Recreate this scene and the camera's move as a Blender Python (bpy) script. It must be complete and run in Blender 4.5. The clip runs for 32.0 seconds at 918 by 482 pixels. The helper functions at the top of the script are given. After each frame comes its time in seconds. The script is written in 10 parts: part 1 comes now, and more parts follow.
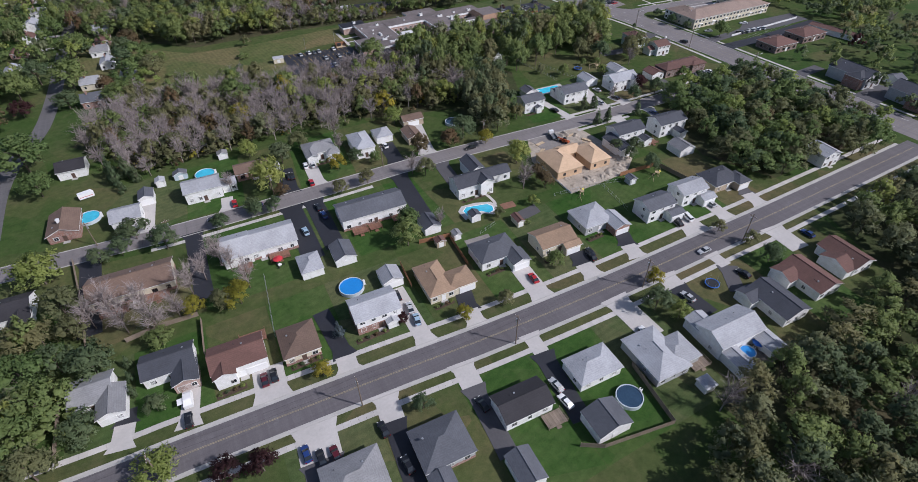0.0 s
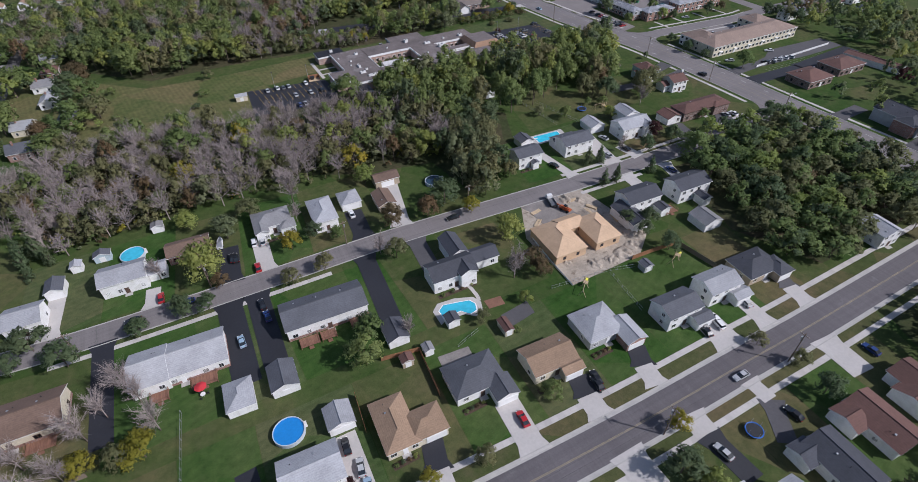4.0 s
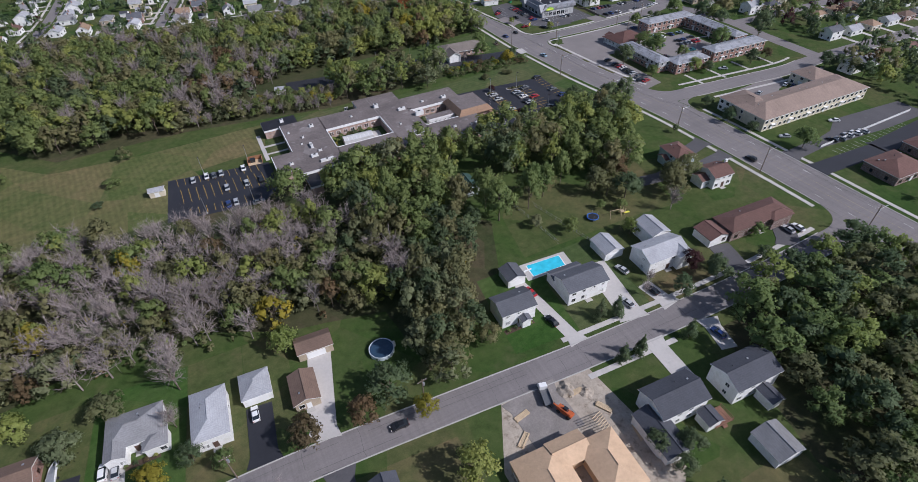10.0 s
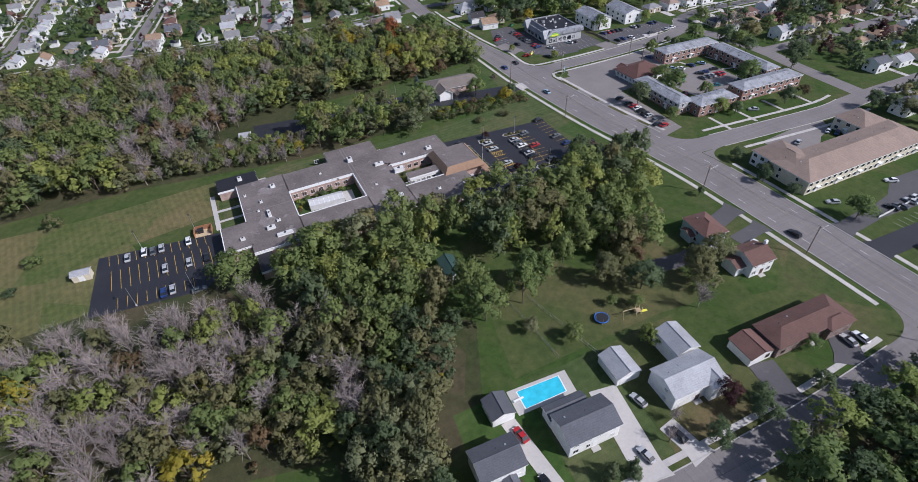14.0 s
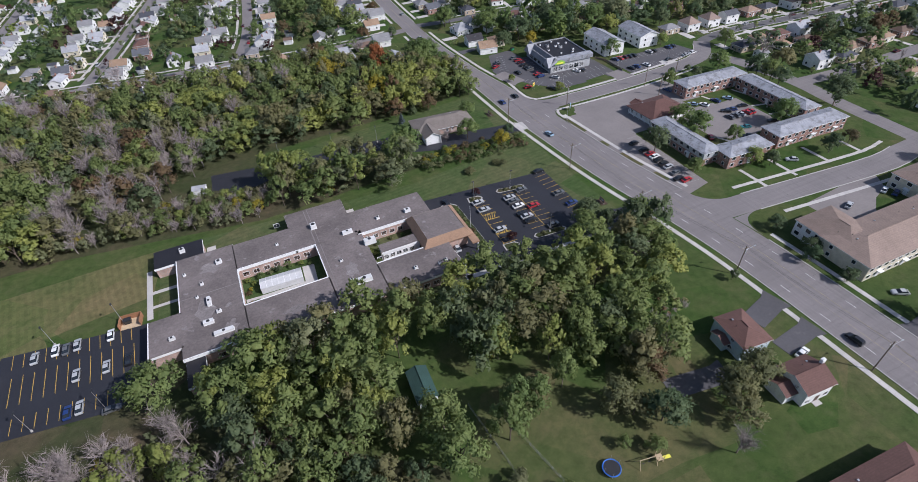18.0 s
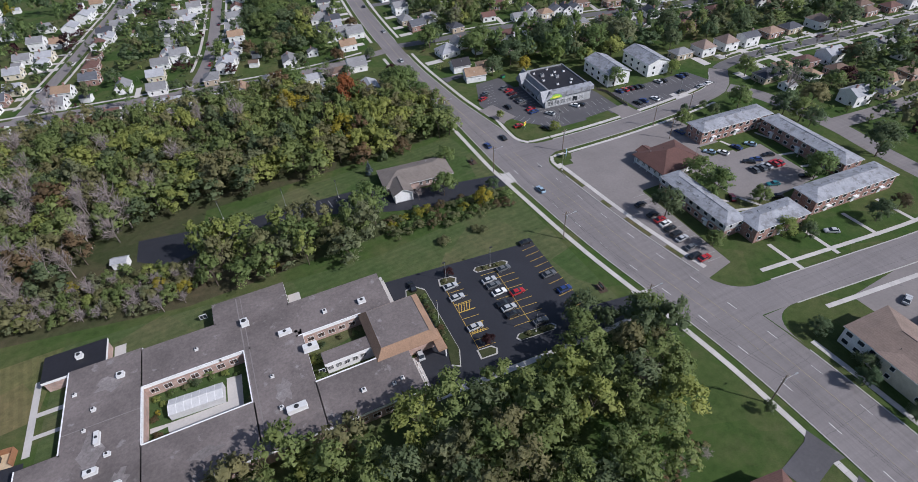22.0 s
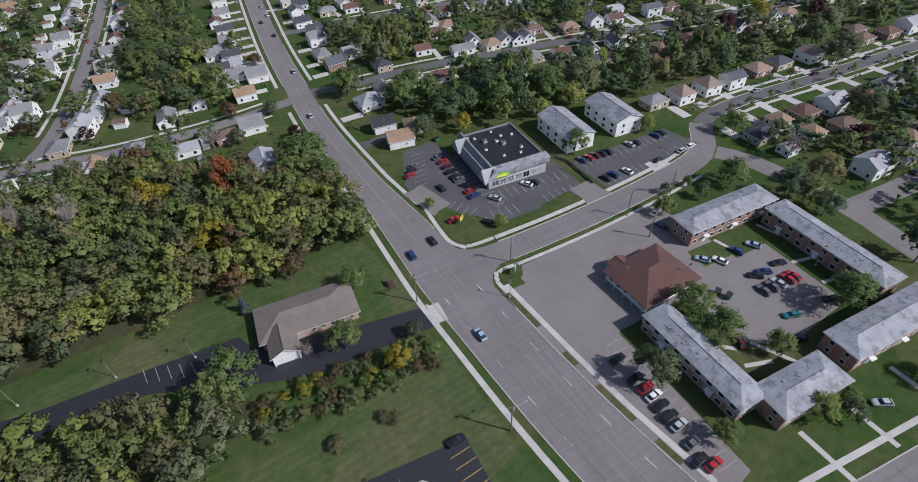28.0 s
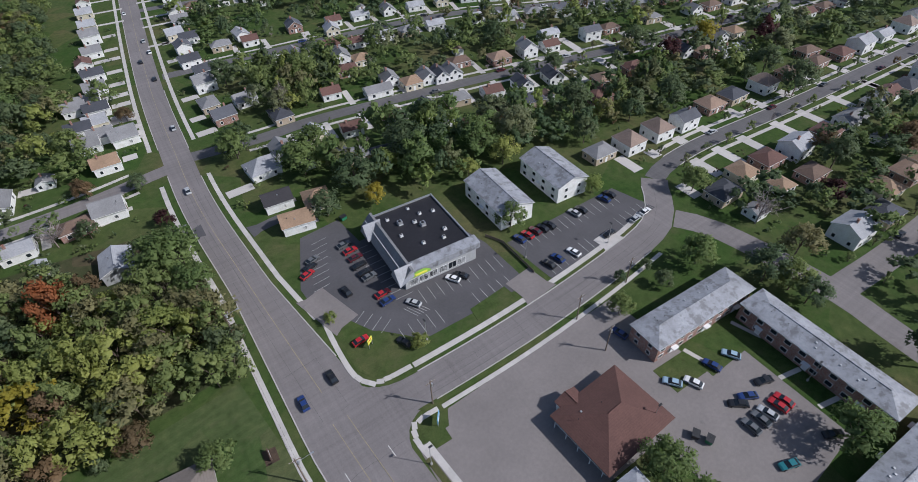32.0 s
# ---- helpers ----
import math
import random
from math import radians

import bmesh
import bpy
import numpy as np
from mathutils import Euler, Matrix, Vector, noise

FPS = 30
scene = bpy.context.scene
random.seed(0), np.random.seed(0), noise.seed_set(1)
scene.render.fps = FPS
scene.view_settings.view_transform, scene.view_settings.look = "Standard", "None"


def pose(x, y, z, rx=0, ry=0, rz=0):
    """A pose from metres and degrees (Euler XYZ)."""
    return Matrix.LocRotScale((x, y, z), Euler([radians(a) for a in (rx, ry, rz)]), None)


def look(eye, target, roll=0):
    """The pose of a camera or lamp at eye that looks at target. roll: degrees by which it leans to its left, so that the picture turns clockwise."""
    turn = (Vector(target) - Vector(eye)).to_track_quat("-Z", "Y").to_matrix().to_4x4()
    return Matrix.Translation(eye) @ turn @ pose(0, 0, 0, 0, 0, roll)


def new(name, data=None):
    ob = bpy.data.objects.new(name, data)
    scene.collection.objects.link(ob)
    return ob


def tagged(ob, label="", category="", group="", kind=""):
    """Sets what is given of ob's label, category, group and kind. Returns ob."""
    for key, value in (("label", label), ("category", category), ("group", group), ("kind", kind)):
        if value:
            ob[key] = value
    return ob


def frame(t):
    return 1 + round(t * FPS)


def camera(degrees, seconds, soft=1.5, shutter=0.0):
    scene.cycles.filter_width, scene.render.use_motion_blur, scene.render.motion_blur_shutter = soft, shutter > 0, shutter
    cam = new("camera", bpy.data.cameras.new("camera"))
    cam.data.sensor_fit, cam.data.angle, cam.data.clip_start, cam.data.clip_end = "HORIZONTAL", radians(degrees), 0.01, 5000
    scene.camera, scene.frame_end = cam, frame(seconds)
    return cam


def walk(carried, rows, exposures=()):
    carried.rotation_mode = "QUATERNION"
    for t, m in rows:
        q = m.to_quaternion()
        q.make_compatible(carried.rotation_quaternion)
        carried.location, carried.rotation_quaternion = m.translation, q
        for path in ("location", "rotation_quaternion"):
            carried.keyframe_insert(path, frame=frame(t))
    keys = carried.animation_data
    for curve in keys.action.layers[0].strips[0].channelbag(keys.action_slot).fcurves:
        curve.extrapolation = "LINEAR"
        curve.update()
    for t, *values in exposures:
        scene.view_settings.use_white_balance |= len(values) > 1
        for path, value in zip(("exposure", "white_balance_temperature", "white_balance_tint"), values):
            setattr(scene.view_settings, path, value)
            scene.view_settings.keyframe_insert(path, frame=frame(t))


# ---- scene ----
import itertools
cam = camera(82.8, 32.0, soft=0.8)
METRES, EYE, TILT, LEAN, TURN = 371.1, 108.0, 0.0, 0.0, -28.2
ROWS = [
    (0.0, 0.0, 0.0, 0.0, -0.65, -40.78, 0.76),
    (0.5, 0.0024, 0.0158, 0.0002, -0.55, -40.81, 0.74),
    (1.0, 0.0046, 0.0299, 0.0003, -0.47, -40.83, 0.73),
    (1.5, 0.0071, 0.0449, 0.0003, -0.44, -40.82, 0.72),
    (2.0, 0.01, 0.0601, 0.0003, -0.39, -40.84, 0.72),
    (2.5, 0.0129, 0.0753, 0.0007, -0.38, -40.86, 0.8),
    (3.0, 0.0169, 0.0905, 0.0013, -0.29, -40.9, 0.92),
    (3.5, 0.0201, 0.1056, 0.0015, -0.26, -40.92, 0.98),
    (5.5, 0.0342, 0.1668, 0.0037, -0.01, -40.95, 1.27),
    (6.0, 0.0376, 0.1831, 0.0045, 0.13, -40.99, 1.33),
    (6.5, 0.0406, 0.1987, 0.0049, 0.26, -40.99, 1.35),
    (7.0, 0.0434, 0.2147, 0.0048, 0.37, -40.99, 1.4),
    (7.5, 0.0463, 0.2306, 0.0051, 0.51, -40.98, 1.46),
    (8.0, 0.0492, 0.247, 0.0055, 0.66, -41.03, 1.5),
    (8.5, 0.052, 0.2627, 0.0055, 0.8, -41.0, 1.54),
    (9.0, 0.0546, 0.2784, 0.006, 0.87, -41.0, 1.57),
    (9.5, 0.0577, 0.2942, 0.0061, 0.99, -41.03, 1.61),
    (10.0, 0.0629, 0.3221, 0.0056, 1.19, -40.94, 1.71),
    (10.5, 0.0657, 0.3371, 0.0057, 1.28, -40.95, 1.78),
    (11.0, 0.0682, 0.3521, 0.0057, 1.4, -40.92, 1.84),
    (11.5, 0.0709, 0.3668, 0.0057, 1.52, -40.91, 1.95),
    (12.0, 0.0732, 0.3814, 0.006, 1.59, -40.93, 2.0),
    (12.5, 0.0761, 0.3958, 0.0058, 1.7, -40.88, 2.1),
    (13.0, 0.0785, 0.4102, 0.0059, 1.8, -40.86, 2.15),
    (13.5, 0.0814, 0.4247, 0.0061, 1.94, -40.87, 2.25),
    (14.0, 0.084, 0.4389, 0.0056, 2.08, -40.78, 2.31),
    (14.5, 0.0866, 0.4533, 0.0056, 2.22, -40.76, 2.37),
    (16.5, 0.0959, 0.5096, 0.0048, 2.74, -40.77, 2.63),
    (17.0, 0.098, 0.5233, 0.0043, 2.83, -40.75, 2.67),
    (17.5, 0.1001, 0.5371, 0.0044, 2.94, -40.78, 2.73),
    (18.0, 0.1023, 0.5509, 0.004, 3.03, -40.82, 2.75),
    (18.5, 0.1045, 0.565, 0.0042, 3.13, -40.9, 2.75),
    (19.0, 0.1073, 0.5795, 0.0043, 3.22, -40.94, 2.81),
    (19.5, 0.1098, 0.5942, 0.0043, 3.28, -41.01, 2.83),
    (20.0, 0.1126, 0.6088, 0.0043, 3.37, -41.07, 2.85),
    (20.5, 0.1152, 0.6232, 0.0039, 3.43, -41.11, 2.82),
    (21.0, 0.1181, 0.6378, 0.0032, 3.5, -41.16, 2.79),
    (21.5, 0.1205, 0.6525, 0.0031, 3.51, -41.27, 2.75),
    (22.0, 0.1229, 0.6675, 0.0028, 3.52, -41.36, 2.72),
    (22.5, 0.1252, 0.6826, 0.0024, 3.5, -41.44, 2.69),
    (23.0, 0.1276, 0.6977, 0.0019, 3.47, -41.55, 2.63),
    (23.5, 0.1299, 0.7127, 0.0013, 3.43, -41.64, 2.57),
    (24.0, 0.1325, 0.728, 0.0012, 3.33, -41.75, 2.51),
    (24.5, 0.1349, 0.7432, 0.0008, 3.19, -41.88, 2.44),
    (25.0, 0.1371, 0.7587, 0.0004, 2.99, -41.98, 2.35),
    (25.5, 0.1396, 0.7743, -0.0001, 2.78, -42.06, 2.3),
    (27.5, 0.1507, 0.8383, -0.001, 1.79, -42.5, 1.98),
    (28.0, 0.1557, 0.8548, -0.0015, -0.58, -42.67, 2.16),
    (28.5, 0.1598, 0.8712, -0.0016, -5.18, -42.86, 2.37),
    (29.0, 0.1632, 0.8873, -0.002, -7.39, -43.0, 2.31),
    (29.5, 0.1671, 0.9032, -0.0026, -8.11, -43.06, 2.17),
    (30.0, 0.1717, 0.9188, -0.003, -7.45, -43.04, 2.03),
    (30.5, 0.1769, 0.934, -0.0035, -6.82, -43.03, 1.9),
    (31.0, 0.1823, 0.9492, -0.0039, -6.52, -43.1, 1.81),
    (31.5, 0.1878, 0.9643, -0.0045, -6.54, -43.15, 1.75),
    (32.0, 0.1937, 0.9794, -0.005, -6.63, -43.16, 1.76),
]
walk(cam, [(t, pose(0, 0, EYE, TILT, LEAN, TURN) @ pose(METRES * x, METRES * y, METRES * z, 90 + pitch, roll, yaw)) for t, x, y, z, yaw, pitch, roll in ROWS], exposures=((0.0, -0.17, 6020, 17), (4.0, -0.24, 6000, 17), (8.0, -0.22, 5990, 17), (13.0, -0.06, 5980, 17), (19.0, 0.02, 6000, 16), (22.0, -0.08, 6020, 15), (25.0, -0.16, 6030, 15), (32.0, -0.2, 6040, 13)))

# ---- world and sun ----
SUN_DIR = Vector((0.53, -0.55, 0.645)).normalized()
world = bpy.data.worlds.new("sky")
scene.world = world
world.use_nodes = True
wn = world.node_tree.nodes
sky = wn.new("ShaderNodeTexSky")
sky.sky_type, sky.sun_disc = "NISHITA", False
sky.sun_elevation = math.asin(SUN_DIR.z)
sky.sun_rotation = math.atan2(SUN_DIR.x, SUN_DIR.y)
sky.air_density, sky.dust_density = 1.0, 1.5
world.node_tree.links.new(sky.outputs[0], wn["Background"].inputs[0])
wn["Background"].inputs[1].default_value = 0.106
sun = new("sun", bpy.data.lights.new("sun", "SUN"))
sun.data.energy, sun.data.angle, sun.data.color = 4.5, radians(0.9), (1.0, 0.97, 0.93)
sun.matrix_world = look(SUN_DIR * 500, (0, 0, 0))
scene.view_settings.exposure = 0.0


# ---- materials ----
def nodes_of(name):
    m = bpy.data.materials.new(name)
    m.use_nodes = True
    nt = m.node_tree
    return m, nt, nt.nodes["Principled BSDF"]


def noise_node(nt, coord, scale, detail=4.0, rough=0.6):
    n = nt.nodes.new("ShaderNodeTexNoise")
    n.inputs["Scale"].default_value, n.inputs["Detail"].default_value, n.inputs["Roughness"].default_value = scale, detail, rough
    nt.links.new(coord, n.inputs["Vector"])
    return n.outputs["Fac"]


def ramp(nt, fac, stops):
    r = nt.nodes.new("ShaderNodeValToRGB")
    while len(r.color_ramp.elements) < len(stops):
        r.color_ramp.elements.new(0.5)
    for e, (p, c) in zip(r.color_ramp.elements, stops):
        e.position, e.color = p, (*c, 1)
    nt.links.new(fac, r.inputs[0])
    return r.outputs[0]


def mix(nt, fac, a, b, mode="MIX"):
    n = nt.nodes.new("ShaderNodeMix")
    n.data_type, n.blend_type = "RGBA", mode
    for sock, v in ((n.inputs[0], fac), (n.inputs[6], a), (n.inputs[7], b)):
        if isinstance(v, (int, float)):
            sock.default_value = v
        elif isinstance(v, tuple):
            sock.default_value = (*v, 1)
        else:
            nt.links.new(v, sock)
    return n.outputs[2]


def scaled(c, k):
    return tuple(min(1.0, v * k) for v in c)


def surface(name, color, rough=0.85, big=0.15, fine=1.5, vary=0.3, metal=0.0, bump=0.0, per="none", spread=0.25, stain=None, stain_at=0.6):
    """Two-scale mottled surface in world metres; per: object or island tone change."""
    m, nt, b = nodes_of(name)
    geo = nt.nodes.new("ShaderNodeNewGeometry")
    pos = geo.outputs["Position"]
    n1, n2 = noise_node(nt, pos, big), noise_node(nt, pos, fine, 5.0, 0.7)
    col = ramp(nt, n1, [(0.3, scaled(color, 1 - vary)), (0.7, scaled(color, 1 + vary))])
    grain = ramp(nt, n2, [(0.25, (1 - vary,) * 3), (0.75, (1 + vary,) * 3)])
    col = mix(nt, 1.0, col, grain, "MULTIPLY")
    if stain:
        n3 = noise_node(nt, pos, big * 2.7 + 0.03, 6.0, 0.65)
        f = ramp(nt, n3, [(stain_at, (0, 0, 0)), (min(1.0, stain_at + 0.12), (1, 1, 1))])
        col = mix(nt, f, col, stain)
    if per != "none":
        src = nt.nodes.new("ShaderNodeObjectInfo").outputs["Random"] if per == "object" else geo.outputs["Random Per Island"]
        col = mix(nt, 1.0, col, ramp(nt, src, [(0.0, (1 - spread,) * 3), (1.0, (1 + spread * 0.6,) * 3)]), "MULTIPLY")
    nt.links.new(col, b.inputs["Base Color"])
    b.inputs["Roughness"].default_value, b.inputs["Metallic"].default_value = rough, metal
    if bump:
        bp = nt.nodes.new("ShaderNodeBump")
        bp.inputs["Strength"].default_value, bp.inputs["Distance"].default_value = bump, 0.1
        nt.links.new(n2, bp.inputs["Height"])
        nt.links.new(bp.outputs[0], b.inputs["Normal"])
    return m


def carriageway(name, color, patch):
    """Worn road: long wheel streaks, blotches and fine grain."""
    m, nt, b = nodes_of(name)
    pos = nt.nodes.new("ShaderNodeNewGeometry").outputs["Position"]
    col = ramp(nt, noise_node(nt, pos, 0.05, 5.0), [(0.3, scaled(color, 0.88)), (0.7, scaled(color, 1.1))])
    for sc in ((0.9, 0.02, 1), (0.02, 0.9, 1)):
        mp = nt.nodes.new("ShaderNodeMapping")
        mp.inputs["Scale"].default_value = sc
        nt.links.new(pos, mp.inputs[0])
        col = mix(nt, 1.0, col, ramp(nt, noise_node(nt, mp.outputs[0], 1.0, 3.0), [(0.3, (0.9,) * 3), (0.7, (1.08,) * 3)]), "MULTIPLY")
    col = mix(nt, ramp(nt, noise_node(nt, pos, 0.16, 6.0, 0.7), [(0.6, (0, 0, 0)), (0.68, (0.8, 0.8, 0.8))]), col, patch)
    col = mix(nt, 1.0, col, ramp(nt, noise_node(nt, pos, 2.5, 5.0, 0.75), [(0.25, (0.84,) * 3), (0.75, (1.14,) * 3)]), "MULTIPLY")
    nt.links.new(col, b.inputs["Base Color"])
    b.inputs["Roughness"].default_value = 0.9
    return m


def siding(name, color):
    """Lapped boards: fine level lines and a little dirt."""
    m, nt, b = nodes_of(name)
    pos = nt.nodes.new("ShaderNodeNewGeometry").outputs["Position"]
    w = nt.nodes.new("ShaderNodeTexWave")
    w.bands_direction, w.wave_profile = "Z", "SAW"
    w.inputs["Scale"].default_value = 1.25
    nt.links.new(pos, w.inputs["Vector"])
    col = ramp(nt, w.outputs["Fac"], [(0.0, scaled(color, 0.7)), (0.2, color), (1.0, color)])
    col = mix(nt, 1.0, col, ramp(nt, noise_node(nt, pos, 0.7), [(0.3, (0.86, 0.85, 0.82)), (0.6, (1, 1, 1))]), "MULTIPLY")
    nt.links.new(col, b.inputs["Base Color"])
    b.inputs["Roughness"].default_value = 0.55
    return m


def bricks(name, a, c):
    m, nt, b = nodes_of(name)
    pos = nt.nodes.new("ShaderNodeNewGeometry").outputs["Position"]
    sep = nt.nodes.new("ShaderNodeSeparateXYZ")
    nt.links.new(pos, sep.inputs[0])
    add = nt.nodes.new("ShaderNodeMath")
    nt.links.new(sep.outputs[0], add.inputs[0]), nt.links.new(sep.outputs[1], add.inputs[1])
    com = nt.nodes.new("ShaderNodeCombineXYZ")
    nt.links.new(add.outputs[0], com.inputs[0]), nt.links.new(sep.outputs[2], com.inputs[1])
    t = nt.nodes.new("ShaderNodeTexBrick")
    t.inputs["Color1"].default_value, t.inputs["Color2"].default_value, t.inputs["Mortar"].default_value = (*a, 1), (*c, 1), (0.35, 0.32, 0.3, 1)
    t.inputs["Scale"].default_value, t.inputs["Brick Width"].default_value, t.inputs["Row Height"].default_value, t.inputs["Mortar Size"].default_value = 1.0, 0.23, 0.075, 0.01
    nt.links.new(com.outputs[0], t.inputs["Vector"])
    col = mix(nt, 1.0, t.outputs["Color"], ramp(nt, noise_node(nt, pos, 0.6), [(0.3, (0.75,) * 3), (0.7, (1.15,) * 3)]), "MULTIPLY")
    nt.links.new(col, b.inputs["Base Color"])
    b.inputs["Roughness"].default_value = 0.9
    return m


def shingles(name, color, spread=0.12):
    """Asphalt shingles: tab-sized grain, weather streaks, a tone of its own for each roof."""
    m, nt, b = nodes_of(name)
    pos = nt.nodes.new("ShaderNodeNewGeometry").outputs["Position"]
    mp = nt.nodes.new("ShaderNodeMapping")
    mp.inputs["Scale"].default_value = (1, 1, 2.4)
    nt.links.new(pos, mp.inputs[0])
    col = ramp(nt, noise_node(nt, pos, 0.22, 4.0), [(0.3, scaled(color, 0.86)), (0.7, scaled(color, 1.12))])
    v = nt.nodes.new("ShaderNodeTexVoronoi")
    v.inputs["Scale"].default_value = 3.2
    nt.links.new(mp.outputs[0], v.inputs["Vector"])
    sep = nt.nodes.new("ShaderNodeSeparateColor")
    nt.links.new(v.outputs["Color"], sep.inputs[0])
    col = mix(nt, 1.0, col, ramp(nt, sep.outputs[0], [(0.0, (0.9,) * 3), (1.0, (1.08,) * 3)]), "MULTIPLY")
    w = nt.nodes.new("ShaderNodeTexWave")
    w.bands_direction = "Z"
    w.inputs["Scale"].default_value, w.inputs["Distortion"].default_value = 1.7, 0.8
    nt.links.new(pos, w.inputs["Vector"])
    col = mix(nt, 1.0, col, ramp(nt, w.outputs["Fac"], [(0.0, (0.92,) * 3), (0.35, (1.02,) * 3)]), "MULTIPLY")
    src = nt.nodes.new("ShaderNodeObjectInfo").outputs["Random"]
    col = mix(nt, 1.0, col, ramp(nt, src, [(0.0, (1 - spread,) * 3), (1.0, (1 + spread,) * 3)]), "MULTIPLY")
    nt.links.new(col, b.inputs["Base Color"])
    b.inputs["Roughness"].default_value = 0.88
    bp = nt.nodes.new("ShaderNodeBump")
    bp.inputs["Strength"].default_value, bp.inputs["Distance"].default_value = 0.4, 0.03
    nt.links.new(sep.outputs[0], bp.inputs["Height"]), nt.links.new(bp.outputs[0], b.inputs["Normal"])
    return m


def foliage(name, dark, light, rough=0.6):
    """Leaves: a tone for each clump and a slow drift from tree to tree."""
    m, nt, b = nodes_of(name)
    dark, light = [(c[0] * 1.08, c[1] * 1.12, c[2] * 1.08) for c in (dark, light)]
    geo = nt.nodes.new("ShaderNodeNewGeometry")
    rnd = nt.nodes.new("ShaderNodeObjectInfo").outputs["Random"]
    col = ramp(nt, geo.outputs["Random Per Island"], [(0.0, tuple(a * 0.75 + c * 0.25 for a, c in zip(dark, light))), (1.0, tuple(a * 0.15 + c * 0.85 for a, c in zip(dark, light)))])
    drift = ramp(nt, noise_node(nt, geo.outputs["Position"], 0.07, 2.0), [(0.3, (0.82, 0.88, 0.84)), (0.7, (1.22, 1.18, 1.12))])
    col = mix(nt, 1.0, col, drift, "MULTIPLY")
    col = mix(nt, 1.0, col, ramp(nt, rnd, [(0.0, (0.85, 0.9, 0.85)), (1.0, (1.15, 1.05, 1.0))]), "MULTIPLY")
    col = mix(nt, 1.0, col, ramp(nt, noise_node(nt, geo.outputs["Position"], 3.6, 3.0, 0.75), [(0.3, (0.84, 0.85, 0.84)), (0.5, (1.0, 1.0, 1.0)), (0.72, (1.18, 1.17, 1.15))]), "MULTIPLY")
    nt.links.new(col, b.inputs["Base Color"])
    b.inputs["Roughness"].default_value = rough
    b.inputs["Specular IOR Level"].default_value = 0.25
    bp = nt.nodes.new("ShaderNodeBump")
    bp.inputs["Strength"].default_value, bp.inputs["Distance"].default_value = 0.55, 0.35
    nt.links.new(noise_node(nt, geo.outputs["Position"], 2.2, 4.0, 0.7), bp.inputs["Height"]), nt.links.new(bp.outputs[0], b.inputs["Normal"])
    thin = nt.nodes.new("ShaderNodeBsdfTranslucent")
    nt.links.new(col, thin.inputs["Color"])
    both = nt.nodes.new("ShaderNodeMixShader")
    both.inputs[0].default_value = 0.5
    nt.links.new(b.outputs[0], both.inputs[1]), nt.links.new(thin.outputs[0], both.inputs[2])
    nt.links.new(both.outputs[0], nt.nodes["Material Output"].inputs["Surface"])
    return m


def turf(name, tones, stripe=0.0, angle=0.0):
    m, nt, b = nodes_of(name)
    pos = nt.nodes.new("ShaderNodeNewGeometry").outputs["Position"]
    dry, mid, rich = tones
    col = ramp(nt, noise_node(nt, pos, 0.035, 5.0), [(0.32, dry), (0.5, mid), (0.68, rich)])
    col = mix(nt, 1.0, col, ramp(nt, noise_node(nt, pos, 0.4, 6.0, 0.7), [(0.25, (0.6, 0.66, 0.6)), (0.5, (0.95, 0.97, 0.94)), (0.75, (1.36, 1.24, 1.24))]), "MULTIPLY")
    col = mix(nt, 1.0, col, ramp(nt, noise_node(nt, pos, 4.0, 4.0, 0.7), [(0.25, (0.75,) * 3), (0.75, (1.25,) * 3)]), "MULTIPLY")
    v = nt.nodes.new("ShaderNodeTexVoronoi")
    v.inputs["Scale"].default_value = 0.05
    nt.links.new(pos, v.inputs["Vector"])
    sp = nt.nodes.new("ShaderNodeSeparateColor")
    nt.links.new(v.outputs["Color"], sp.inputs[0])
    col = mix(nt, 1.0, col, ramp(nt, sp.outputs[0], [(0.0, (0.72, 0.92, 0.7)), (0.45, (0.95, 1, 0.92)), (1.0, (1.2, 1.06, 1.12))]), "MULTIPLY")
    col = mix(nt, ramp(nt, noise_node(nt, pos, 0.12, 6.0, 0.75), [(0.52, (0, 0, 0)), (0.72, (0.6, 0.6, 0.6))]), col, scaled(dry, 1.05))
    col = mix(nt, ramp(nt, noise_node(nt, pos, 0.55, 7.0, 0.8), [(0.6, (0, 0, 0)), (0.74, (0.55, 0.55, 0.55))]), col, (0.105, 0.085, 0.05))
    if stripe:
        mp = nt.nodes.new("ShaderNodeMapping")
        mp.inputs["Rotation"].default_value = (0, 0, radians(angle))
        nt.links.new(pos, mp.inputs[0])
        w = nt.nodes.new("ShaderNodeTexWave")
        w.inputs["Scale"].default_value, w.inputs["Distortion"].default_value = 0.16, 1.2
        nt.links.new(mp.outputs[0], w.inputs["Vector"])
        col = mix(nt, 1.0, col, ramp(nt, w.outputs["Fac"], [(0.35, (1 - stripe,) * 3), (0.65, (1 + stripe,) * 3)]), "MULTIPLY")
    nt.links.new(col, b.inputs["Base Color"])
    b.inputs["Roughness"].default_value = 0.95
    b.inputs["Specular IOR Level"].default_value = 0.1
    return m


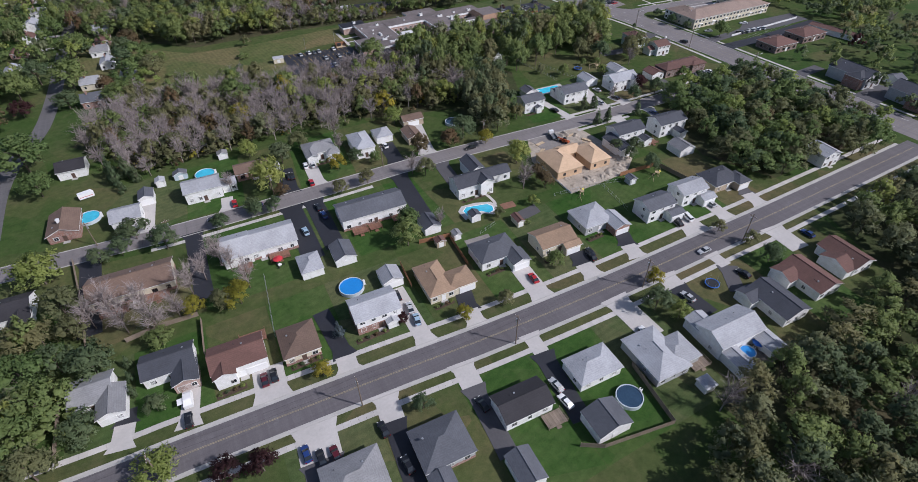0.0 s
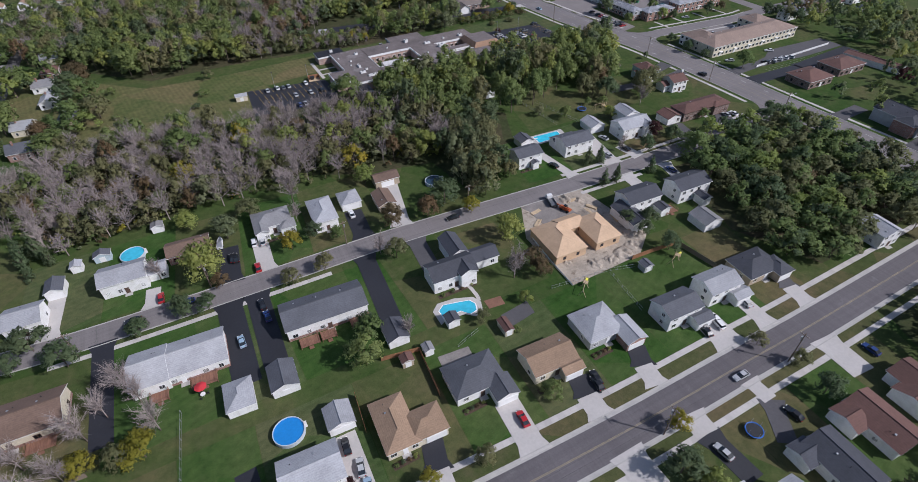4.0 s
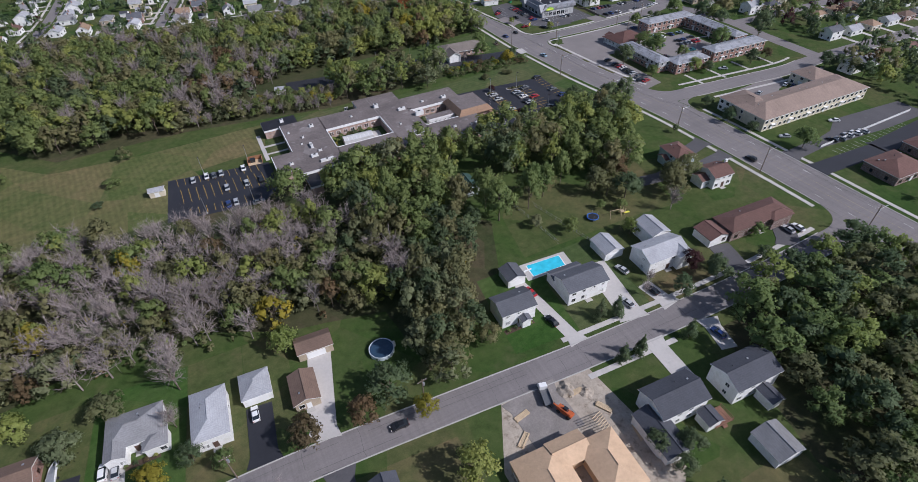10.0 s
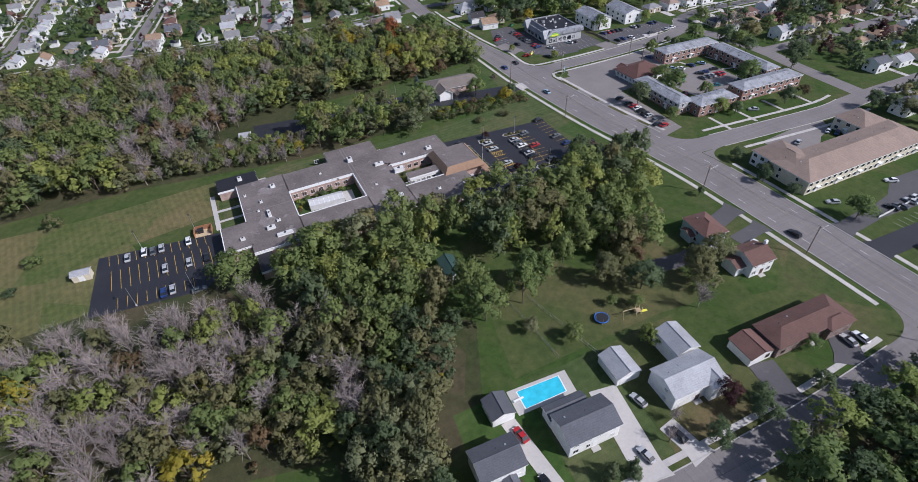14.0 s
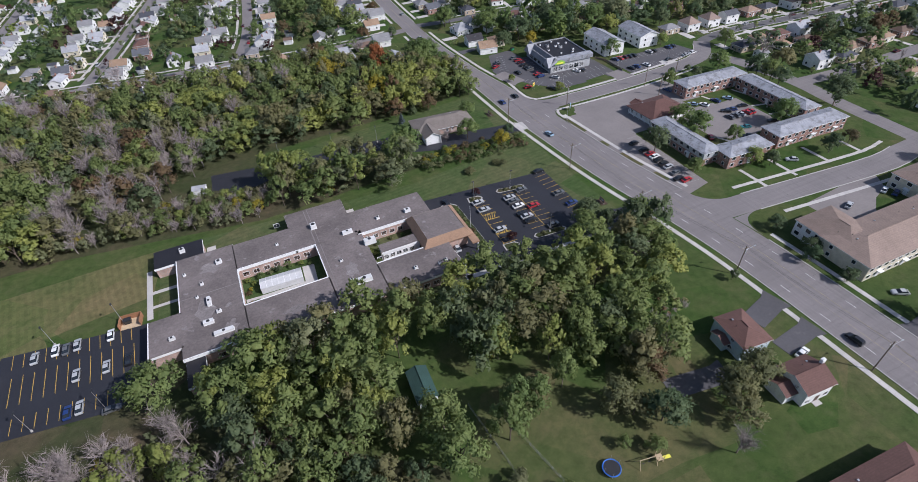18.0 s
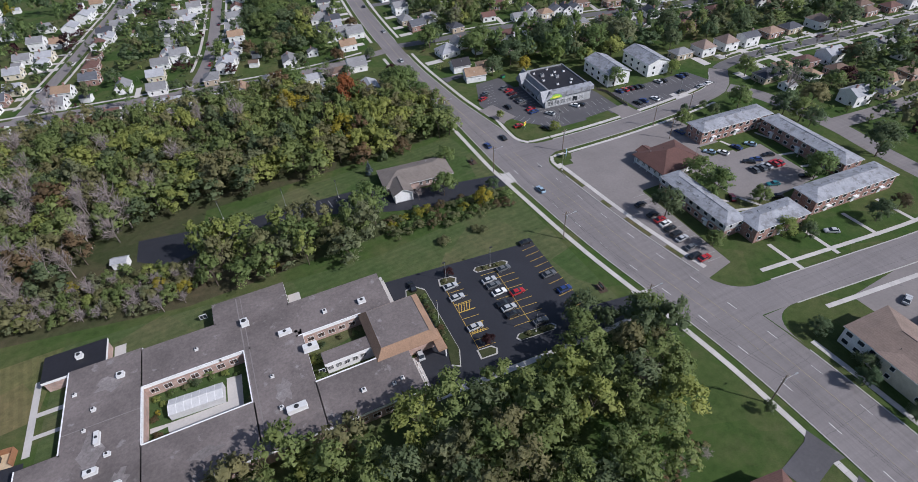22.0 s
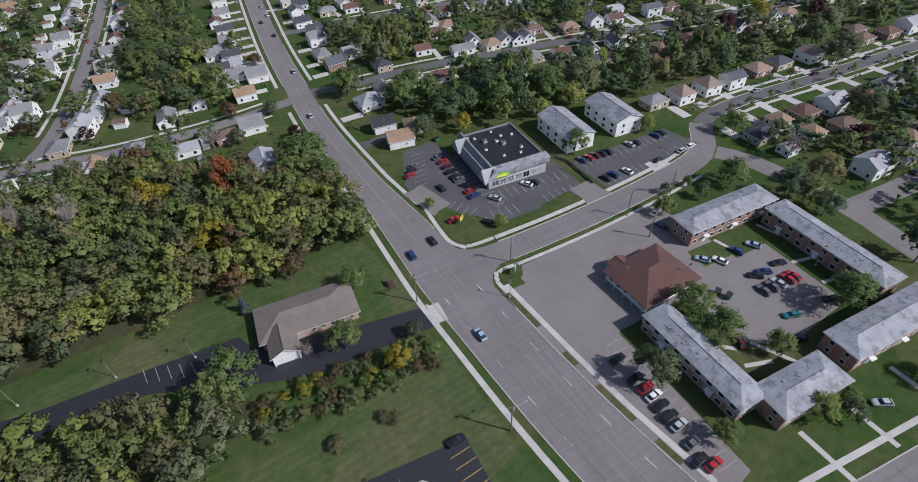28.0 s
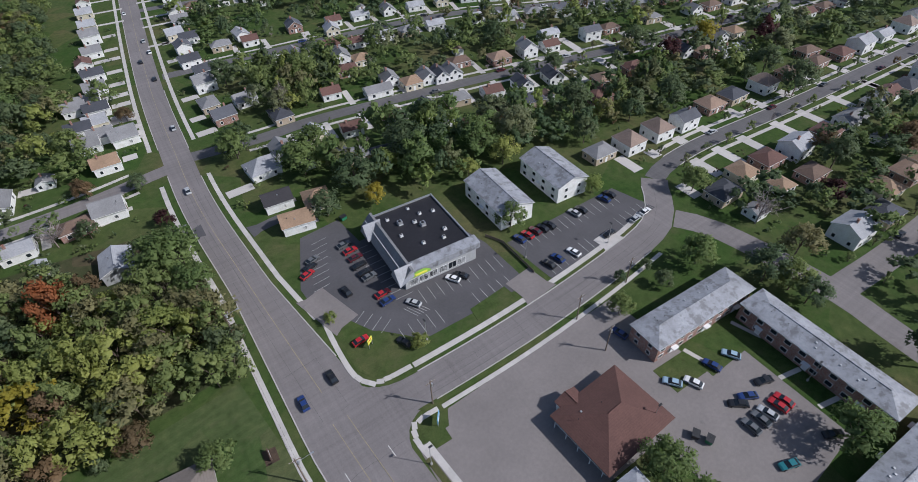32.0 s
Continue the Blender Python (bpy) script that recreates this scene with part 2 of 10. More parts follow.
M = {
    "lawn": turf("lawn", ((0.093, 0.093, 0.044), (0.061, 0.085, 0.029), (0.043, 0.074, 0.021))),
    "lush": turf("lush_lawn", ((0.07, 0.1, 0.035), (0.05, 0.09, 0.025), (0.036, 0.076, 0.018)), 0.03, 70),
    "olive_turf": turf("olive_lawn", ((0.12, 0.104, 0.054), (0.085, 0.092, 0.04), (0.064, 0.082, 0.031))),
    "verge": turf("verge", ((0.115, 0.1, 0.055), (0.085, 0.086, 0.04), (0.06, 0.075, 0.03))),
    "meadow": turf("meadow", ((0.145, 0.127, 0.064), (0.113, 0.113, 0.05), (0.08, 0.098, 0.038)), 0.05, -8),
    "mown": turf("mown", ((0.1, 0.104, 0.052), (0.077, 0.096, 0.042), (0.066, 0.089, 0.036)), 0.045, 84),
    "litter": turf("litter", ((0.085, 0.068, 0.045), (0.06, 0.062, 0.033), (0.045, 0.054, 0.025))),
    "asphalt": carriageway("aged_asphalt", (0.19, 0.173, 0.17), (0.15, 0.135, 0.132)),
    "asphalt_d": carriageway("dark_asphalt", (0.115, 0.11, 0.112), (0.085, 0.082, 0.084)),
    "asphalt_a": carriageway("worn_asphalt", (0.122, 0.111, 0.116), (0.16, 0.15, 0.156)),
    "lot_old": surface("old_lot", (0.2, 0.18, 0.172), 0.92, 0.08, 1.2, 0.11, bump=0.2, stain=(0.13, 0.122, 0.12), stain_at=0.63),
    "lot_mid": surface("mid_lot", (0.082, 0.079, 0.084), 0.9, 0.08, 1.5, 0.13, bump=0.2, stain=(0.12, 0.115, 0.115), stain_at=0.62),
    "seal": surface("sealed_asphalt", (0.021, 0.022, 0.028), 0.7, 0.1, 1.6, 0.14, bump=0.1, stain=(0.032, 0.032, 0.036), stain_at=0.62),
    "seal_line": surface("tar_seam", (0.1, 0.094, 0.092), 0.7, 0.5, 2.0, 0.15),
    "concrete": surface("concrete", (0.47, 0.445, 0.42), 0.9, 0.12, 1.4, 0.08, bump=0.15, per="island", spread=0.1, stain=(0.38, 0.357, 0.33), stain_at=0.62),
    "kerb": surface("kerb_concrete", (0.4, 0.385, 0.36), 0.9, 0.3, 2.0, 0.1),
    "dirt": surface("dirt", (0.36, 0.31, 0.25), 0.95, 0.18, 1.1, 0.22, bump=0.6, stain=(0.2, 0.16, 0.12), stain_at=0.55),
    "gravel": surface("gravel", (0.22, 0.2, 0.185), 0.95, 0.2, 2.0, 0.2, bump=0.5),
    "mulch": surface("mulch", (0.065, 0.042, 0.028), 0.95, 0.6, 3.0, 0.3, bump=0.4),
    "white_paint": surface("line_white", (0.6, 0.6, 0.57), 0.7, 0.5, 3.0, 0.15),
    "yellow_paint": surface("line_yellow", (0.55, 0.36, 0.06), 0.7, 0.5, 3.0, 0.15),
    "faded_yellow": surface("line_faded", (0.3, 0.25, 0.15), 0.75, 0.5, 3.0, 0.2),
    "r_grey": shingles("roof_grey", (0.21, 0.21, 0.215)),
    "r_light": shingles("roof_light", (0.33, 0.337, 0.355)),
    "r_pale": shingles("roof_pale", (0.38, 0.385, 0.4)),
    "r_dark": shingles("roof_dark", (0.058, 0.062, 0.075)),
    "r_black": shingles("roof_black", (0.032, 0.03, 0.034)),
    "r_brown": shingles("roof_brown", (0.15, 0.1, 0.075)),
    "r_church": shingles("roof_church", (0.16, 0.137, 0.12)),
    "r_hall": shingles("roof_hall", (0.115, 0.056, 0.046)),
    "r_red": shingles("roof_redbrown", (0.13, 0.068, 0.055)),
    "r_tan": shingles("roof_tan", (0.28, 0.19, 0.125)),
    "r_mansard": shingles("roof_mansard", (0.27, 0.17, 0.11)),
    "r_taupe": shingles("roof_taupe", (0.25, 0.185, 0.15)),
    "r_orange": shingles("roof_orange", (0.27, 0.185, 0.135)),
    "r_slate": shingles("roof_slate", (0.095, 0.1, 0.115)),
    "r_green": shingles("roof_green", (0.025, 0.06, 0.052)),
    "tar_worn": surface("worn_felt", (0.2, 0.178, 0.172), 0.95, 0.1, 1.6, 0.3, bump=0.3, stain=(0.3, 0.28, 0.275), stain_at=0.56),
    "tar": surface("gravel_roof", (0.148, 0.126, 0.12), 0.95, 0.09, 1.4, 0.26, bump=0.3, stain=(0.27, 0.25, 0.245), stain_at=0.6),
    "rubber": surface("rubber_roof", (0.016, 0.015, 0.018), 0.6, 0.12, 1.0, 0.25),
    "coated": surface("coated_roof", (0.275, 0.285, 0.31), 0.7, 0.16, 0.9, 0.2, stain=(0.165, 0.167, 0.177), stain_at=0.5),
    "w_white": siding("siding_white", (0.8, 0.8, 0.79)),
    "w_cream": siding("siding_cream", (0.66, 0.6, 0.47)),
    "w_grey": siding("siding_grey", (0.42, 0.43, 0.44)),
    "w_tan": siding("siding_tan", (0.45, 0.37, 0.28)),
    "w_blue": siding("siding_blue", (0.5, 0.6, 0.66)),
    "brick": bricks("brick_red", (0.24, 0.105, 0.075), (0.32, 0.15, 0.105)),
    "brick_pink": bricks("brick_pink", (0.4, 0.25, 0.2), (0.5, 0.33, 0.27)),
    "brick_dark": bricks("brick_dark", (0.13, 0.075, 0.06), (0.18, 0.1, 0.08)),
    "trim": surface("white_trim", (0.78, 0.78, 0.77), 0.5, 0.5, 3.0, 0.04),
    "brown_trim": surface("brown_trim", (0.1, 0.06, 0.045), 0.6, 0.5, 3.0, 0.1),
    "ply": surface("plywood", (0.56, 0.39, 0.25), 0.8, 0.3, 1.6, 0.1, per="island", spread=0.12),
    "lumber": surface("lumber", (0.55, 0.42, 0.27), 0.8, 0.5, 2.0, 0.12, per="island", spread=0.2),
    "deck": surface("deck_wood", (0.23, 0.115, 0.075), 0.8, 0.5, 2.5, 0.15, per="island", spread=0.2),
    "fence": surface("fence_wood", (0.24, 0.19, 0.145), 0.85, 0.4, 2.5, 0.18, per="island", spread=0.25),
    "fence_red": surface("fence_cedar", (0.33, 0.16, 0.08), 0.8, 0.4, 2.5, 0.15, per="island", spread=0.2),
    "canvas": surface("canvas", (0.5, 0.5, 0.5), 0.8, 0.6, 2.0, 0.1, stain=(0.4, 0.4, 0.4), stain_at=0.58),
    "vinyl": surface("vinyl_white", (0.75, 0.75, 0.74), 0.5, 0.5, 3.0, 0.04),
    "pole": surface("pole_wood", (0.17, 0.13, 0.1), 0.85, 1.0, 4.0, 0.15),
    "steel": surface("galvanised", (0.5, 0.51, 0.52), 0.45, 1.0, 4.0, 0.08, metal=0.7),
    "black_metal": surface("black_metal", (0.025, 0.025, 0.027), 0.5, 1.0, 4.0, 0.1),
    "machine": surface("roof_unit", (0.62, 0.62, 0.61), 0.55, 0.6, 3.0, 0.08),
    "bark": surface("bark", (0.13, 0.1, 0.08), 0.95, 0.8, 4.0, 0.2, bump=0.5),
    "twigs": surface("bare_twigs", (0.3, 0.255, 0.24), 0.95, 0.05, 3.0, 0.22, per="island", spread=0.35),
    "tyre": surface("tyre", (0.02, 0.02, 0.021), 0.85, 1.0, 4.0, 0.1),
    "rim": surface("rim", (0.4, 0.4, 0.41), 0.35, 1.0, 4.0, 0.05, metal=0.8),
    "lamp_lens": surface("lamp_lens", (0.75, 0.75, 0.72), 0.2, 1.0, 4.0, 0.03),
    "tail_red": surface("tail_red", (0.3, 0.01, 0.01), 0.25, 1.0, 4.0, 0.05),
    "faded_white": surface("line_faded_white", (0.36, 0.36, 0.35), 0.75, 0.5, 3.0, 0.2),
    "pool_wall": surface("pool_wall", (0.5, 0.56, 0.6), 0.5, 0.5, 3.0, 0.06),
    "pool_blue": surface("pool_cover_blue", (0.02, 0.22, 0.58), 0.4, 0.5, 2.0, 0.06),
    "pool_dark": surface("pool_dark", (0.03, 0.06, 0.1), 0.15, 0.5, 2.0, 0.1),
    "green_leaf": foliage("leaf_green", (0.116, 0.162, 0.066), (0.224, 0.28, 0.113)),
    "dark_leaf": foliage("leaf_dark", (0.077, 0.115, 0.066), (0.155, 0.199, 0.113)),
    "lime_leaf": foliage("leaf_lime", (0.171, 0.21, 0.064), (0.324, 0.364, 0.128)),
    "olive_leaf": foliage("leaf_olive", (0.138, 0.14, 0.076), (0.239, 0.238, 0.131)),
    "yellow_leaf": foliage("leaf_yellow", (0.22, 0.193, 0.03), (0.363, 0.319, 0.06)),
    "rust_leaf": foliage("leaf_rust", (0.121, 0.088, 0.054), (0.198, 0.143, 0.09)),
    "orange_leaf": foliage("leaf_orange", (0.227, 0.087, 0.04), (0.352, 0.139, 0.066)),
    "plum_leaf": foliage("leaf_plum", (0.045, 0.019, 0.024), (0.086, 0.035, 0.041)),
    "blue_leaf": foliage("leaf_spruce", (0.077, 0.106, 0.128), (0.15, 0.188, 0.235)),
    "grey_leaf": foliage("leaf_grey", (0.139, 0.158, 0.095), (0.241, 0.262, 0.16)),
    "red_cloth": surface("red_cloth", (0.5, 0.03, 0.04), 0.8, 0.5, 3.0, 0.08),
    "blue_cloth": surface("blue_cloth", (0.03, 0.14, 0.5), 0.7, 0.5, 3.0, 0.08),
    "sign_yellow": surface("sign_yellow", (0.8, 0.75, 0.1), 0.4, 0.5, 3.0, 0.03),
    "sign_green": surface("sign_green", (0.3, 0.55, 0.08), 0.4, 0.5, 3.0, 0.03),
    "sign_blue": surface("sign_blue", (0.2, 0.42, 0.6), 0.4, 0.5, 3.0, 0.03),
    "orange_paint": surface("orange_paint", (0.45, 0.1, 0.03), 0.5, 0.5, 3.0, 0.1),
    "green_paint": surface("green_paint", (0.03, 0.2, 0.1), 0.5, 0.5, 3.0, 0.1),
}
g_mat, g_nt, g_b = nodes_of("window_glass")
g_b.inputs["Base Color"].default_value, g_b.inputs["Roughness"].default_value = (0.022, 0.028, 0.035, 1), 0.08
M["glass"] = g_mat
for key, col in (("aqua", (0.06, 0.46, 0.62)), ("cyan", (0.05, 0.52, 0.68))):
    m_, nt_, b_ = nodes_of("pool_water_" + key)
    pos_ = nt_.nodes.new("ShaderNodeNewGeometry").outputs["Position"]
    nt_.links.new(ramp(nt_, noise_node(nt_, pos_, 0.5, 2.0), [(0.3, scaled(col, 0.85)), (0.7, scaled(col, 1.12))]), b_.inputs["Base Color"])
    b_.inputs["Roughness"].default_value = 0.06
    bp_ = nt_.nodes.new("ShaderNodeBump")
    bp_.inputs["Strength"].default_value, bp_.inputs["Distance"].default_value = 0.15, 0.05
    nt_.links.new(noise_node(nt_, pos_, 2.5), bp_.inputs["Height"]), nt_.links.new(bp_.outputs[0], b_.inputs["Normal"])
    M[key] = m_


def car_paint(name, col):
    m, nt, b = nodes_of("paint_" + name)
    b.inputs["Base Color"].default_value, b.inputs["Roughness"].default_value = (*col, 1), 0.3
    b.inputs["Coat Weight"].default_value, b.inputs["Coat Roughness"].default_value = 0.5, 0.08
    return m


PAINT = {n: car_paint(n, c) for n, c in (("white", (0.75, 0.75, 0.74)), ("black", (0.015, 0.015, 0.017)), ("silver", (0.42, 0.43, 0.44)),
         ("grey", (0.12, 0.125, 0.13)), ("red", (0.4, 0.02, 0.025)), ("blue", (0.02, 0.045, 0.16)), ("light_blue", (0.3, 0.42, 0.52)),
         ("maroon", (0.09, 0.012, 0.018)), ("teal", (0.02, 0.16, 0.18)))}


# ---- building blocks ----
def link_mesh(name, bm, mat):
    me = bpy.data.meshes.new(name)
    bm.to_mesh(me)
    bm.free()
    for m in (mat if isinstance(mat, (list, tuple)) else [mat]):
        me.materials.append(m)
    return me


def part(name, bm, mat, parent=None, label=""):
    ob = new(name, link_mesh(name, bm, mat) if isinstance(bm, bmesh.types.BMesh) else bm)
    if parent is not None:
        ob.parent = parent
    if label:
        ob["label"] = label
    return ob


def thing(name, x, y, z, yaw, label, category, group="", kind=""):
    e = new(name)
    e.matrix_world = pose(x, y, z, 0, 0, yaw)
    return tagged(e, label, category, group, kind)


def box(bm, x0, x1, y0, y1, z0, z1, mi=0):
    v = [bm.verts.new(p) for p in ((x0, y0, z0), (x1, y0, z0), (x1, y1, z0), (x0, y1, z0), (x0, y0, z1), (x1, y0, z1), (x1, y1, z1), (x0, y1, z1))]
    for f in ((3, 2, 1, 0), (4, 5, 6, 7), (0, 1, 5, 4), (1, 2, 6, 5), (2, 3, 7, 6), (3, 0, 4, 7)):
        bm.faces.new([v[i] for i in f]).material_index = mi
    return bm


def boxes(*dims):
    bm = bmesh.new()
    for d in dims:
        box(bm, *d)
    return bm


def tube(bm, p, q, r0, r1, n=8, caps=True):
    p, q = Vector(p), Vector(q)
    d = (q - p).normalized()
    a = d.orthogonal().normalized()
    b = d.cross(a)
    rings = [[bm.verts.new(c + r * (math.cos(2 * math.pi * i / n) * a + math.sin(2 * math.pi * i / n) * b)) for i in range(n)] for c, r in ((p, r0), (q, r1))]
    for i in range(n):
        bm.faces.new((rings[0][i], rings[0][(i + 1) % n], rings[1][(i + 1) % n], rings[1][i]))
    if caps:
        bm.faces.new(rings[1])
        bm.faces.new(rings[0][::-1])
    return bm


def slab(name, pts, top, mat, kind="", label="", category="", bottom=-0.05, parent=None, split=None):
    """A flat piece of ground cover with real edges, from its outline."""
    bm = bmesh.new()
    if sum(a[0] * b[1] - b[0] * a[1] for a, b in zip(pts, pts[1:] + pts[:1])) < 0:
        pts = pts[::-1]
    up = [bm.verts.new((x, y, top)) for x, y in pts]
    lo = [bm.verts.new((x, y, bottom)) for x, y in pts]
    bm.faces.new(up)
    for i in range(len(pts)):
        j = (i + 1) % len(pts)
        bm.faces.new((lo[i], lo[j], up[j], up[i]))
    ob = part(name, bm, mat, parent)
    return tagged(ob, label, category, "", kind)


def offset_line(pts, d):
    """The polyline moved d metres to its left."""
    out = []
    for i, p in enumerate(pts):
        a = Vector(pts[max(i - 1, 0)])
        b = Vector(pts[min(i + 1, len(pts) - 1)])
        t = (b - a).normalized()
        out.append((p[0] - t.y * d, p[1] + t.x * d))
    return out


def smooth(pts, step=6.0):
    """Catmull-Rom through the points, at even steps."""
    ps = [Vector(p) for p in pts]
    ps = [2 * ps[0] - ps[1], *ps, 2 * ps[-1] - ps[-2]]
    out = []
    for i in range(1, len(ps) - 2):
        n = max(2, int((ps[i + 1] - ps[i]).length / step))
        for k in range(n):
            u = k / n
            a, b, c, d = ps[i - 1:i + 3]
            out.append(tuple(0.5 * (2 * b + (c - a) * u + (2 * a - 5 * b + 4 * c - d) * u * u + (3 * b - a - 3 * c + d) * u ** 3)))
    return out + [tuple(ps[-2])]


def ribbon(bm, pts, d0, d1, top, bottom=-0.05, mi=0):
    """A raised strip along a line, between two offsets from it."""
    l, r = offset_line(pts, max(d0, d1)), offset_line(pts, min(d0, d1))
    rows = [[bm.verts.new((*q, z)) for q, z in ((b, bottom), (b, top), (a, top), (a, bottom))] for a, b in zip(l, r)]
    for p, q in zip(rows, rows[1:]):
        for i in range(3):
            bm.faces.new((p[i], q[i], q[i + 1], p[i + 1])).material_index = mi
    bm.faces.new(rows[0]), bm.faces.new(rows[-1][::-1])
    return bm


def along(pts, step):
    """Places and headings at even steps along a line."""
    out, left = [], 0.0
    for a, b in zip(pts, pts[1:]):
        a, b = Vector(a), Vector(b)
        ln = (b - a).length
        while left < ln:
            p = a + (b - a) * left / ln
            out.append((p.x, p.y, math.atan2(b.y - a.y, b.x - a.x)))
            left += step
        left -= ln
    return out


def cut(pts, x0=None, x1=None, y0=None, y1=None):
    return [p for p in pts if (x0 is None or p[0] >= x0) and (x1 is None or p[0] <= x1) and (y0 is None or p[1] >= y0) and (y1 is None or p[1] <= y1)]

# ---- ground ----
ground = slab("ground", [(-2500, -2500), (2500, -2500), (2500, 2500), (-2500, 2500)], 0.0, M["lawn"], "structure", "patchy green suburban lawn reaching to the horizon", "ground", -1.0)

# road lines
RA = smooth([(-220, 91.5), (-60, 79.6), (-26, 77.8), (18, 75.0), (50, 72.7), (90, 71.2), (127, 70.9), (158, 70.6), (245, 71.2)])
RC = smooth([(-160, 170), (-60, 164), (-20, 160.5), (33, 159.2), (70, 158.6), (110, 156), (145, 153.6), (197, 152), (246, 153.5)])
RB = smooth([(258, -120), (257, 60), (256.5, 150), (256.5, 190), (255, 240), (248, 290), (245, 325), (242.3, 365), (239.8, 405), (237.9, 445), (239.2, 485), (243.0, 550), (254, 660), (270, 800), (290, 950)])
RD = smooth([(250, 253), (275, 251), (300, 248.5), (335, 245.5), (358, 247), (430, 245), (560, 240), (700, 235)])
RF = smooth([(243, 346.2), (290, 345.5), (330, 348), (350, 351.7), (361, 360.5), (367, 367), (380, 370.4), (398, 371), (416, 369.6), (452, 366.8), (520, 363), (560, 361), (760, 350)])
RG = smooth([(356, 350), (362, 338), (365.5, 307), (363, 285), (361, 250)])
RH = smooth([(-260, 505), (-60, 495), (60, 483), (124, 477), (163, 470.5), (201, 470), (236, 475)])
RJ = smooth([(242, 478), (270, 474.5), (297, 474), (371, 461), (418, 450.5), (469, 440.5), (600, 425), (760, 412)])
RK = smooth([(128, 477), (137.5, 490), (147, 530), (156, 600), (165, 690), (172, 800)])
RL = smooth([(56, 484), (68.7, 536), (82, 600), (97, 680), (108, 800)])
RM = smooth([(-20, 490), (-8, 550), (0, 690), (4, 800)])
RN = smooth([(250, 556), (330, 548), (400, 536), (472, 502), (560, 475), (760, 455)])
RO = smooth([(258, 660), (360, 640), (470, 590), (600, 560), (760, 540)])
RP = smooth([(-75, 130), (-73, 170), (-73, 215), (-69, 240), (-62, 264), (-58.5, 300), (-56, 360), (-53, 424), (-50, 450), (-48, 493)])


def road(name, line, half, mat, label, kerbs=True, level=0.02):
    ob = part(name, ribbon(bmesh.new(), line, -half, half, level), mat)
    tagged(ob, label, "road", "", "structure")
    return ob


def kerb(name, line, d, parent=None):
    ob = part(name, ribbon(bmesh.new(), line, d - 0.14, d + 0.14, 0.14), M["kerb"])
    return tagged(ob, "pale concrete kerb along the roadside", "kerb", "", "structure")


def pavement(name, line, d, width=1.5, label="pale concrete pavement slabs beside the grass verge"):
    """Slabs laid one behind the other with open joints, in one mesh."""
    bm = bmesh.new()
    side = along(offset_line(line, d), 1.8)
    for i, (x, y, a) in enumerate(side):
        c, s = math.cos(a), math.sin(a)
        h = 0.075 + 0.012 * math.sin(i * 2.3)
        q = [(x + c * u - s * v, y + s * u + c * v) for u, v in ((0.015, -width / 2), (1.785, -width / 2), (1.785, width / 2), (0.015, width / 2))]
        up = [bm.verts.new((*p, h)) for p in q]
        lo = [bm.verts.new((*p, -0.02)) for p in q]
        bm.faces.new(up)
        for k in range(4):
            bm.faces.new((lo[k], lo[(k + 1) % 4], up[(k + 1) % 4], up[k]))
    return tagged(part(name, bm, M["concrete"]), label, "pavement", "", "structure")


def dashes(name, line, d, length, gap, mat, width=0.13, z=0.026, label="white lane dashes worn into the asphalt", span=None):
    bm = bmesh.new()
    for x, y, a in along(offset_line(line, d), length + gap):
        if span and not span[0] <= y <= span[1]:
            continue
        c, s = math.cos(a), math.sin(a)
        bm.faces.new([bm.verts.new((x + c * u - s * v, y + s * u + c * v, z)) for u, v in ((0, -width / 2), (length, -width / 2), (length, width / 2), (0, width / 2))])
    return tagged(part(name, bm, mat), label, "road marking", "", "structure")


road_a = road("road_1", RA, 4.2, M["asphalt_a"], "worn brownish-grey two-lane asphalt road", level=0.02)
road_c = road("road_2", RC, 3.9, M["asphalt"], "pale grey residential asphalt street without markings", level=0.024)
# the avenue narrows north of the shop's side street
def half_b(y):
    return 8.6 if y < 346 else (5.0 if y > 400 else 8.6 - 3.6 * (y - 346) / 54)


RB_W = [offset_line(RB, half_b(p[1]))[i] for i, p in enumerate(RB)]
RB_E = [offset_line(RB, -half_b(p[1]))[i] for i, p in enumerate(RB)]
road_b = slab("road_3", RB_E + RB_W[::-1], 0.03, M["asphalt"], "structure", "wide grey five-lane asphalt avenue with faded markings", "road")
road("road_4", RD, 4.6, M["asphalt"], "pale grey asphalt side street", level=0.022)
road("road_16", cut(RF, x0=366), 3.3, M["asphalt_d"], "grey asphalt side street between house rows", level=0.02)
road("road_5", cut(RF, x1=371), 4.3, M["asphalt"], "grey asphalt side street curving between houses", level=0.026)
road("road_6", RG, 4.2, M["asphalt"], "grey asphalt residential street behind the apartments", level=0.018)
for nm, ln in (("road_7", RH), ("road_8", RJ), ("road_9", RK), ("road_10", RL), ("road_11", RM), ("road_12", RN), ("road_13", RO), ("road_14", RP)):
    road(nm, ln, 3.3, M["asphalt"] if ln in (RK, RL, RM, RH) else M["asphalt_d"], "grey asphalt residential street lined with houses", level=0.004 + 0.0012 * int(nm[5:]))


def fillet(name, corner, a, b, mat, level):
    """The flared mouth of a side street: a curved corner between two kerb lines."""
    c, p, q = Vector(corner), Vector(a), Vector(b)
    arc = [tuple((1 - u) ** 2 * p + 2 * u * (1 - u) * c + u * u * q) for u in [i / 8 for i in range(9)]]
    return slab(name, [tuple(c)] + arc, level, mat, "structure", "flared asphalt street corner", "road")


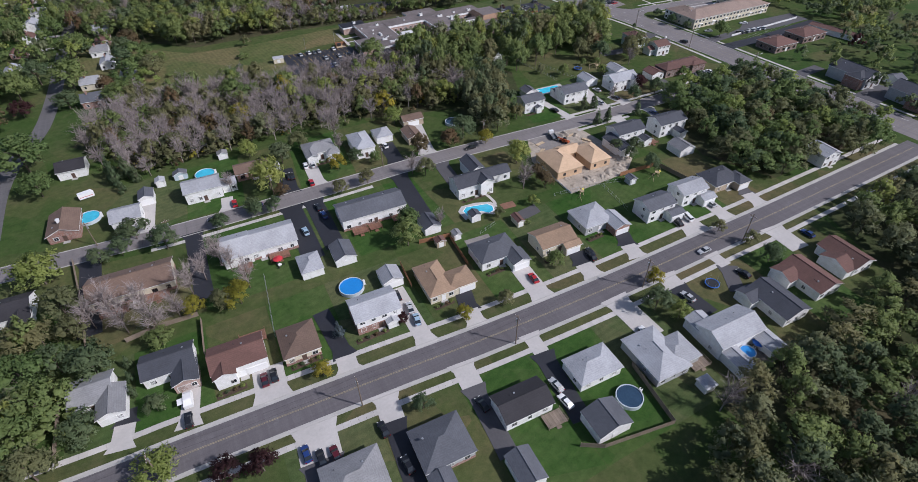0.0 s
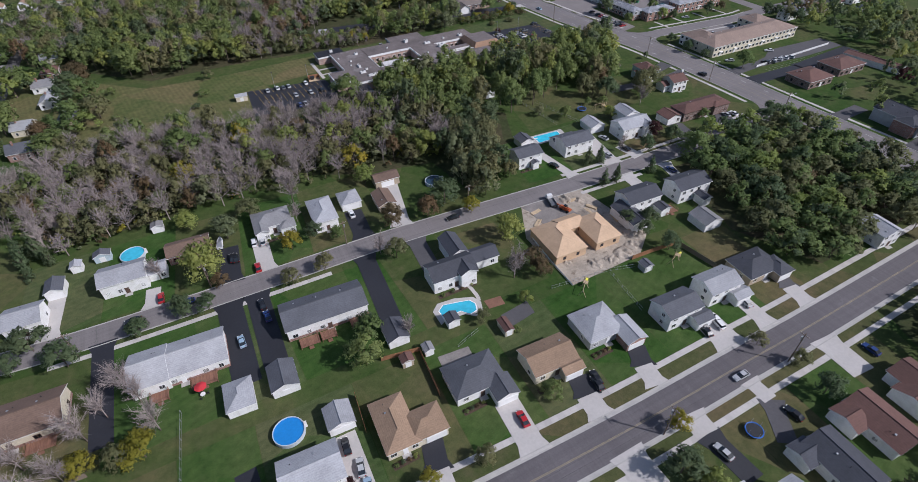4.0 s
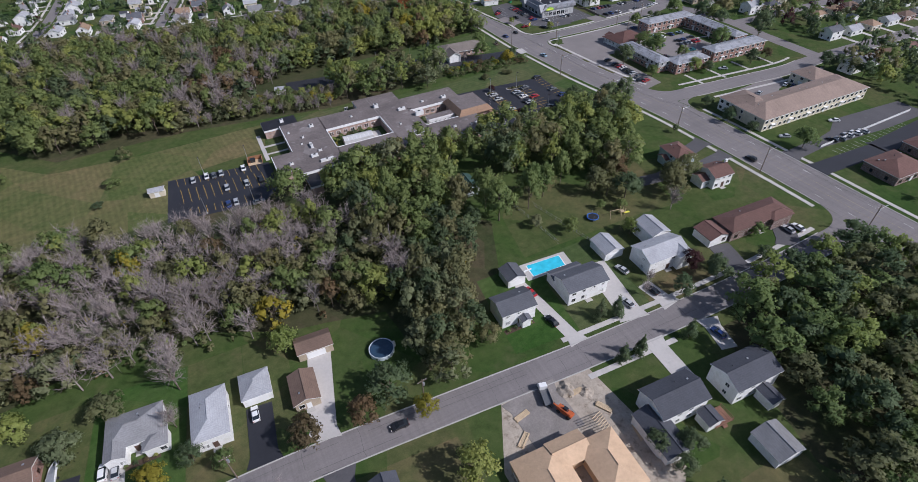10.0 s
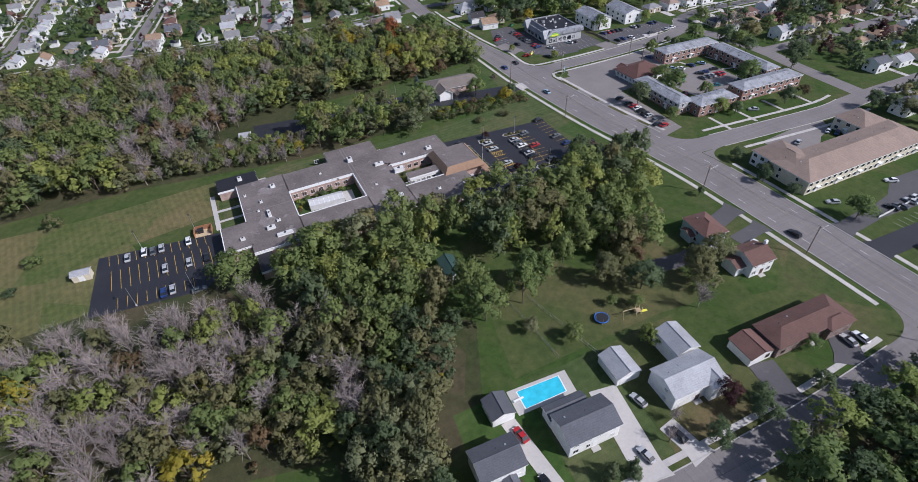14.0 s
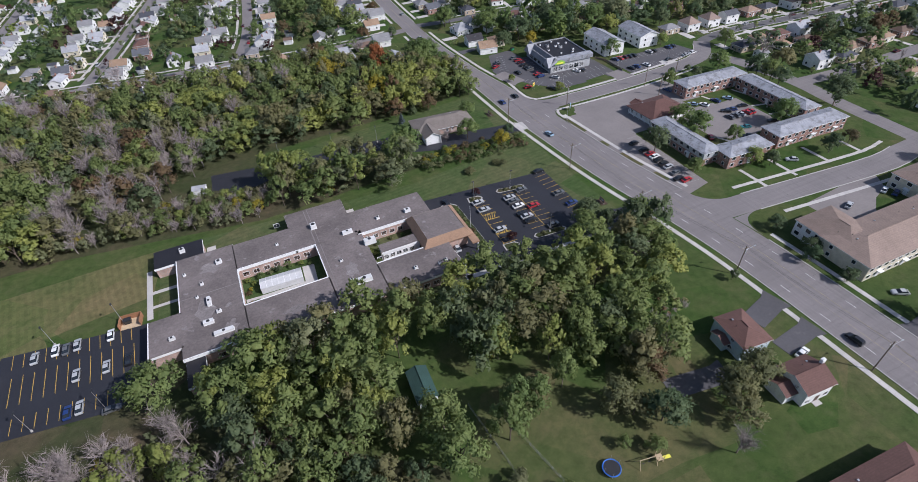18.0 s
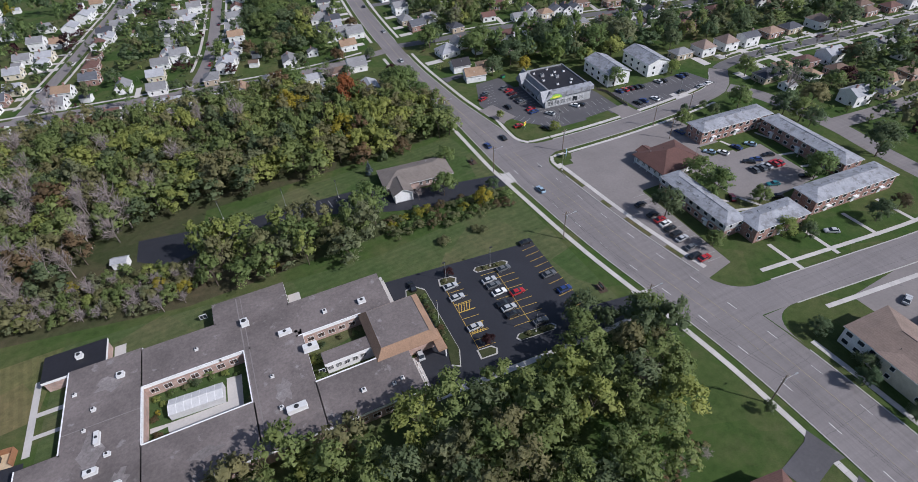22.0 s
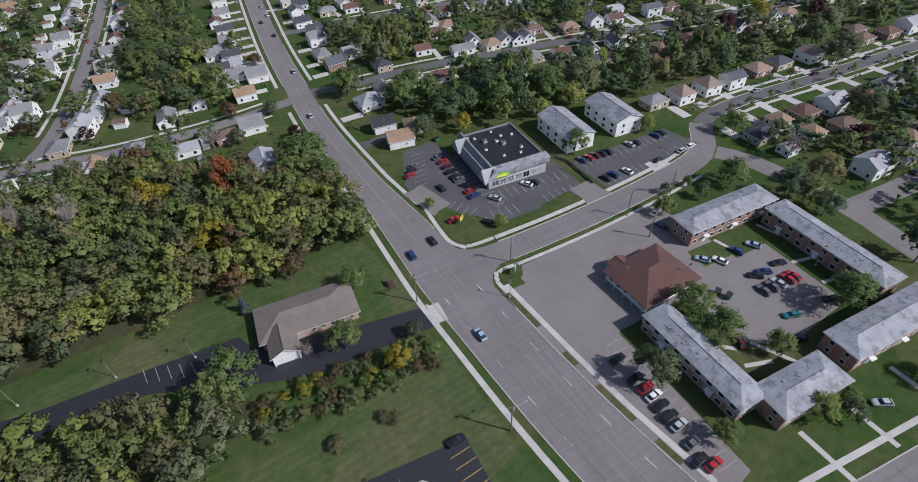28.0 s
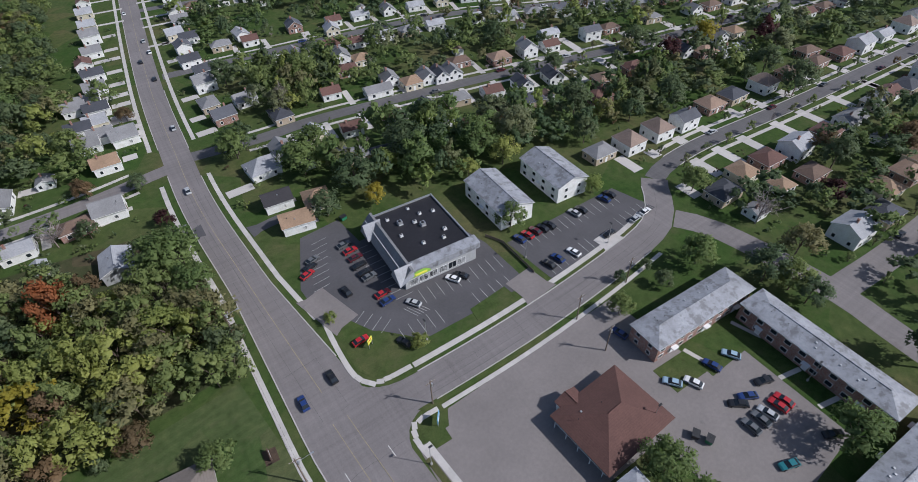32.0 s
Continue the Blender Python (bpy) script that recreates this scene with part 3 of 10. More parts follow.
fillet("road_corner", (249.0, 350.2), (248.6, 362), (262, 350.1), M["asphalt"], 0.015)
fillet("road_corner", (251.0, 342.0), (253.0, 329), (263, 341.6), M["asphalt"], 0.015)
fillet("road_corner", (261.5, 256.5), (260, 267), (272, 255.8), M["asphalt"], 0.015)
fillet("road_corner", (263.2, 247), (264.6, 236), (274, 246.6), M["asphalt"], 0.015)
fillet("road_corner", (247.9, 157.2), (247.7, 168), (236, 157), M["asphalt"], 0.015)
fillet("road_corner", (248, 149), (248.2, 139), (236, 149), M["asphalt"], 0.015)

kerb("kerb_1", cut(RA, x1=240), 5.25), kerb("kerb_2", cut(RA, x1=240), -5.25)
for gutter_n, gutter_d in ((1, 4.66), (2, -4.66)):
    tagged(part("verge_%d" % gutter_n, ribbon(bmesh.new(), cut(RA, x1=240), 5.4 if gutter_d > 0 else -5.4, 8.9 if gutter_d > 0 else -7.7, 0.05), M["verge"]), "worn olive-brown grass verge beside the kerb", "verge", "", "structure")
    tagged(part("gutter_%d" % gutter_n, ribbon(bmesh.new(), cut(RA, x1=240), gutter_d - 0.46, gutter_d + 0.46, 0.028), M["kerb"]), "broad pale concrete gutter beside the asphalt", "gutter", "", "structure")
kerb("kerb_3", cut(RC, x1=237), 4.0), kerb("kerb_4", cut(RC, x1=237), -4.0)
kerb("kerb_5", cut(RB_W, y0=160, y1=472), 0.1), kerb("kerb_6", cut(RB_W, y0=487, y1=760), 0.1)
kerb("kerb_7", cut(RB_E, y0=80, y1=237), -0.1), kerb("kerb_8", cut(RB_E, y0=266, y1=330), -0.1), kerb("kerb_9", cut(RB_E, y0=359, y1=466), -0.1), kerb("kerb_10", cut(RB_E, y0=484, y1=545), -0.1)
kerb("kerb_11", cut(RD, x0=272, x1=356), 4.7), kerb("kerb_12", cut(RD, x0=274), -4.7)
kerb("kerb_13", cut(RF, x0=263, x1=366), 4.4), kerb("kerb_40", cut(RF, x0=374), 3.4), kerb("kerb_14", cut(RF, x0=263, x1=344), -4.4), kerb("kerb_15", cut(RF, x0=374), -3.4)
pavement("pavement_1", cut(RA, x1=240), 9.7), pavement("pavement_2", cut(RA, x1=240), -8.5)
pavement("pavement_3", cut(RC, x0=-30, x1=50), -6.6), pavement("pavement_4", cut(RC, x0=134, x1=238), 6.2), pavement("pavement_5", cut(RC, x0=134, x1=165), -6.2)
pavement("pavement_6", cut(RB_W, y0=164, y1=470), 3.0, 1.5), pavement("pavement_7", cut(RB_W, y0=490, y1=760), 3.0, 1.5)
pavement("pavement_8", cut(RB_E, y0=80, y1=237), -3.0, 1.5), pavement("pavement_9", cut(RB_E, y0=266, y1=332), -3.0, 1.5), pavement("pavement_10", cut(RB_E, y0=378, y1=464), -2.6, 1.4), pavement("pavement_11", cut(RB_E, y0=486, y1=760), -3.0, 1.5)
pavement("pavement_12", cut(RD, x0=272, x1=352), 8.5, 1.3), pavement("pavement_13", cut(RD, x0=276, x1=352), -8.5, 1.3)
pavement("pavement_14", cut(RF, x0=262, x1=350), 6.4), pavement("pavement_15", cut(RF, x0=262, x1=344), -6.7, 1.1)
pavement("pavement_41", smooth([(251.6, 377), (250.8, 366), (250.9, 358), (252.9, 354), (257, 352.6), (262, 352.3)], 1.8), 0.0, 1.3)
pavement("pavement_42", smooth([(255.0, 331), (254.6, 335), (255.6, 338.2), (258, 339.4), (262, 339.3)], 1.8), 0.0, 1.2)
pavement("pavement_16", cut(RF, x0=374, x1=600), 6.6), pavement("pavement_17", cut(RF, x0=378, x1=600), -6.6)
for i, (ln, lo, hi) in enumerate(((RJ, 262, 640), (RH, -120, 226), (RN, 262, 640))):
    for s in (1, -1):
        pavement("pavement_%d" % (18 + 2 * i + (s < 0)), cut(ln, x0=lo, x1=hi), s * 6.6)
for i, ln in enumerate((RK, RL, RM)):
    for s in (1, -1):
        pavement("pavement_%d" % (24 + 2 * i + (s < 0)), cut(ln, y0=496), s * 6.4)
dashes("road_marking", cut(RA, x1=240), 0.12, 3.0, 0.02, M["faded_yellow"], 0.1, 0.026, "faded yellow centre line on worn asphalt")
dashes("road_marking", cut(RA, x1=240), -0.14, 3.0, 0.02, M["faded_yellow"], 0.1, 0.026, "faded yellow centre line on worn asphalt")
for d in (5.0, -5.0):
    dashes("road_marking", cut(RB, y0=60, y1=345), d, 3.0, 9.0, M["white_paint"], 0.15, 0.036)
for d in (1.75, -1.75):
    dashes("road_marking", cut(RB, y0=60, y1=350), d, 6.0, 0.05, M["faded_yellow"], 0.12, 0.036, "faded yellow turning-lane line")

dashes("road_marking", cut(RB, y0=352), 0.0, 6.0, 0.05, M["faded_yellow"], 0.14, 0.036, "faded yellow centre line")



def seams(name, line, half, every, label, z=0.037, seed=1):
    """Tar-filled cracks: wandering cross joints and long seams."""
    rc = random.Random(seed)
    bm = bmesh.new()

    def thread(pts, w):
        for (x0, y0), (x1, y1) in zip(pts, pts[1:]):
            a, b = Vector((x0, y0)), Vector((x1, y1))
            n = (b - a).normalized()
            n = Vector((-n.y, n.x)) * w / 2
            bm.faces.new([bm.verts.new((*p, z)) for p in (a - n, b - n, b + n, a + n)])
    for x, y, a in along(line, every):
        if rc.random() < 0.75:
            lo, hi = sorted((rc.uniform(-half, half), rc.uniform(-half, half))) if rc.random() < 0.4 else (-half, half)
            n = max(3, int((hi - lo) / 1.2))
            thread([(x - math.sin(a) * (lo + (hi - lo) * i / n) + rc.uniform(-0.18, 0.18), y + math.cos(a) * (lo + (hi - lo) * i / n) + rc.uniform(-0.18, 0.18)) for i in range(n + 1)], rc.uniform(0.05, 0.1))
    for d in (-half * 0.62, -half * 0.2, half * 0.22, half * 0.6):
        pts = [(p[0] + rc.uniform(-0.07, 0.07), p[1] + rc.uniform(-0.07, 0.07)) for p in offset_line(line, d)]
        k = 0
        while k < len(pts) - 2:
            m = rc.randint(3, 9)
            if rc.random() < 0.6:
                thread(pts[k:k + m], rc.uniform(0.05, 0.11))
            k += m
    return tagged(part(name, bm, M["seal_line"]), label, "road crack", "", "structure")


CK = "thin dark tar-filled cracks in old asphalt"
seams("road_seams", cut(RB, y0=100, y1=340), 8.2, 7.5, CK, seed=3)
seams("road_seams", cut(RB, y0=345, y1=720), 5.2, 8.0, CK, seed=4)
seams("road_seams", cut(RA, x0=-120, x1=240), 4.3, 9.0, CK, 0.027, 5)
seams("road_seams", cut(RC, x0=-120, x1=236), 3.6, 6.5, CK, 0.03, 6)
seams("road_seams", cut(RF, x0=262, x1=366), 4.2, 7.0, CK, 0.033, 7)
seams("road_seams", cut(RD, x0=270, x1=420), 4.2, 7.0, CK, 0.03, 8)

# ---- fields, litter and paved areas ----
slab("meadow", [(-40, 262), (44, 268), (68, 270), (60, 296), (88, 300), (92, 322), (47, 320), (8, 323), (-24, 352), (-60, 380)], 0.012, M["meadow"], "structure", "dry yellowish-green mown meadow", "field")
slab("school_lawn", [(88, 268), (91, 322), (130, 320), (178, 317), (232, 324), (233.5, 268), (224, 262), (174, 261)], 0.009, M["mown"], "structure", "mown striped school lawn", "lawn")
slab("church_lawn", [(128, 350), (140, 362), (165, 366), (190, 368), (228, 372), (232.5, 338), (213, 341), (190, 345)], 0.009, M["mown"], "structure", "green lawn round the church", "lawn")
slab("woodland_floor", [(-14, 273), (42, 268), (96, 271), (119, 232), (146, 213), (135, 188), (103, 168), (100, 192), (84, 196), (74, 198), (43, 214), (22, 211), (8, 206), (-26, 206), (-36, 222), (-50, 240), (-40, 262)], 0.007, M["litter"], "structure", "brown leaf-strewn woodland floor", "ground")
slab("woodland_floor", [(-60, 400), (-20, 362), (10, 332), (60, 332), (124, 322), (185, 326), (186, 340), (128, 348), (132, 368), (190, 372), (229, 376), (227, 440), (150, 452), (40, 460), (-60, 475)], 0.006, M["litter"], "structure", "dark leaf-strewn floor under dense woods", "ground")
slab("woodland_floor", [(176, 144), (246, 143), (246, 84), (176, 84), (166, 108)], 0.007, M["litter"], "structure", "dark leaf-strewn floor under trees", "ground")
slab("woodland_floor", [(84, 30), (112, 33), (160, 34), (172, 62), (240, 62), (240, -80), (84, -80)], 0.007, M["litter"], "structure", "dark leaf-strewn floor under trees", "ground")

slab("parking_lot_1", [(176.5, 305), (224.6, 300.8), (223.8, 270.5), (238.5, 268.5), (238.0, 262.6), (211, 262.5), (176, 264)], 0.03, M["seal"], "structure", "freshly sealed black asphalt car park", "car park")
slab("parking_lot_2", [(50, 294), (87, 288.8), (88, 270), (80, 262), (48, 266)], 0.03, M["seal"], "structure", "sealed black asphalt staff car park", "car park")
slab("parking_lot_3", [(110, 361), (126, 358.5), (140.7, 356), (163, 355.2), (186.8, 354), (189.5, 348), (202, 344.6), (215, 341.6), (232.6, 338.4), (233.3, 331.0), (216.5, 332), (201.3, 332.4), (190, 336.4), (165.4, 347.2), (150, 349.4), (129, 346), (120, 343), (109.5, 350)], 0.03, M["seal"], "structure", "black asphalt church drive and car park", "car park")
slab("parking_lot_4", [(251, 391), (259, 411), (272, 412), (273, 399), (298, 399), (303, 376), (303, 356), (270, 357), (262, 366), (252, 372)], 0.028, M["lot_mid"], "structure", "dark grey asphalt shop car park", "car park")
slab("parking_lot_5", [(254, 334), (262, 334.5), (264, 338), (316, 339), (318, 314), (318, 309), (330, 309), (331, 284), (304, 282), (296, 288), (296, 306), (272, 306), (271, 266), (259, 263.5), (256.5, 268), (252.5, 300)], 0.029, M["lot_old"], "structure", "worn pale grey asphalt apartment car park", "car park")
slab("parking_lot_6", [(308, 372), (352, 372), (355.5, 357), (309, 353)], 0.027, M["lot_mid"], "structure", "grey asphalt apartment car park", "car park")
slab("parking_lot_7", [(281.5, 189.6), (283, 194.5), (296, 196.5), (306, 202), (320, 201), (345, 199), (345, 186.4), (318, 186.6)], 0.027, M["lot_mid"], "structure", "grey asphalt car park beside brick apartments", "car park")
slab("parking_lot_8", [(289, 241.5), (318, 243.5), (324, 241), (320, 235.4), (312, 233), (306, 229), (303.5, 226.4), (289.5, 227.4)], 0.027, M["lot_old"], "structure", "pale asphalt forecourt of the apartments", "car park")
slab("building_plot", [(106, 137), (114, 152), (138, 151), (141, 120), (132, 113.5), (106, 113)], 0.02, M["dirt"], "structure", "churned bare earth of the building plot", "ground")


# gardens between their boundaries, each with a turf of its own
def line_y(line, x):
    return float(np.interp(x, [p[0] for p in line], [p[1] for p in line]))


def gardens(bounds, line, near, far, tones):
    """Garden lawns side by side: from a set-back off the street line to the back boundary."""
    for (x0, x1), tone in zip(zip(bounds, bounds[1:]), tones):
        pts = [(x0 + 0.1, line_y(line, x0) + near), (x1 - 0.1, line_y(line, x1) + near), (x1 - 0.1 + (0.03 * (far - 75)), far), (x0 + 0.1 + (0.03 * (far - 75)), far)]
        slab("garden_lawn", pts, 0.014, M[{"l": "lush", "o": "olive_turf", "m": "mown"}[tone]], "structure", {"l": "lush green mown garden lawn", "o": "dry olive-green garden lawn", "m": "faintly striped mown garden lawn"}[tone], "lawn")


gardens([-50, -35.6, -18.4, -2.2, 14.6, 37.6, 56.4, 75.4, 93.4, 113, 131, 147.4, 164], RA, 10.6, 113, "mlolmolmlllo")
gardens([-8, 13, 33.4, 52.6, 72.4, 91, 112, 129, 146, 162], RA, -9.4, 31, "mollmoolo")
gardens([-46, -17, 15.6, 28.2, 61, 101], RC, -7.4, 119, "olmlo")
gardens([-37, -15, 4, 23.8, 44.6, 58, 69.4], RC, 5.2, 199, "mloloo")
gardens([124.4, 143.6, 166.8, 190], RC, 7.2, 190, "lmo")
slab("park_lawn", [(146, 192), (190, 192), (206, 190), (214, 226), (196, 226), (186, 212), (176, 226), (160, 226), (150, 212)], 0.01, M["olive_turf"], "structure", "dry patchy grass of the park garden", "lawn")
DRIVES = []


def drive(x0, y0, x1, y1, w, mat="concrete", label="pale concrete driveway", w1=None):
    """A straight drive from the street to a house, flared at the kerb."""
    a, b = Vector((x0, y0)), Vector((x1, y1))
    t = (b - a).normalized()
    n = Vector((-t.y, t.x))
    w1 = w1 or w
    f = min(3.0, (b - a).length * 0.3)
    pts = [a + n * (w / 2 + 1.0), a + t * f + n * w / 2, b + n * w1 / 2, b - n * w1 / 2, a + t * f - n * w / 2, a - n * (w / 2 + 1.0)]
    DRIVES.append([tuple(p) for p in pts])
    return slab("driveway", DRIVES[-1], 0.1 if mat == "concrete" else 0.092, M[mat], "structure", label, "driveway")


BLK = dict(mat="seal", label="black sealed asphalt driveway")
GRY = dict(mat="lot_mid", label="grey asphalt driveway")
APR = dict(label="pale concrete driveway apron")
# north of road 1
for x0, y0, x1, y1, w in ((-39, 85.5, -37.6, 92, 4.6), (-25, 84.0, -23, 94.5, 4.2), (-6.5, 81.8, -5.6, 92, 7.5), (12, 80.6, 12.5, 85.5, 5), (32.5, 78.5, 33, 101, 4.8), (47, 77.6, 47.6, 83.5, 5), (68, 76.5, 69, 90.5, 6), (86, 76.6, 86.5, 82.5, 5.5), (103, 76.5, 104, 82.5, 5), (128, 75.6, 129, 86, 8), (142, 75.6, 143, 86, 5), (158, 75.4, 159, 82.5, 5)):
    drive(x0, y0, x1, y1, w)
drive(-37.6, 91.8, -37, 96, 4.4, **BLK), drive(12.5, 85.3, 11.6, 103, 4.6, **BLK), drive(47.6, 83.3, 49.5, 90.5, 5, **BLK), drive(86.5, 82.3, 88, 88, 5.5, **BLK), drive(104, 82.3, 106.5, 88, 5, **BLK), drive(159, 82.3, 161, 87.5, 4.5, **GRY)
# south of road 1
for x0, y0, x1, y1, w in ((0, 71.4, -1, 62, 9), (17, 70.6, 16, 63, 5.5), (37, 69.4, 36.3, 62, 5.5), (57, 68.6, 56.5, 62, 4.2), (85, 67.7, 85, 52, 7), (104, 67.5, 103.5, 62, 6), (123, 67, 123, 61, 4), (150, 66.5, 149, 55, 7)):
    drive(x0, y0, x1, y1, w)
drive(-1, 62, -1.5, 56, 8, **GRY), drive(16, 63, 14, 44, 4.6, **BLK), drive(36.3, 62, 34.5, 43, 4.6, **GRY), drive(56.5, 62, 53.5, 42, 5, **BLK), drive(103.5, 62, 104, 50, 5, **BLK), drive(123, 61, 117, 52, 4.5, **GRY)
# both sides of road 2
for x0, y0, x1, y1, w in ((-44, 158.6, -44.5, 125, 6), (-14.5, 157, -15.5, 124, 5.2), (-2.5, 156, -3.2, 132, 0.1), (17.3, 155.4, 16.6, 125, 6.8), (25.0, 155.3, 24.2, 127, 6.2), (57.8, 155, 55, 124, 5.8), (19.5, 163.2, 21.5, 180, 6), (61, 163, 62.5, 178.5, 6), (-28.5, 165.5, -25.6, 180, 0.1)):
    if w > 1:
        drive(x0, y0, x1, y1, w, **BLK)
for x0, y0, x1, y1, w in ((30, 163.2, 31, 179.5, 5), (-2, 164, -1, 172, 4), (-27.5, 165.2, -25.8, 181, 4.5), (74, 162.6, 79.5, 187, 6), (141, 157.6, 138.5, 183, 3.6), (159, 157, 163, 180, 7), (171.5, 156, 170, 166, 4.5), (158, 149.6, 157, 135, 5), (176, 148, 173.5, 138, 4.5)):
    drive(x0, y0, x1, y1, w)
drive(199, 156, 202, 168, 7, **GRY), drive(221, 157, 228, 166, 7, **GRY), drive(121, 151.5, 121.5, 138, 13, "gravel", "gravel drive of the building plot")
drive(75, 154.6, 73.5, 138, 5.5, **GRY)
# along road 3
drive(246.5, 205, 233, 203.5, 5, **GRY), drive(246.2, 216, 234, 213, 6, **GRY), drive(216, 204.5, 200, 207, 5.5, **GRY), drive(265.2, 180.5, 300, 178.6, 7.5, **BLK), drive(299, 178.8, 345, 181, 8.4, **BLK), drive(265.2, 191.5, 283, 192.5, 6, **GRY), drive(265.6, 137.5, 283, 137.8, 6, **GRY), drive(265.6, 105, 288, 106.5, 11, **GRY)
drive(250.3, 379, 258, 381, 15, "lot_old", "wide worn driveway of the shop")
drive(303, 350.6, 302, 360, 9, "lot_old", "worn driveway of the shop"), drive(333, 352.6, 332.5, 358, 7)
drive(236, 433, 223, 433, 4.5, **GRY), drive(247.5, 423, 258, 424, 4, **GRY), drive(237.8, 265.5, 242, 265.2, 6.5, "concrete", "pale concrete driveway apron"), drive(233.2, 334.8, 236.6, 334.6, 6.5)

# ---- houses ----
WIN = {}


def window_mesh(w, h, kind):
    """Frame ring and set-back pane, shared by all windows of a size."""
    key = (round(w, 2), round(h, 2), kind)
    if key not in WIN:
        f = 0.09
        fr = boxes((-w / 2 - f, w / 2 + f, -0.05, 0.06, -f, 0), (-w / 2 - f, w / 2 + f, -0.05, 0.06, h, h + f), (-w / 2 - f, -w / 2, -0.05, 0.06, 0, h), (w / 2, w / 2 + f, -0.05, 0.06, 0, h), (-0.03, 0.03, -0.03, 0.06, 0, h))
        WIN[key] = (link_mesh("window", fr, M["brown_trim" if kind == "brown" else "trim"]), link_mesh("pane", boxes((-w / 2, w / 2, 0.0, 0.03, 0, h)), M["glass"]))
    return WIN[key]


ONE = {}


def window(parent, x, y, z, face, w=1.1, h=1.2, kind="white", whole=False):
    """A window on a wall that faces that many degrees (0: south side of its house)."""
    fr, pn = window_mesh(w, h, kind)
    if whole:
        key = (round(w, 2), round(h, 2), kind)
        if key not in ONE:
            f = 0.1
            bm = boxes((-w / 2, w / 2, -0.03, 0.03, 0, h, 1), (-w / 2 - f, w / 2 + f, -0.06, 0.05, -f, 0), (-w / 2 - f, w / 2 + f, -0.06, 0.05, h, h + f), (-w / 2 - f, -w / 2, -0.06, 0.05, 0, h), (w / 2, w / 2 + f, -0.06, 0.05, 0, h))
            ONE[key] = link_mesh("window", bm, [M["brown_trim" if kind == "brown" else "trim"], M["glass"]])
        ob = new("window", ONE[key])
        ob.parent = parent
        ob.matrix_local = pose(x, y, z, 0, 0, face)
        return ob
    ob = new("window", fr)
    ob.parent = parent
    ob.matrix_local = pose(x, y, z, 0, 0, face)
    p = new("pane", pn)
    p.parent = ob
    return ob


DOORS = {}


def door(parent, x, y, z, face, w=0.95, h=2.05, name="door", mat="trim", label=""):
    key = (name, w, h, mat)
    if key not in DOORS:
        bm = bmesh.new()
        if name == "garage_door":
            box(bm, -w / 2, w / 2, -0.05, 0.04, 0, h)
            box(bm, -w / 2 - 0.12, -w / 2, -0.07, 0.05, 0, h + 0.1), box(bm, w / 2, w / 2 + 0.12, -0.07, 0.05, 0, h + 0.1), box(bm, -w / 2, w / 2, -0.07, 0.05, h, h + 0.1)
        else:
            box(bm, -w / 2, w / 2, -0.05, 0.04, 0, h), box(bm, -w / 2 - 0.1, -w / 2, -0.08, 0.05, 0, h + 0.1), box(bm, w / 2, w / 2 + 0.1, -0.08, 0.05, 0, h + 0.1)
        DOORS[key] = link_mesh(name, bm, M[mat])
    ob = new(name, DOORS[key])
    ob.parent = parent
    ob.matrix_local = pose(x, y, z, 0, 0, face)
    if label:
        ob["label"] = label
    return ob


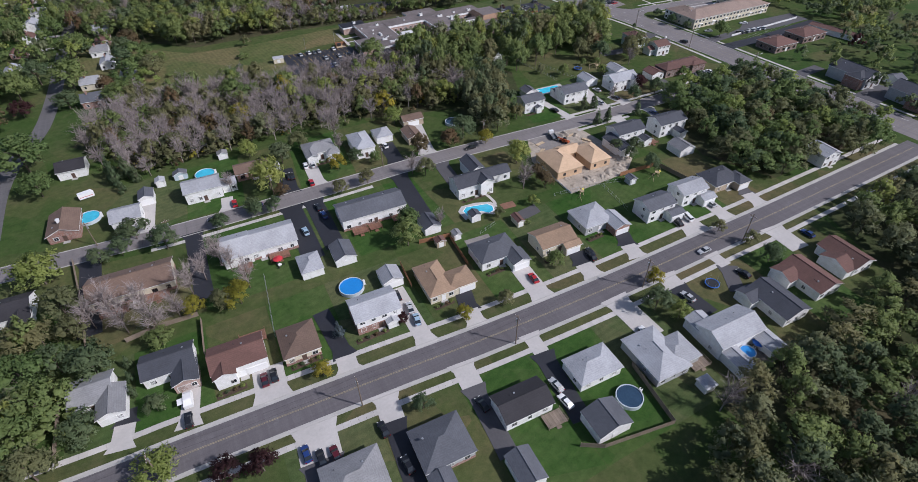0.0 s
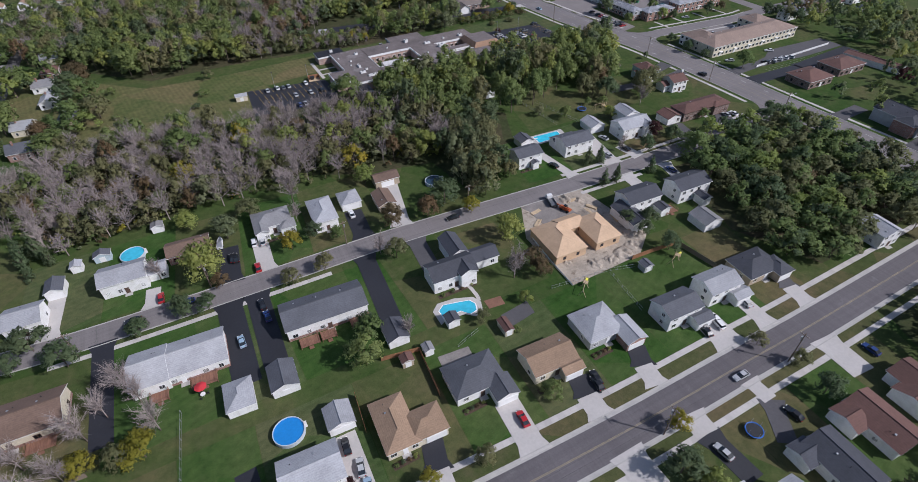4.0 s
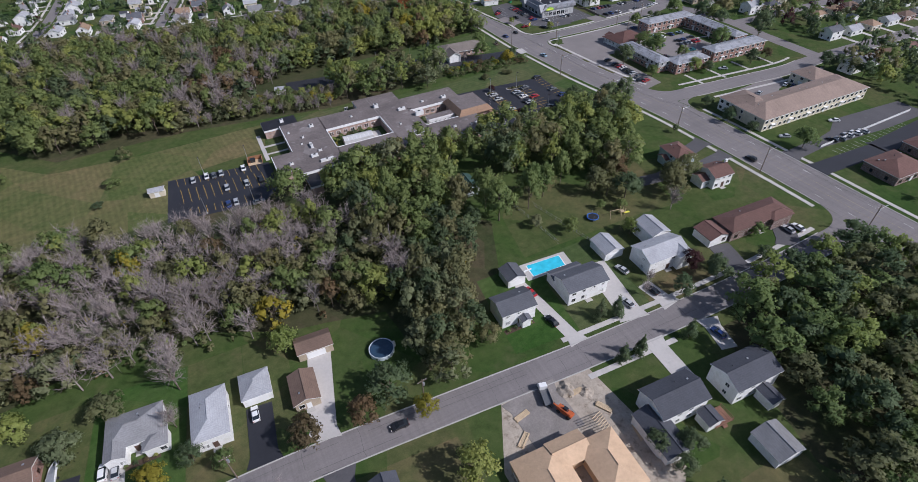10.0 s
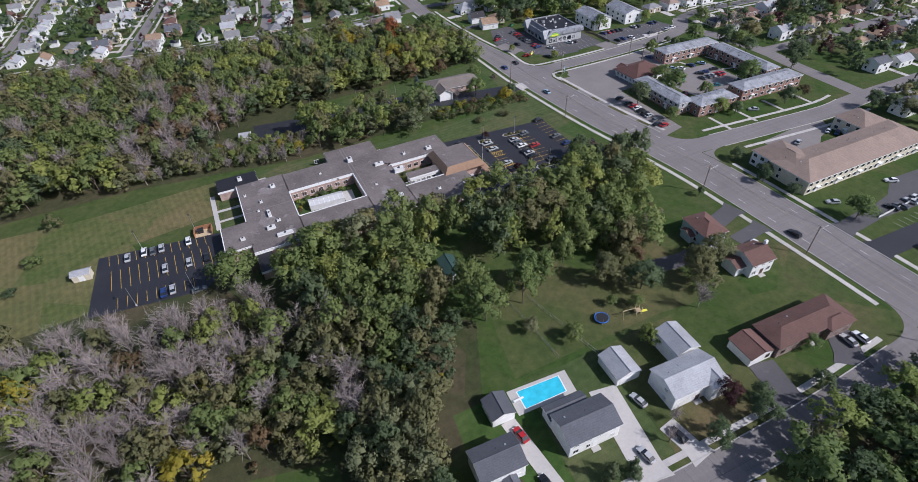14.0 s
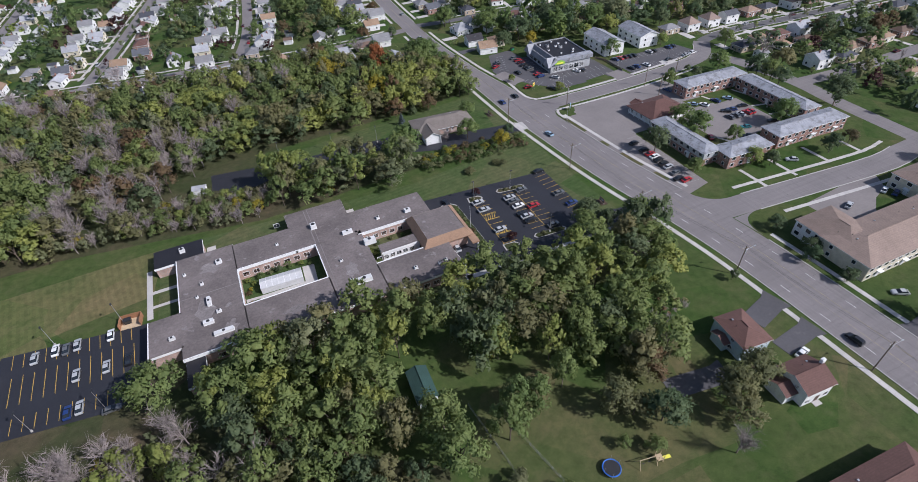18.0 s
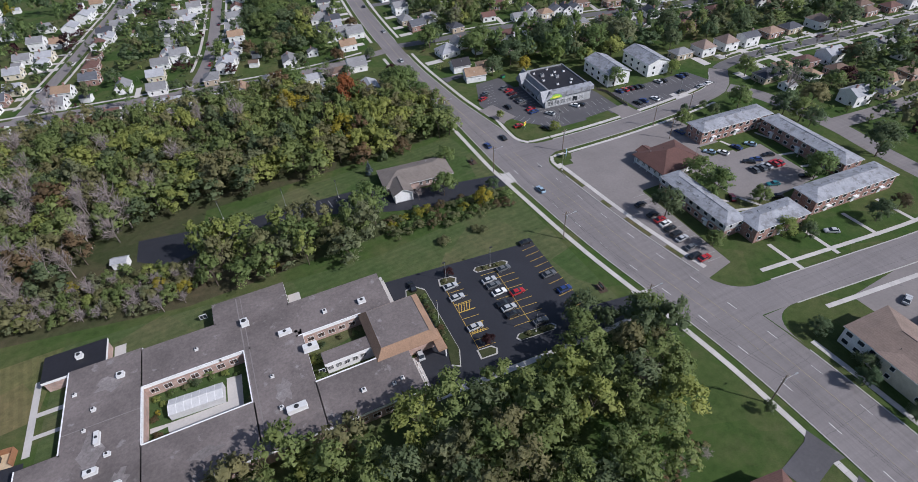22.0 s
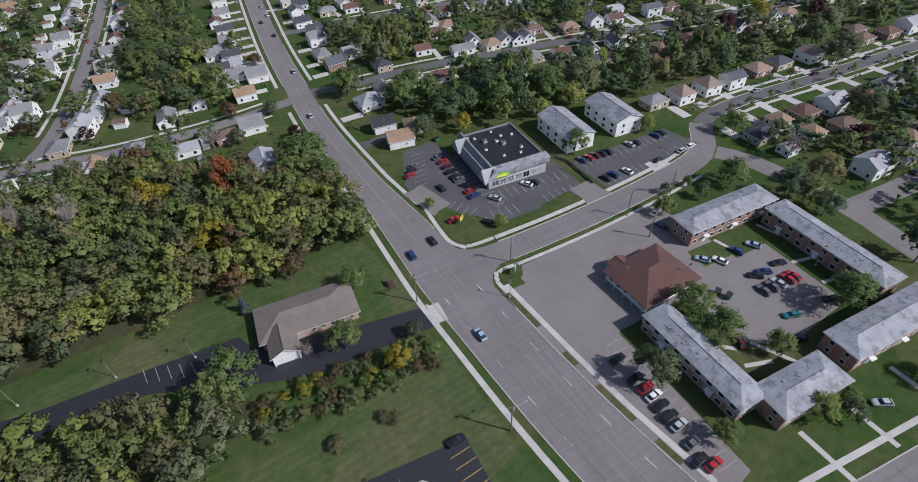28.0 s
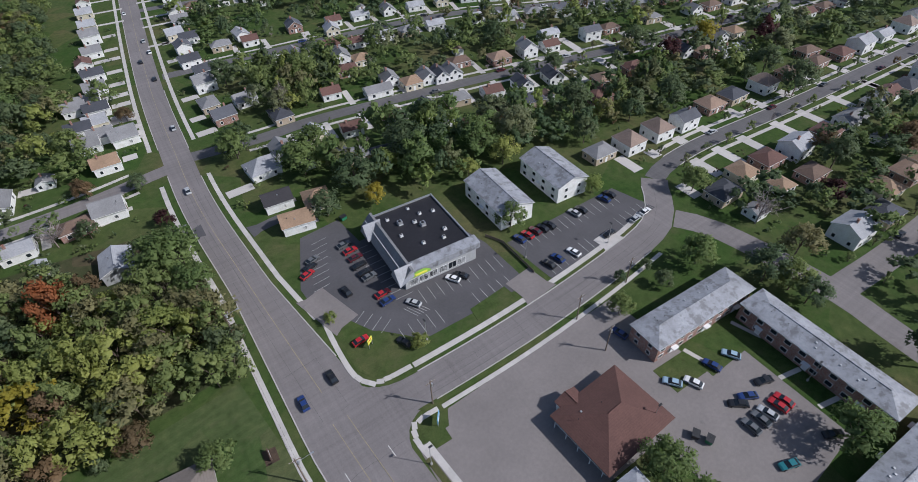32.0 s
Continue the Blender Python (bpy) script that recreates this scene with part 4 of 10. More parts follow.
def block(parent, cx, cy, w, d, h, roof="gable", ridge="x", pitch=0.42, over=0.4, rmat="r_grey", wmat="w_white", fascia="trim", base=0.0):
    """Walls and roof of one block; w and d are the roof's outline, ridge its direction."""
    flip = ridge == "y"
    L, S = (d, w) if flip else (w, d)          # along and across the ridge
    hl, hs = L / 2 - over, S / 2 - over
    rise = S / 2 * pitch
    ez = h - over * pitch * 0.0

    def P(a, b, z):
        return (cx + (-b if flip else a), cy + (a if flip else b), z)
    bm = bmesh.new()
    lo = [bm.verts.new(P(a, b, base - 0.1 if base == 0 else base)) for a, b in ((-hl, -hs), (hl, -hs), (hl, hs), (-hl, hs))]
    up = [bm.verts.new(P(a, b, h + 0.02)) for a, b in ((-hl, -hs), (hl, -hs), (hl, hs), (-hl, hs))]
    for i in range(4):
        j = (i + 1) % 4
        bm.faces.new((lo[i], lo[j], up[j], up[i]))
    gable_h = h + hs * pitch
    if roof == "gable":
        for sgn, (i, j) in ((1, (1, 2)), (-1, (3, 0))):
            t = bm.verts.new(P(sgn * hl, 0, gable_h))
            bm.faces.new((up[i], up[j], t))
    bm.faces.new(up)
    wall = part("wall", bm, M[wmat], parent)
    # roof: top sheet, underside and edges 0.18 m thick
    bm = bmesh.new()
    el, es, th = L / 2, S / 2, 0.18
    ze = h - over * pitch + 0.05
    rl = el if roof == "gable" else max(0.0, el - es)
    if roof == "hip" and rl < 0.2:
        rl = 0.0
    zr = ze + es * pitch
    top = [P(-el, -es, ze), P(el, -es, ze), P(el, es, ze), P(-el, es, ze), P(-rl, 0, zr), P(rl, 0, zr)]
    va = [bm.verts.new((x, y, z + th)) for x, y, z in top]
    vb = [bm.verts.new((x, y, z)) for x, y, z in top]
    tops = [(0, 1, 5, 4), (2, 3, 4, 5)]
    if roof == "hip":
        tops = [(0, 1, 5, 4), (2, 3, 4, 5), (1, 2, 5), (3, 0, 4)] if rl else [(0, 1, 4), (1, 2, 4), (2, 3, 4), (3, 0, 4)]
    for f in tops:
        bm.faces.new([va[i] for i in f])
        bm.faces.new([vb[i] for i in f[::-1]]).material_index = 1
    rim = [(0, 1), (2, 3)] + ([(1, 2), (3, 0)] if roof == "hip" else [(1, 5), (5, 2), (3, 4), (4, 0)])
    for i, j in rim:
        bm.faces.new((vb[i], vb[j], va[j], va[i])).material_index = 1
    rf = part("roof", bm, [M[rmat], M[fascia]], parent)
    # ridge cap
    if rl > 0.5:
        a, b = Vector(P(-rl, 0, zr + th)), Vector(P(rl, 0, zr + th))
        part("ridge_cap", tube(bmesh.new(), a, b, 0.13, 0.13, 6), M[rmat], rf)
    return dict(hl=hl, hs=hs, flip=flip, zr=zr + th, ze=ze, P=P, wall=wall, roof=rf, L=L, S=S, cx=cx, cy=cy, h=h)


def front_windows(parent, cx, cy, w, d, h, over=0.4, front="s", floors=1, n=3, kind="white", sides=True, rows=None):
    """Rows of windows on the long sides and one on each gable end."""
    hx, hy = w / 2 - over, d / 2 - over
    for fl in range(floors):
        z = 0.95 + fl * 2.65
        if z + 1.2 > h + 0.1:
            continue
        for i in range(n):
            x = cx - hx + (i + 0.5) * 2 * hx / n
            if not (front == "s" and fl == 0 and i == n // 2):
                window(parent, x, cy - hy, z, 0, 1.3 if i % 2 == 0 else 1.0, 1.2, kind)
            if not (front == "n" and fl == 0 and i == n // 2):
                window(parent, x, cy + hy, z, 180, 1.1, 1.1, kind)
        if sides:
            window(parent, cx + hx, cy + hy * 0.3, z, 90, 1.0, 1.1, kind)
            window(parent, cx - hx, cy - hy * 0.3, z, 270, 1.0, 1.1, kind)


def roof_bits(info, parent, n=2, chimney=None, seed=0):
    """Vent pipes, box vents and a chimney standing on the roof."""
    rnd = random.Random(seed)
    slope = (info["zr"] - info["ze"] - 0.18) / (info["S"] / 2)
    for k in range(n):
        a = (rnd.random() - 0.5) * info["L"] * 0.7
        b = info["S"] * (0.12 + 0.16 * rnd.random())
        z = info["zr"] - slope * b
        x, y, _ = info["P"](a, b, 0)
        bm = bmesh.new()
        if k % 2 == 0:
            tube(bm, (x, y, z - 0.15), (x, y, z + 0.4), 0.07, 0.07, 8)
        else:
            box(bm, x - 0.2, x + 0.2, y - 0.2, y + 0.2, z - 0.12, z + 0.14)
        part("vent", bm, M["steel" if k % 2 else "black_metal"], parent)
    if chimney is not None:
        a, mat = chimney
        x, y, _ = info["P"](a, 0.5, 0)
        bm = boxes((x - 0.45, x + 0.45, y - 0.35, y + 0.35, info["ze"] - 0.5, info["zr"] + 0.9), (x - 0.52, x + 0.52, y - 0.42, y + 0.42, info["zr"] + 0.9, info["zr"] + 1.02), (x - 0.2, x + 0.2, y - 0.15, y + 0.15, info["zr"] + 1.02, info["zr"] + 1.2))
        part("chimney", bm, M[mat], parent)


HOUSE_COUNT = [0]


def house(x, y, w, d, h, roof="gable", ridge="x", rmat="r_grey", wmat="w_white", label="", wings=(), yaw=-3, front="s", n=3, pitch=0.42, garage=None, chimney=None, kind="white", fascia="trim", brick_base=False, name="house", category="house", group="", vents=2, windows=True):
    """A dwelling: main block, wings (dx, dy, w, d, h, roof, ridge), windows, doors and roof fittings."""
    HOUSE_COUNT[0] += 1
    e = thing(name, x, y, 0, yaw, label, category, group)
    info = block(e, 0, 0, w, d, h, roof, ridge, pitch, 0.4, rmat, wmat, fascia)
    floors = 2 if h > 4.4 else 1
    if windows:
        front_windows(e, 0, 0, w, d, h, 0.4, front, floors, n, kind)
        s = -1 if front == "s" else 1
        door(e, 0.2, s * (d / 2 - 0.4), 0.1, 0 if s < 0 else 180, mat="brown_trim" if HOUSE_COUNT[0] % 3 else "trim")
        hw = boxes((-0.8, 1.2, s * (d / 2 - 0.4) - (1.3 if s < 0 else 0), s * (d / 2 - 0.4) + (1.3 if s > 0 else 0), -0.1, 0.12))
        part("doorstep", hw, M["kerb"], e)
    if brick_base:
        b = 0.36
        bm = boxes((-w / 2 + b, w / 2 - b, -d / 2 + b, d / 2 - b, -0.1, 0.95 if floors == 1 else 2.5))
        part("brick_course", bm, M["brick"], e)
    roof_bits(info, e, vents, chimney, HOUSE_COUNT[0])
    for wg in wings:
        dx, dy, ww, wd, wh, wr, wx = wg[:7]
        wi = block(e, dx, dy, ww, wd, wh, wr, wx, pitch, 0.35, rmat, wg[7] if len(wg) > 7 else wmat, fascia)
        if windows and wd > 3.5:
            s = -1 if front == "s" else 1
            window(e, dx + ww / 4, dy + s * (wd / 2 - 0.35), 0.95, 0 if s < 0 else 180, 1.2, 1.2, kind)
    if garage:
        gx, gy, face, gw = garage
        door(e, gx, gy, 0.02, face, gw, 2.15, "garage_door", "trim", "white panelled garage door")
    return e


def shed(x, y, w, d, h, rmat, wmat, label, yaw=-3, ridge="y", roof="gable", name="shed", category="shed", gdoor=None, pitch=0.45):
    e = thing(name, x, y, 0, yaw, label, category)
    block(e, 0, 0, w, d, h, roof, ridge, pitch, 0.25, rmat, wmat)
    if gdoor:
        door(e, 0, -(d / 2 - 0.25), 0.02, 0, min(4.6, w - 1.4), 2.15, "garage_door", "trim", "white panelled garage door")
    else:
        door(e, 0, -(d / 2 - 0.25), 0.05, 0, min(1.4, w * 0.5), min(1.9, h - 0.15), "door", "trim")
    return e


GR = "detached garages"
# south of road 1
house(3.7, 53.6, 13, 10, 3, "hip", "x", "r_grey", "w_grey", "single-storey house with a grey hipped shingle roof", front="n", n=3, garage=(-4, 4.6, 180, 4.4))
house(22.7, 51.8, 12, 10.7, 3, "hip", "x", "r_slate", "w_grey", "single-storey house with a slate-grey hipped roof", [(-3.2, -8.4, 5.4, 6, 2.6, "gable", "y")], front="n", brick_base=True)
house(43.2, 51.6, 12.8, 8.2, 3.2, "gable", "x", "r_black", "w_white", "white-sided ranch house with a black shingle roof", front="n")
shed(35.4, 38.6, 6, 8, 2.6, "r_slate", "w_white", "white garage with a slate-grey gabled roof", name="garage", category="garage")
house(63.7, 51.6, 12.4, 8.4, 3, "hip", "x", "r_light", "w_white", "white single-storey house with a light grey hipped roof", front="n")
shed(57.2, 39.0, 9, 7.4, 2.9, "r_slate", "w_white", "large white garage with a grey gabled roof", name="garage", category="garage", ridge="y")
house(79.4, 46.6, 10.5, 14, 3, "hip", "y", "r_light", "w_grey", "light grey-roofed house with a front garage wing", [(4.8, -1.5, 9.5, 8.5, 3, "hip", "x")], front="n", garage=(2, 6.6, 180, 4.6))
house(100.5, 42.6, 15, 9.5, 4.6, "gable", "x", "r_light", "w_white", "large white house with a light grey roof of several gables", [(-4.6, -7.2, 5, 8, 3, "gable", "y"), (6.6, -6.6, 5.4, 7.5, 3, "gable", "y"), (-4.2, 5.6, 6.2, 5, 3.2, "gable", "y")], front="n", garage=(-4.2, 7.7, 180, 4.2))
house(121.0, 43.6, 9.6, 13.4, 3.2, "gable", "y", "r_dark", "w_white", "white house with a dark slate gabled roof", [(-5.0, 4.6, 5.4, 6, 2.8, "gable", "x")], front="n")
house(137.2, 45.2, 9.6, 13.6, 3.2, "gable", "y", "r_red", "w_white", "white house with a red-brown gabled roof", [(-5.6, 3.5, 5, 7, 3, "gable", "x")], front="n")
house(154.6, 45.8, 9.2, 12.6, 3.2, "gable", "y", "r_red", "w_white", "cream house with a faded red-brown gabled roof", [(-5.4, -1.5, 5, 9, 3, "gable", "x")], front="n")
shed(84.2, 34.8, 3.6, 3.6, 2.1, "r_light", "w_white", "small white garden shed with a pale roof", roof="hip")
# north of road 1
house(-43.2, 103.2, 9.5, 9, 3, "gable", "x", "r_grey", "w_white", "grey-roofed white ranch house with a front garage", [(4.2, -5.2, 6.4, 9, 2.9, "gable", "y")], garage=(4.2, -9.3, 0, 4.4))
house(-26.4, 103.2, 12.5, 8.6, 3.2, "gable", "x", "r_dark", "w_white", "white and brick house with a dark shingle roof", [(3.4, -5.4, 6.2, 7, 3, "gable", "y", "brick_pink")], garage=(3.4, -8.5, 0, 4.2))
house(-11.0, 96.2, 13.4, 9.2, 4.2, "gable", "x", "r_red", "w_white", "white split-level house with a red-brown roof", [(-3.6, -4.2, 5.6, 4, 4.2, "gable", "y")], garage=(3.6, -4.25, 0, 4.6))
house(3.5, 94.2, 9.6, 10.6, 3, "hip", "y", "r_brown", "w_cream", "small brick house with a brown hipped roof", brick_base=True)
house(24.2, 94.0, 12.8, 9.4, 5, "gable", "x", "r_light", "w_white", "two-storey white house with a light grey roof", [(3.2, -5.0, 3.6, 2.4, 2.4, "gable", "y")], n=4, brick_base=True)
shed(33.2, 104.6, 6.4, 6.4, 2.6, "r_light", "w_white", "white detached garage with a light grey roof", name="garage", category="garage", gdoor=True)
house(43.4, 96.6, 8.2, 13.6, 3, "hip", "y", "r_tan", "w_cream", "single-storey house with a tan hipped roof", [(6.2, -2.8, 9, 7.6, 3, "hip", "x")], garage=(7.6, -6.3, 0, 4.6))
house(65.0, 99.0, 13.4, 10, 3.2, "hip", "x", "r_slate", "w_white", "white house with a slate-grey hipped roof and front garage", [(4.6, -6.0, 6.2, 6.4, 3, "gable", "y")], garage=(4.6, -8.9, 0, 4.6))
house(83.7, 94.8, 12.8, 9.2, 3.4, "gable", "x", "r_tan", "w_cream", "cream house with a tan gabled shingle roof", [(3.4, -5.2, 6, 3.8, 3, "gable", "x")], garage=(3.4, -6.8, 0, 4.6))
house(101.0, 97.2, 11.6, 10.6, 3.2, "hip", "x", "r_light", "w_grey", "house with a pale grey hipped roof and brick garage front", [(5.6, -5.4, 6.4, 8.6, 3, "gable", "y", "brick")], garage=(5.6, -9.4, 0, 4.6))
house(122.4, 90.8, 11.6, 8.2, 5, "gable", "x", "r_slate", "w_white", "two-storey white house with a blue-grey roof", [(4.2, -5.0, 6, 4.4, 2.8, "gable", "x")], garage=(4.2, -6.9, 0, 4.6))
house(138.4, 91.6, 11.4, 8.2, 5, "gable", "x", "r_light", "w_white", "two-storey white house with a light grey roof", [(4.0, -5.0, 6, 4.4, 2.8, "gable", "x")], garage=(4.0, -6.9, 0, 4.6))
house(155.4, 92.4, 13, 9.6, 3, "hip", "x", "r_dark", "w_tan", "low house with a dark grey hipped roof", [(5, -3.6, 6, 7.5, 3, "hip", "y")], garage=(5, -7.0, 0, 4.6))
house(200.3, 83.4, 8.6, 9, 5, "gable", "y", "r_light", "w_white", "white two-storey house among trees", yaw=-6)
# south of road 2
house(-32.5, 138.5, 22.6, 11.4, 3.4, "gable", "x", "r_brown", "w_cream", "long brick duplex with a brown shingle roof", n=6, brick_base=True, kind="brown", vents=5)
house(3.3, 138.6, 22.6, 11.6, 3.4, "gable", "x", "r_pale", "w_white", "long brick duplex with a pale grey roof and wooden decks", [(-6.8, 0, 9.0, 12.2, 3.45, "gable", "x"), ], n=6, brick_base=True, vents=6)
house(40.0, 137.2, 22.4, 10.8, 4.2, "gable", "x", "r_slate", "w_white", "long brick duplex with a slate-grey roof and wooden decks", n=6, brick_base=True, vents=6)
shed(14.4, 121.2, 6.8, 8.6, 2.6, "r_light", "w_white", "white garage with a pale hipped roof", roof="hip", ridge="y", name="garage", category="garage")
shed(24.7, 121.4, 6.8, 8.4, 2.6, "r_slate", "w_white", "white garage with a slate-grey gabled roof", name="garage", category="garage")
shed(53.9, 121.0, 6.0, 7.4, 2.6, "r_dark", "w_white", "dark-roofed white garage at the end of a drive", name="garage", category="garage")
house(76.6, 133.0, 14.2, 8.6, 4.6, "gable", "x", "r_dark", "w_white", "white house of several gables with a near-black roof", [(3.6, -2.8, 5.6, 5.6, 5.2, "gable", "y"), (11.4, 2.6, 9.4, 6.4, 3.2, "gable", "x"), (5.0, 9.0, 6.2, 10, 4.2, "gable", "y")], n=4, pitch=0.55)
shed(69.0, 117.6, 3.8, 3.6, 2.4, "r_dark", "w_white", "small white pool house with a dark roof", name="pool_house")
shed(80.3, 108.8, 2.9, 5.0, 2.1, "r_red", "w_cream", "garden shed with a red-brown gabled roof")
shed(59.2, 112.2, 2.8, 3.0, 2.1, "r_grey", "w_white", "small white garden shed with a grey roof")
shed(53.1, 111.7, 3.4, 2.9, 2.1, "r_red", "w_tan", "tan garden shed with a brown roof")
shed(128.7, 108.1, 3.4, 3.4, 2.2, "r_slate", "w_grey", "grey garden shed beside a plank fence")
house(147.8, 132.6, 13.6, 8.8, 5.5, "gable", "x", "r_dark", "w_white", "white two-storey house with a dark slate roof", [(-7.4, -5.2, 7, 12, 3.4, "gable", "y"), (5.0, -6.6, 4.4, 4.4, 2.8, "gable", "y")], front="n", n=4)
house(167.7, 130.0, 14, 8.8, 5.5, "gable", "x", "r_dark", "w_white", "white two-storey house with a dark roof and a rear porch", [(1.4, -6.6, 4.0, 5.0, 3.0, "gable", "y")], front="n", n=4)
shed(160.6, 114.8, 7.6, 7.8, 2.7, "r_grey", "w_white", "white garage with a weathered grey roof", name="garage", category="garage")
# north of road 2
house(130.8, 174.4, 10.8, 8.0, 5, "gable", "x", "r_slate", "w_white", "white two-storey house with a slate-grey roof and front porch", [(1.2, -4.8, 3.2, 2.6, 2.6, "gable", "y")])
shed(137.7, 186.0, 6.1, 6.4, 2.6, "r_slate", "w_white", "white garage with a slate-grey roof beside the pool", name="garage", category="garage", gdoor=True)
house(152.4, 173.0, 13.4, 8.6, 5, "gable", "x", "r_slate", "w_white", "white two-storey house with a dark grey roof", [(-1.5, 5.6, 10.5, 4.2, 3.2, "gable", "x")], n=4)
shed(169.8, 182.6, 7, 8.3, 2.7, "r_light", "w_white", "white garage with a pale grey gabled roof", name="garage", category="garage", gdoor=True)
house(180.4, 171.8, 14.6, 9.2, 5, "gable", "x", "r_light", "w_white", "white two-storey house with a pale grey roof", [(5.0, -2.2, 5.6, 8, 5, "gable", "y"), (4.8, 9.2, 7, 9, 5, "gable", "y")], n=4)
house(218.6, 170.6, 25.6, 8.8, 4, "hip", "x", "r_red", "brick_dark", "long brown brick house with a red-brown hipped roof", [(-16.6, 0.2, 8, 7.6, 3, "gable", "y", "w_white"), (7.6, -2.8, 9, 5.6, 4, "hip", "x")], n=6, kind="brown", fascia="brown_trim", pitch=0.36)
house(225.2, 210.2, 8.8, 11, 5, "hip", "y", "r_red", "w_blue", "pale blue two-storey house with a red-brown roof", [(-4.6, 1, 3, 5, 2.6, "gable", "x")], yaw=-6)
house(227.4, 194.0, 8.8, 9, 4.8, "gable", "x", "r_red", "w_white", "white house with a red-brown roof and white chimney", [(-5.6, 0.6, 4, 6, 3, "gable", "x")], chimney=(4.2, "trim"), yaw=-4)
shed(147.9, 233.2, 5.4, 9.6, 2.8, "r_green", "w_white", "white barn with a dark green roof among trees", name="barn", category="barn")
house(-7.4, 177.8, 12.8, 9.2, 4.6, "gable", "x", "r_light", "w_white", "white two-storey house with a light grey roof", [(8.6, 0.4, 5.5, 6, 2.8, "gable", "x")], n=4)
house(10.8, 183.2, 13, 8, 3, "gable", "x", "r_brown", "brick", "low brick house with a brown roof behind a large tree", kind="brown")
house(36.6, 183.9, 12.2, 9.4, 3.4, "hip", "x", "r_grey", "w_white", "white house with a grey hipped roof and wings", [(-3.8, -4.8, 4.6, 5, 3.4, "gable", "y"), (4.2, -4.8, 5.4, 5, 3.0, "hip", "x")])
house(52.4, 178.8, 8.2, 13.8, 4.2, "hip", "y", "r_light", "w_white", "white house with a pale grey hipped roof", n=2)
shed(63.0, 183.0, 7.2, 8.0, 2.7, "r_light", "w_white", "white garage with a pale hipped roof", roof="hip", ridge="y", name="garage", category="garage", gdoor=True)
house(73.4, 176.4, 6.6, 9.4, 2.9, "gable", "y", "r_brown", "w_tan", "small tan house with a brown gabled roof", n=2)
shed(79.0, 188.8, 9.4, 6.0, 2.8, "r_brown", "w_tan", "tan garage with a brown gabled roof", ridge="x", name="garage", category="garage", gdoor=True)
house(-32.0, 173.4, 9.6, 9, 4, "gable", "x", "r_light", "w_white", "white house with a pale grey roof", n=2)
shed(-25.6, 184.0, 5.2, 6.4, 2.8, "r_slate", "w_white", "white garage with a grey gabled roof", name="garage", category="garage", gdoor=True)
house(-50.4, 179.4, 9.6, 13.5, 3, "gable", "y", "r_brown", "brick", "brick ranch house with a brown gabled roof", chimney=(-2, "trim"), n=2)
house(-62.5, 143.4, 11, 10, 3, "gable", "x", "r_black", "w_white", "white house with a black roof under trees", [(3, -6, 5.4, 6, 3, "gable", "y")])
house(-48.6, 218.0, 10, 9.6, 3.4, "gable", "x", "r_black", "w_white", "white house with a black shingle roof beside woods", n=2)
shed(-13.5, 193.5, 5, 3.2, 2.2, "r_slate", "w_blue", "pale green garden shed at the wood's edge")
shed(2.8, 200.5, 4, 3.2, 2.2, "r_grey", "w_white", "white garden shed at the wood's edge")
shed(-20.5, 192.0, 3.4, 3.4, 2.3, "r_light", "w_white", "small white playhouse shed")

# building under way: bare plywood on a U plan
site = thing("unfinished_house", 119, 129.5, 0, -3, "unfinished house of bare plywood sheathing on a dirt plot", "house")
for cx, cy, w, d, rf, rg in ((-6.4, -0.4, 11.4, 15.4, "hip", "y"), (7.2, -1.6, 9.6, 13.2, "hip", "y"), (0.6, 4.4, 8.6, 6.6, "gable", "x")):
    inf = block(site, cx, cy, w, d, 3.2, rf, rg, 0.46, 0.35, "ply", "ply", "lumber")
    for s in (-1, 1):
        # no hole is cut: a black panel stands for the shade inside
        part("opening", boxes((cx + s * 2.4 - 0.55, cx + s * 2.4 + 0.55, cy - d / 2 + 0.33, cy - d / 2 + 0.4, 1.0, 2.2)), M["black_metal"], site, "black panel painted as the shaded inside of an unglazed window")

# rafters waiting for sheathing, and heaps of dug earth
for k in range(9):
    part("rafter", tube(bmesh.new(), (9.2 + k * 0.1, 8.2 - k * 0.62, 3.3), (13.4, 10.4 - k * 0.62, 0.2), 0.09, 0.09, 4), M["lumber"], site)


def heap(x, y, r, h, seed, label, mat="dirt"):
    """A mound of loose earth: a rough dome on a round grid."""
    bm = bmesh.new()
    rows = []
    for i in range(9):
        q = i / 8
        ring = []
        for k in range(20):
            a = k * math.pi / 10
            n = noise.noise(Vector((math.cos(a) * q * 2.2 + seed, math.sin(a) * q * 2.2, seed * 0.7)))
            ring.append(bm.verts.new((math.cos(a) * r * q * (1 + 0.25 * n), math.sin(a) * r * q * (1 + 0.25 * n), max(-0.05, h * (1 - q * q) * (0.75 + 0.9 * n) - 0.02))))
        rows.append(ring)
    for p, q in zip(rows[1:], rows[2:]):
        for k in range(20):
            bm.faces.new((p[k], q[k], q[(k + 1) % 20], p[(k + 1) % 20]))
    bm.faces.new(rows[1])
    bmesh.ops.delete(bm, geom=rows[0], context="VERTS")
    e = tagged(part("earth_heap", bm, M[mat]), label, "earth heap")
    e.location = (x, y, 0.02)
    return e


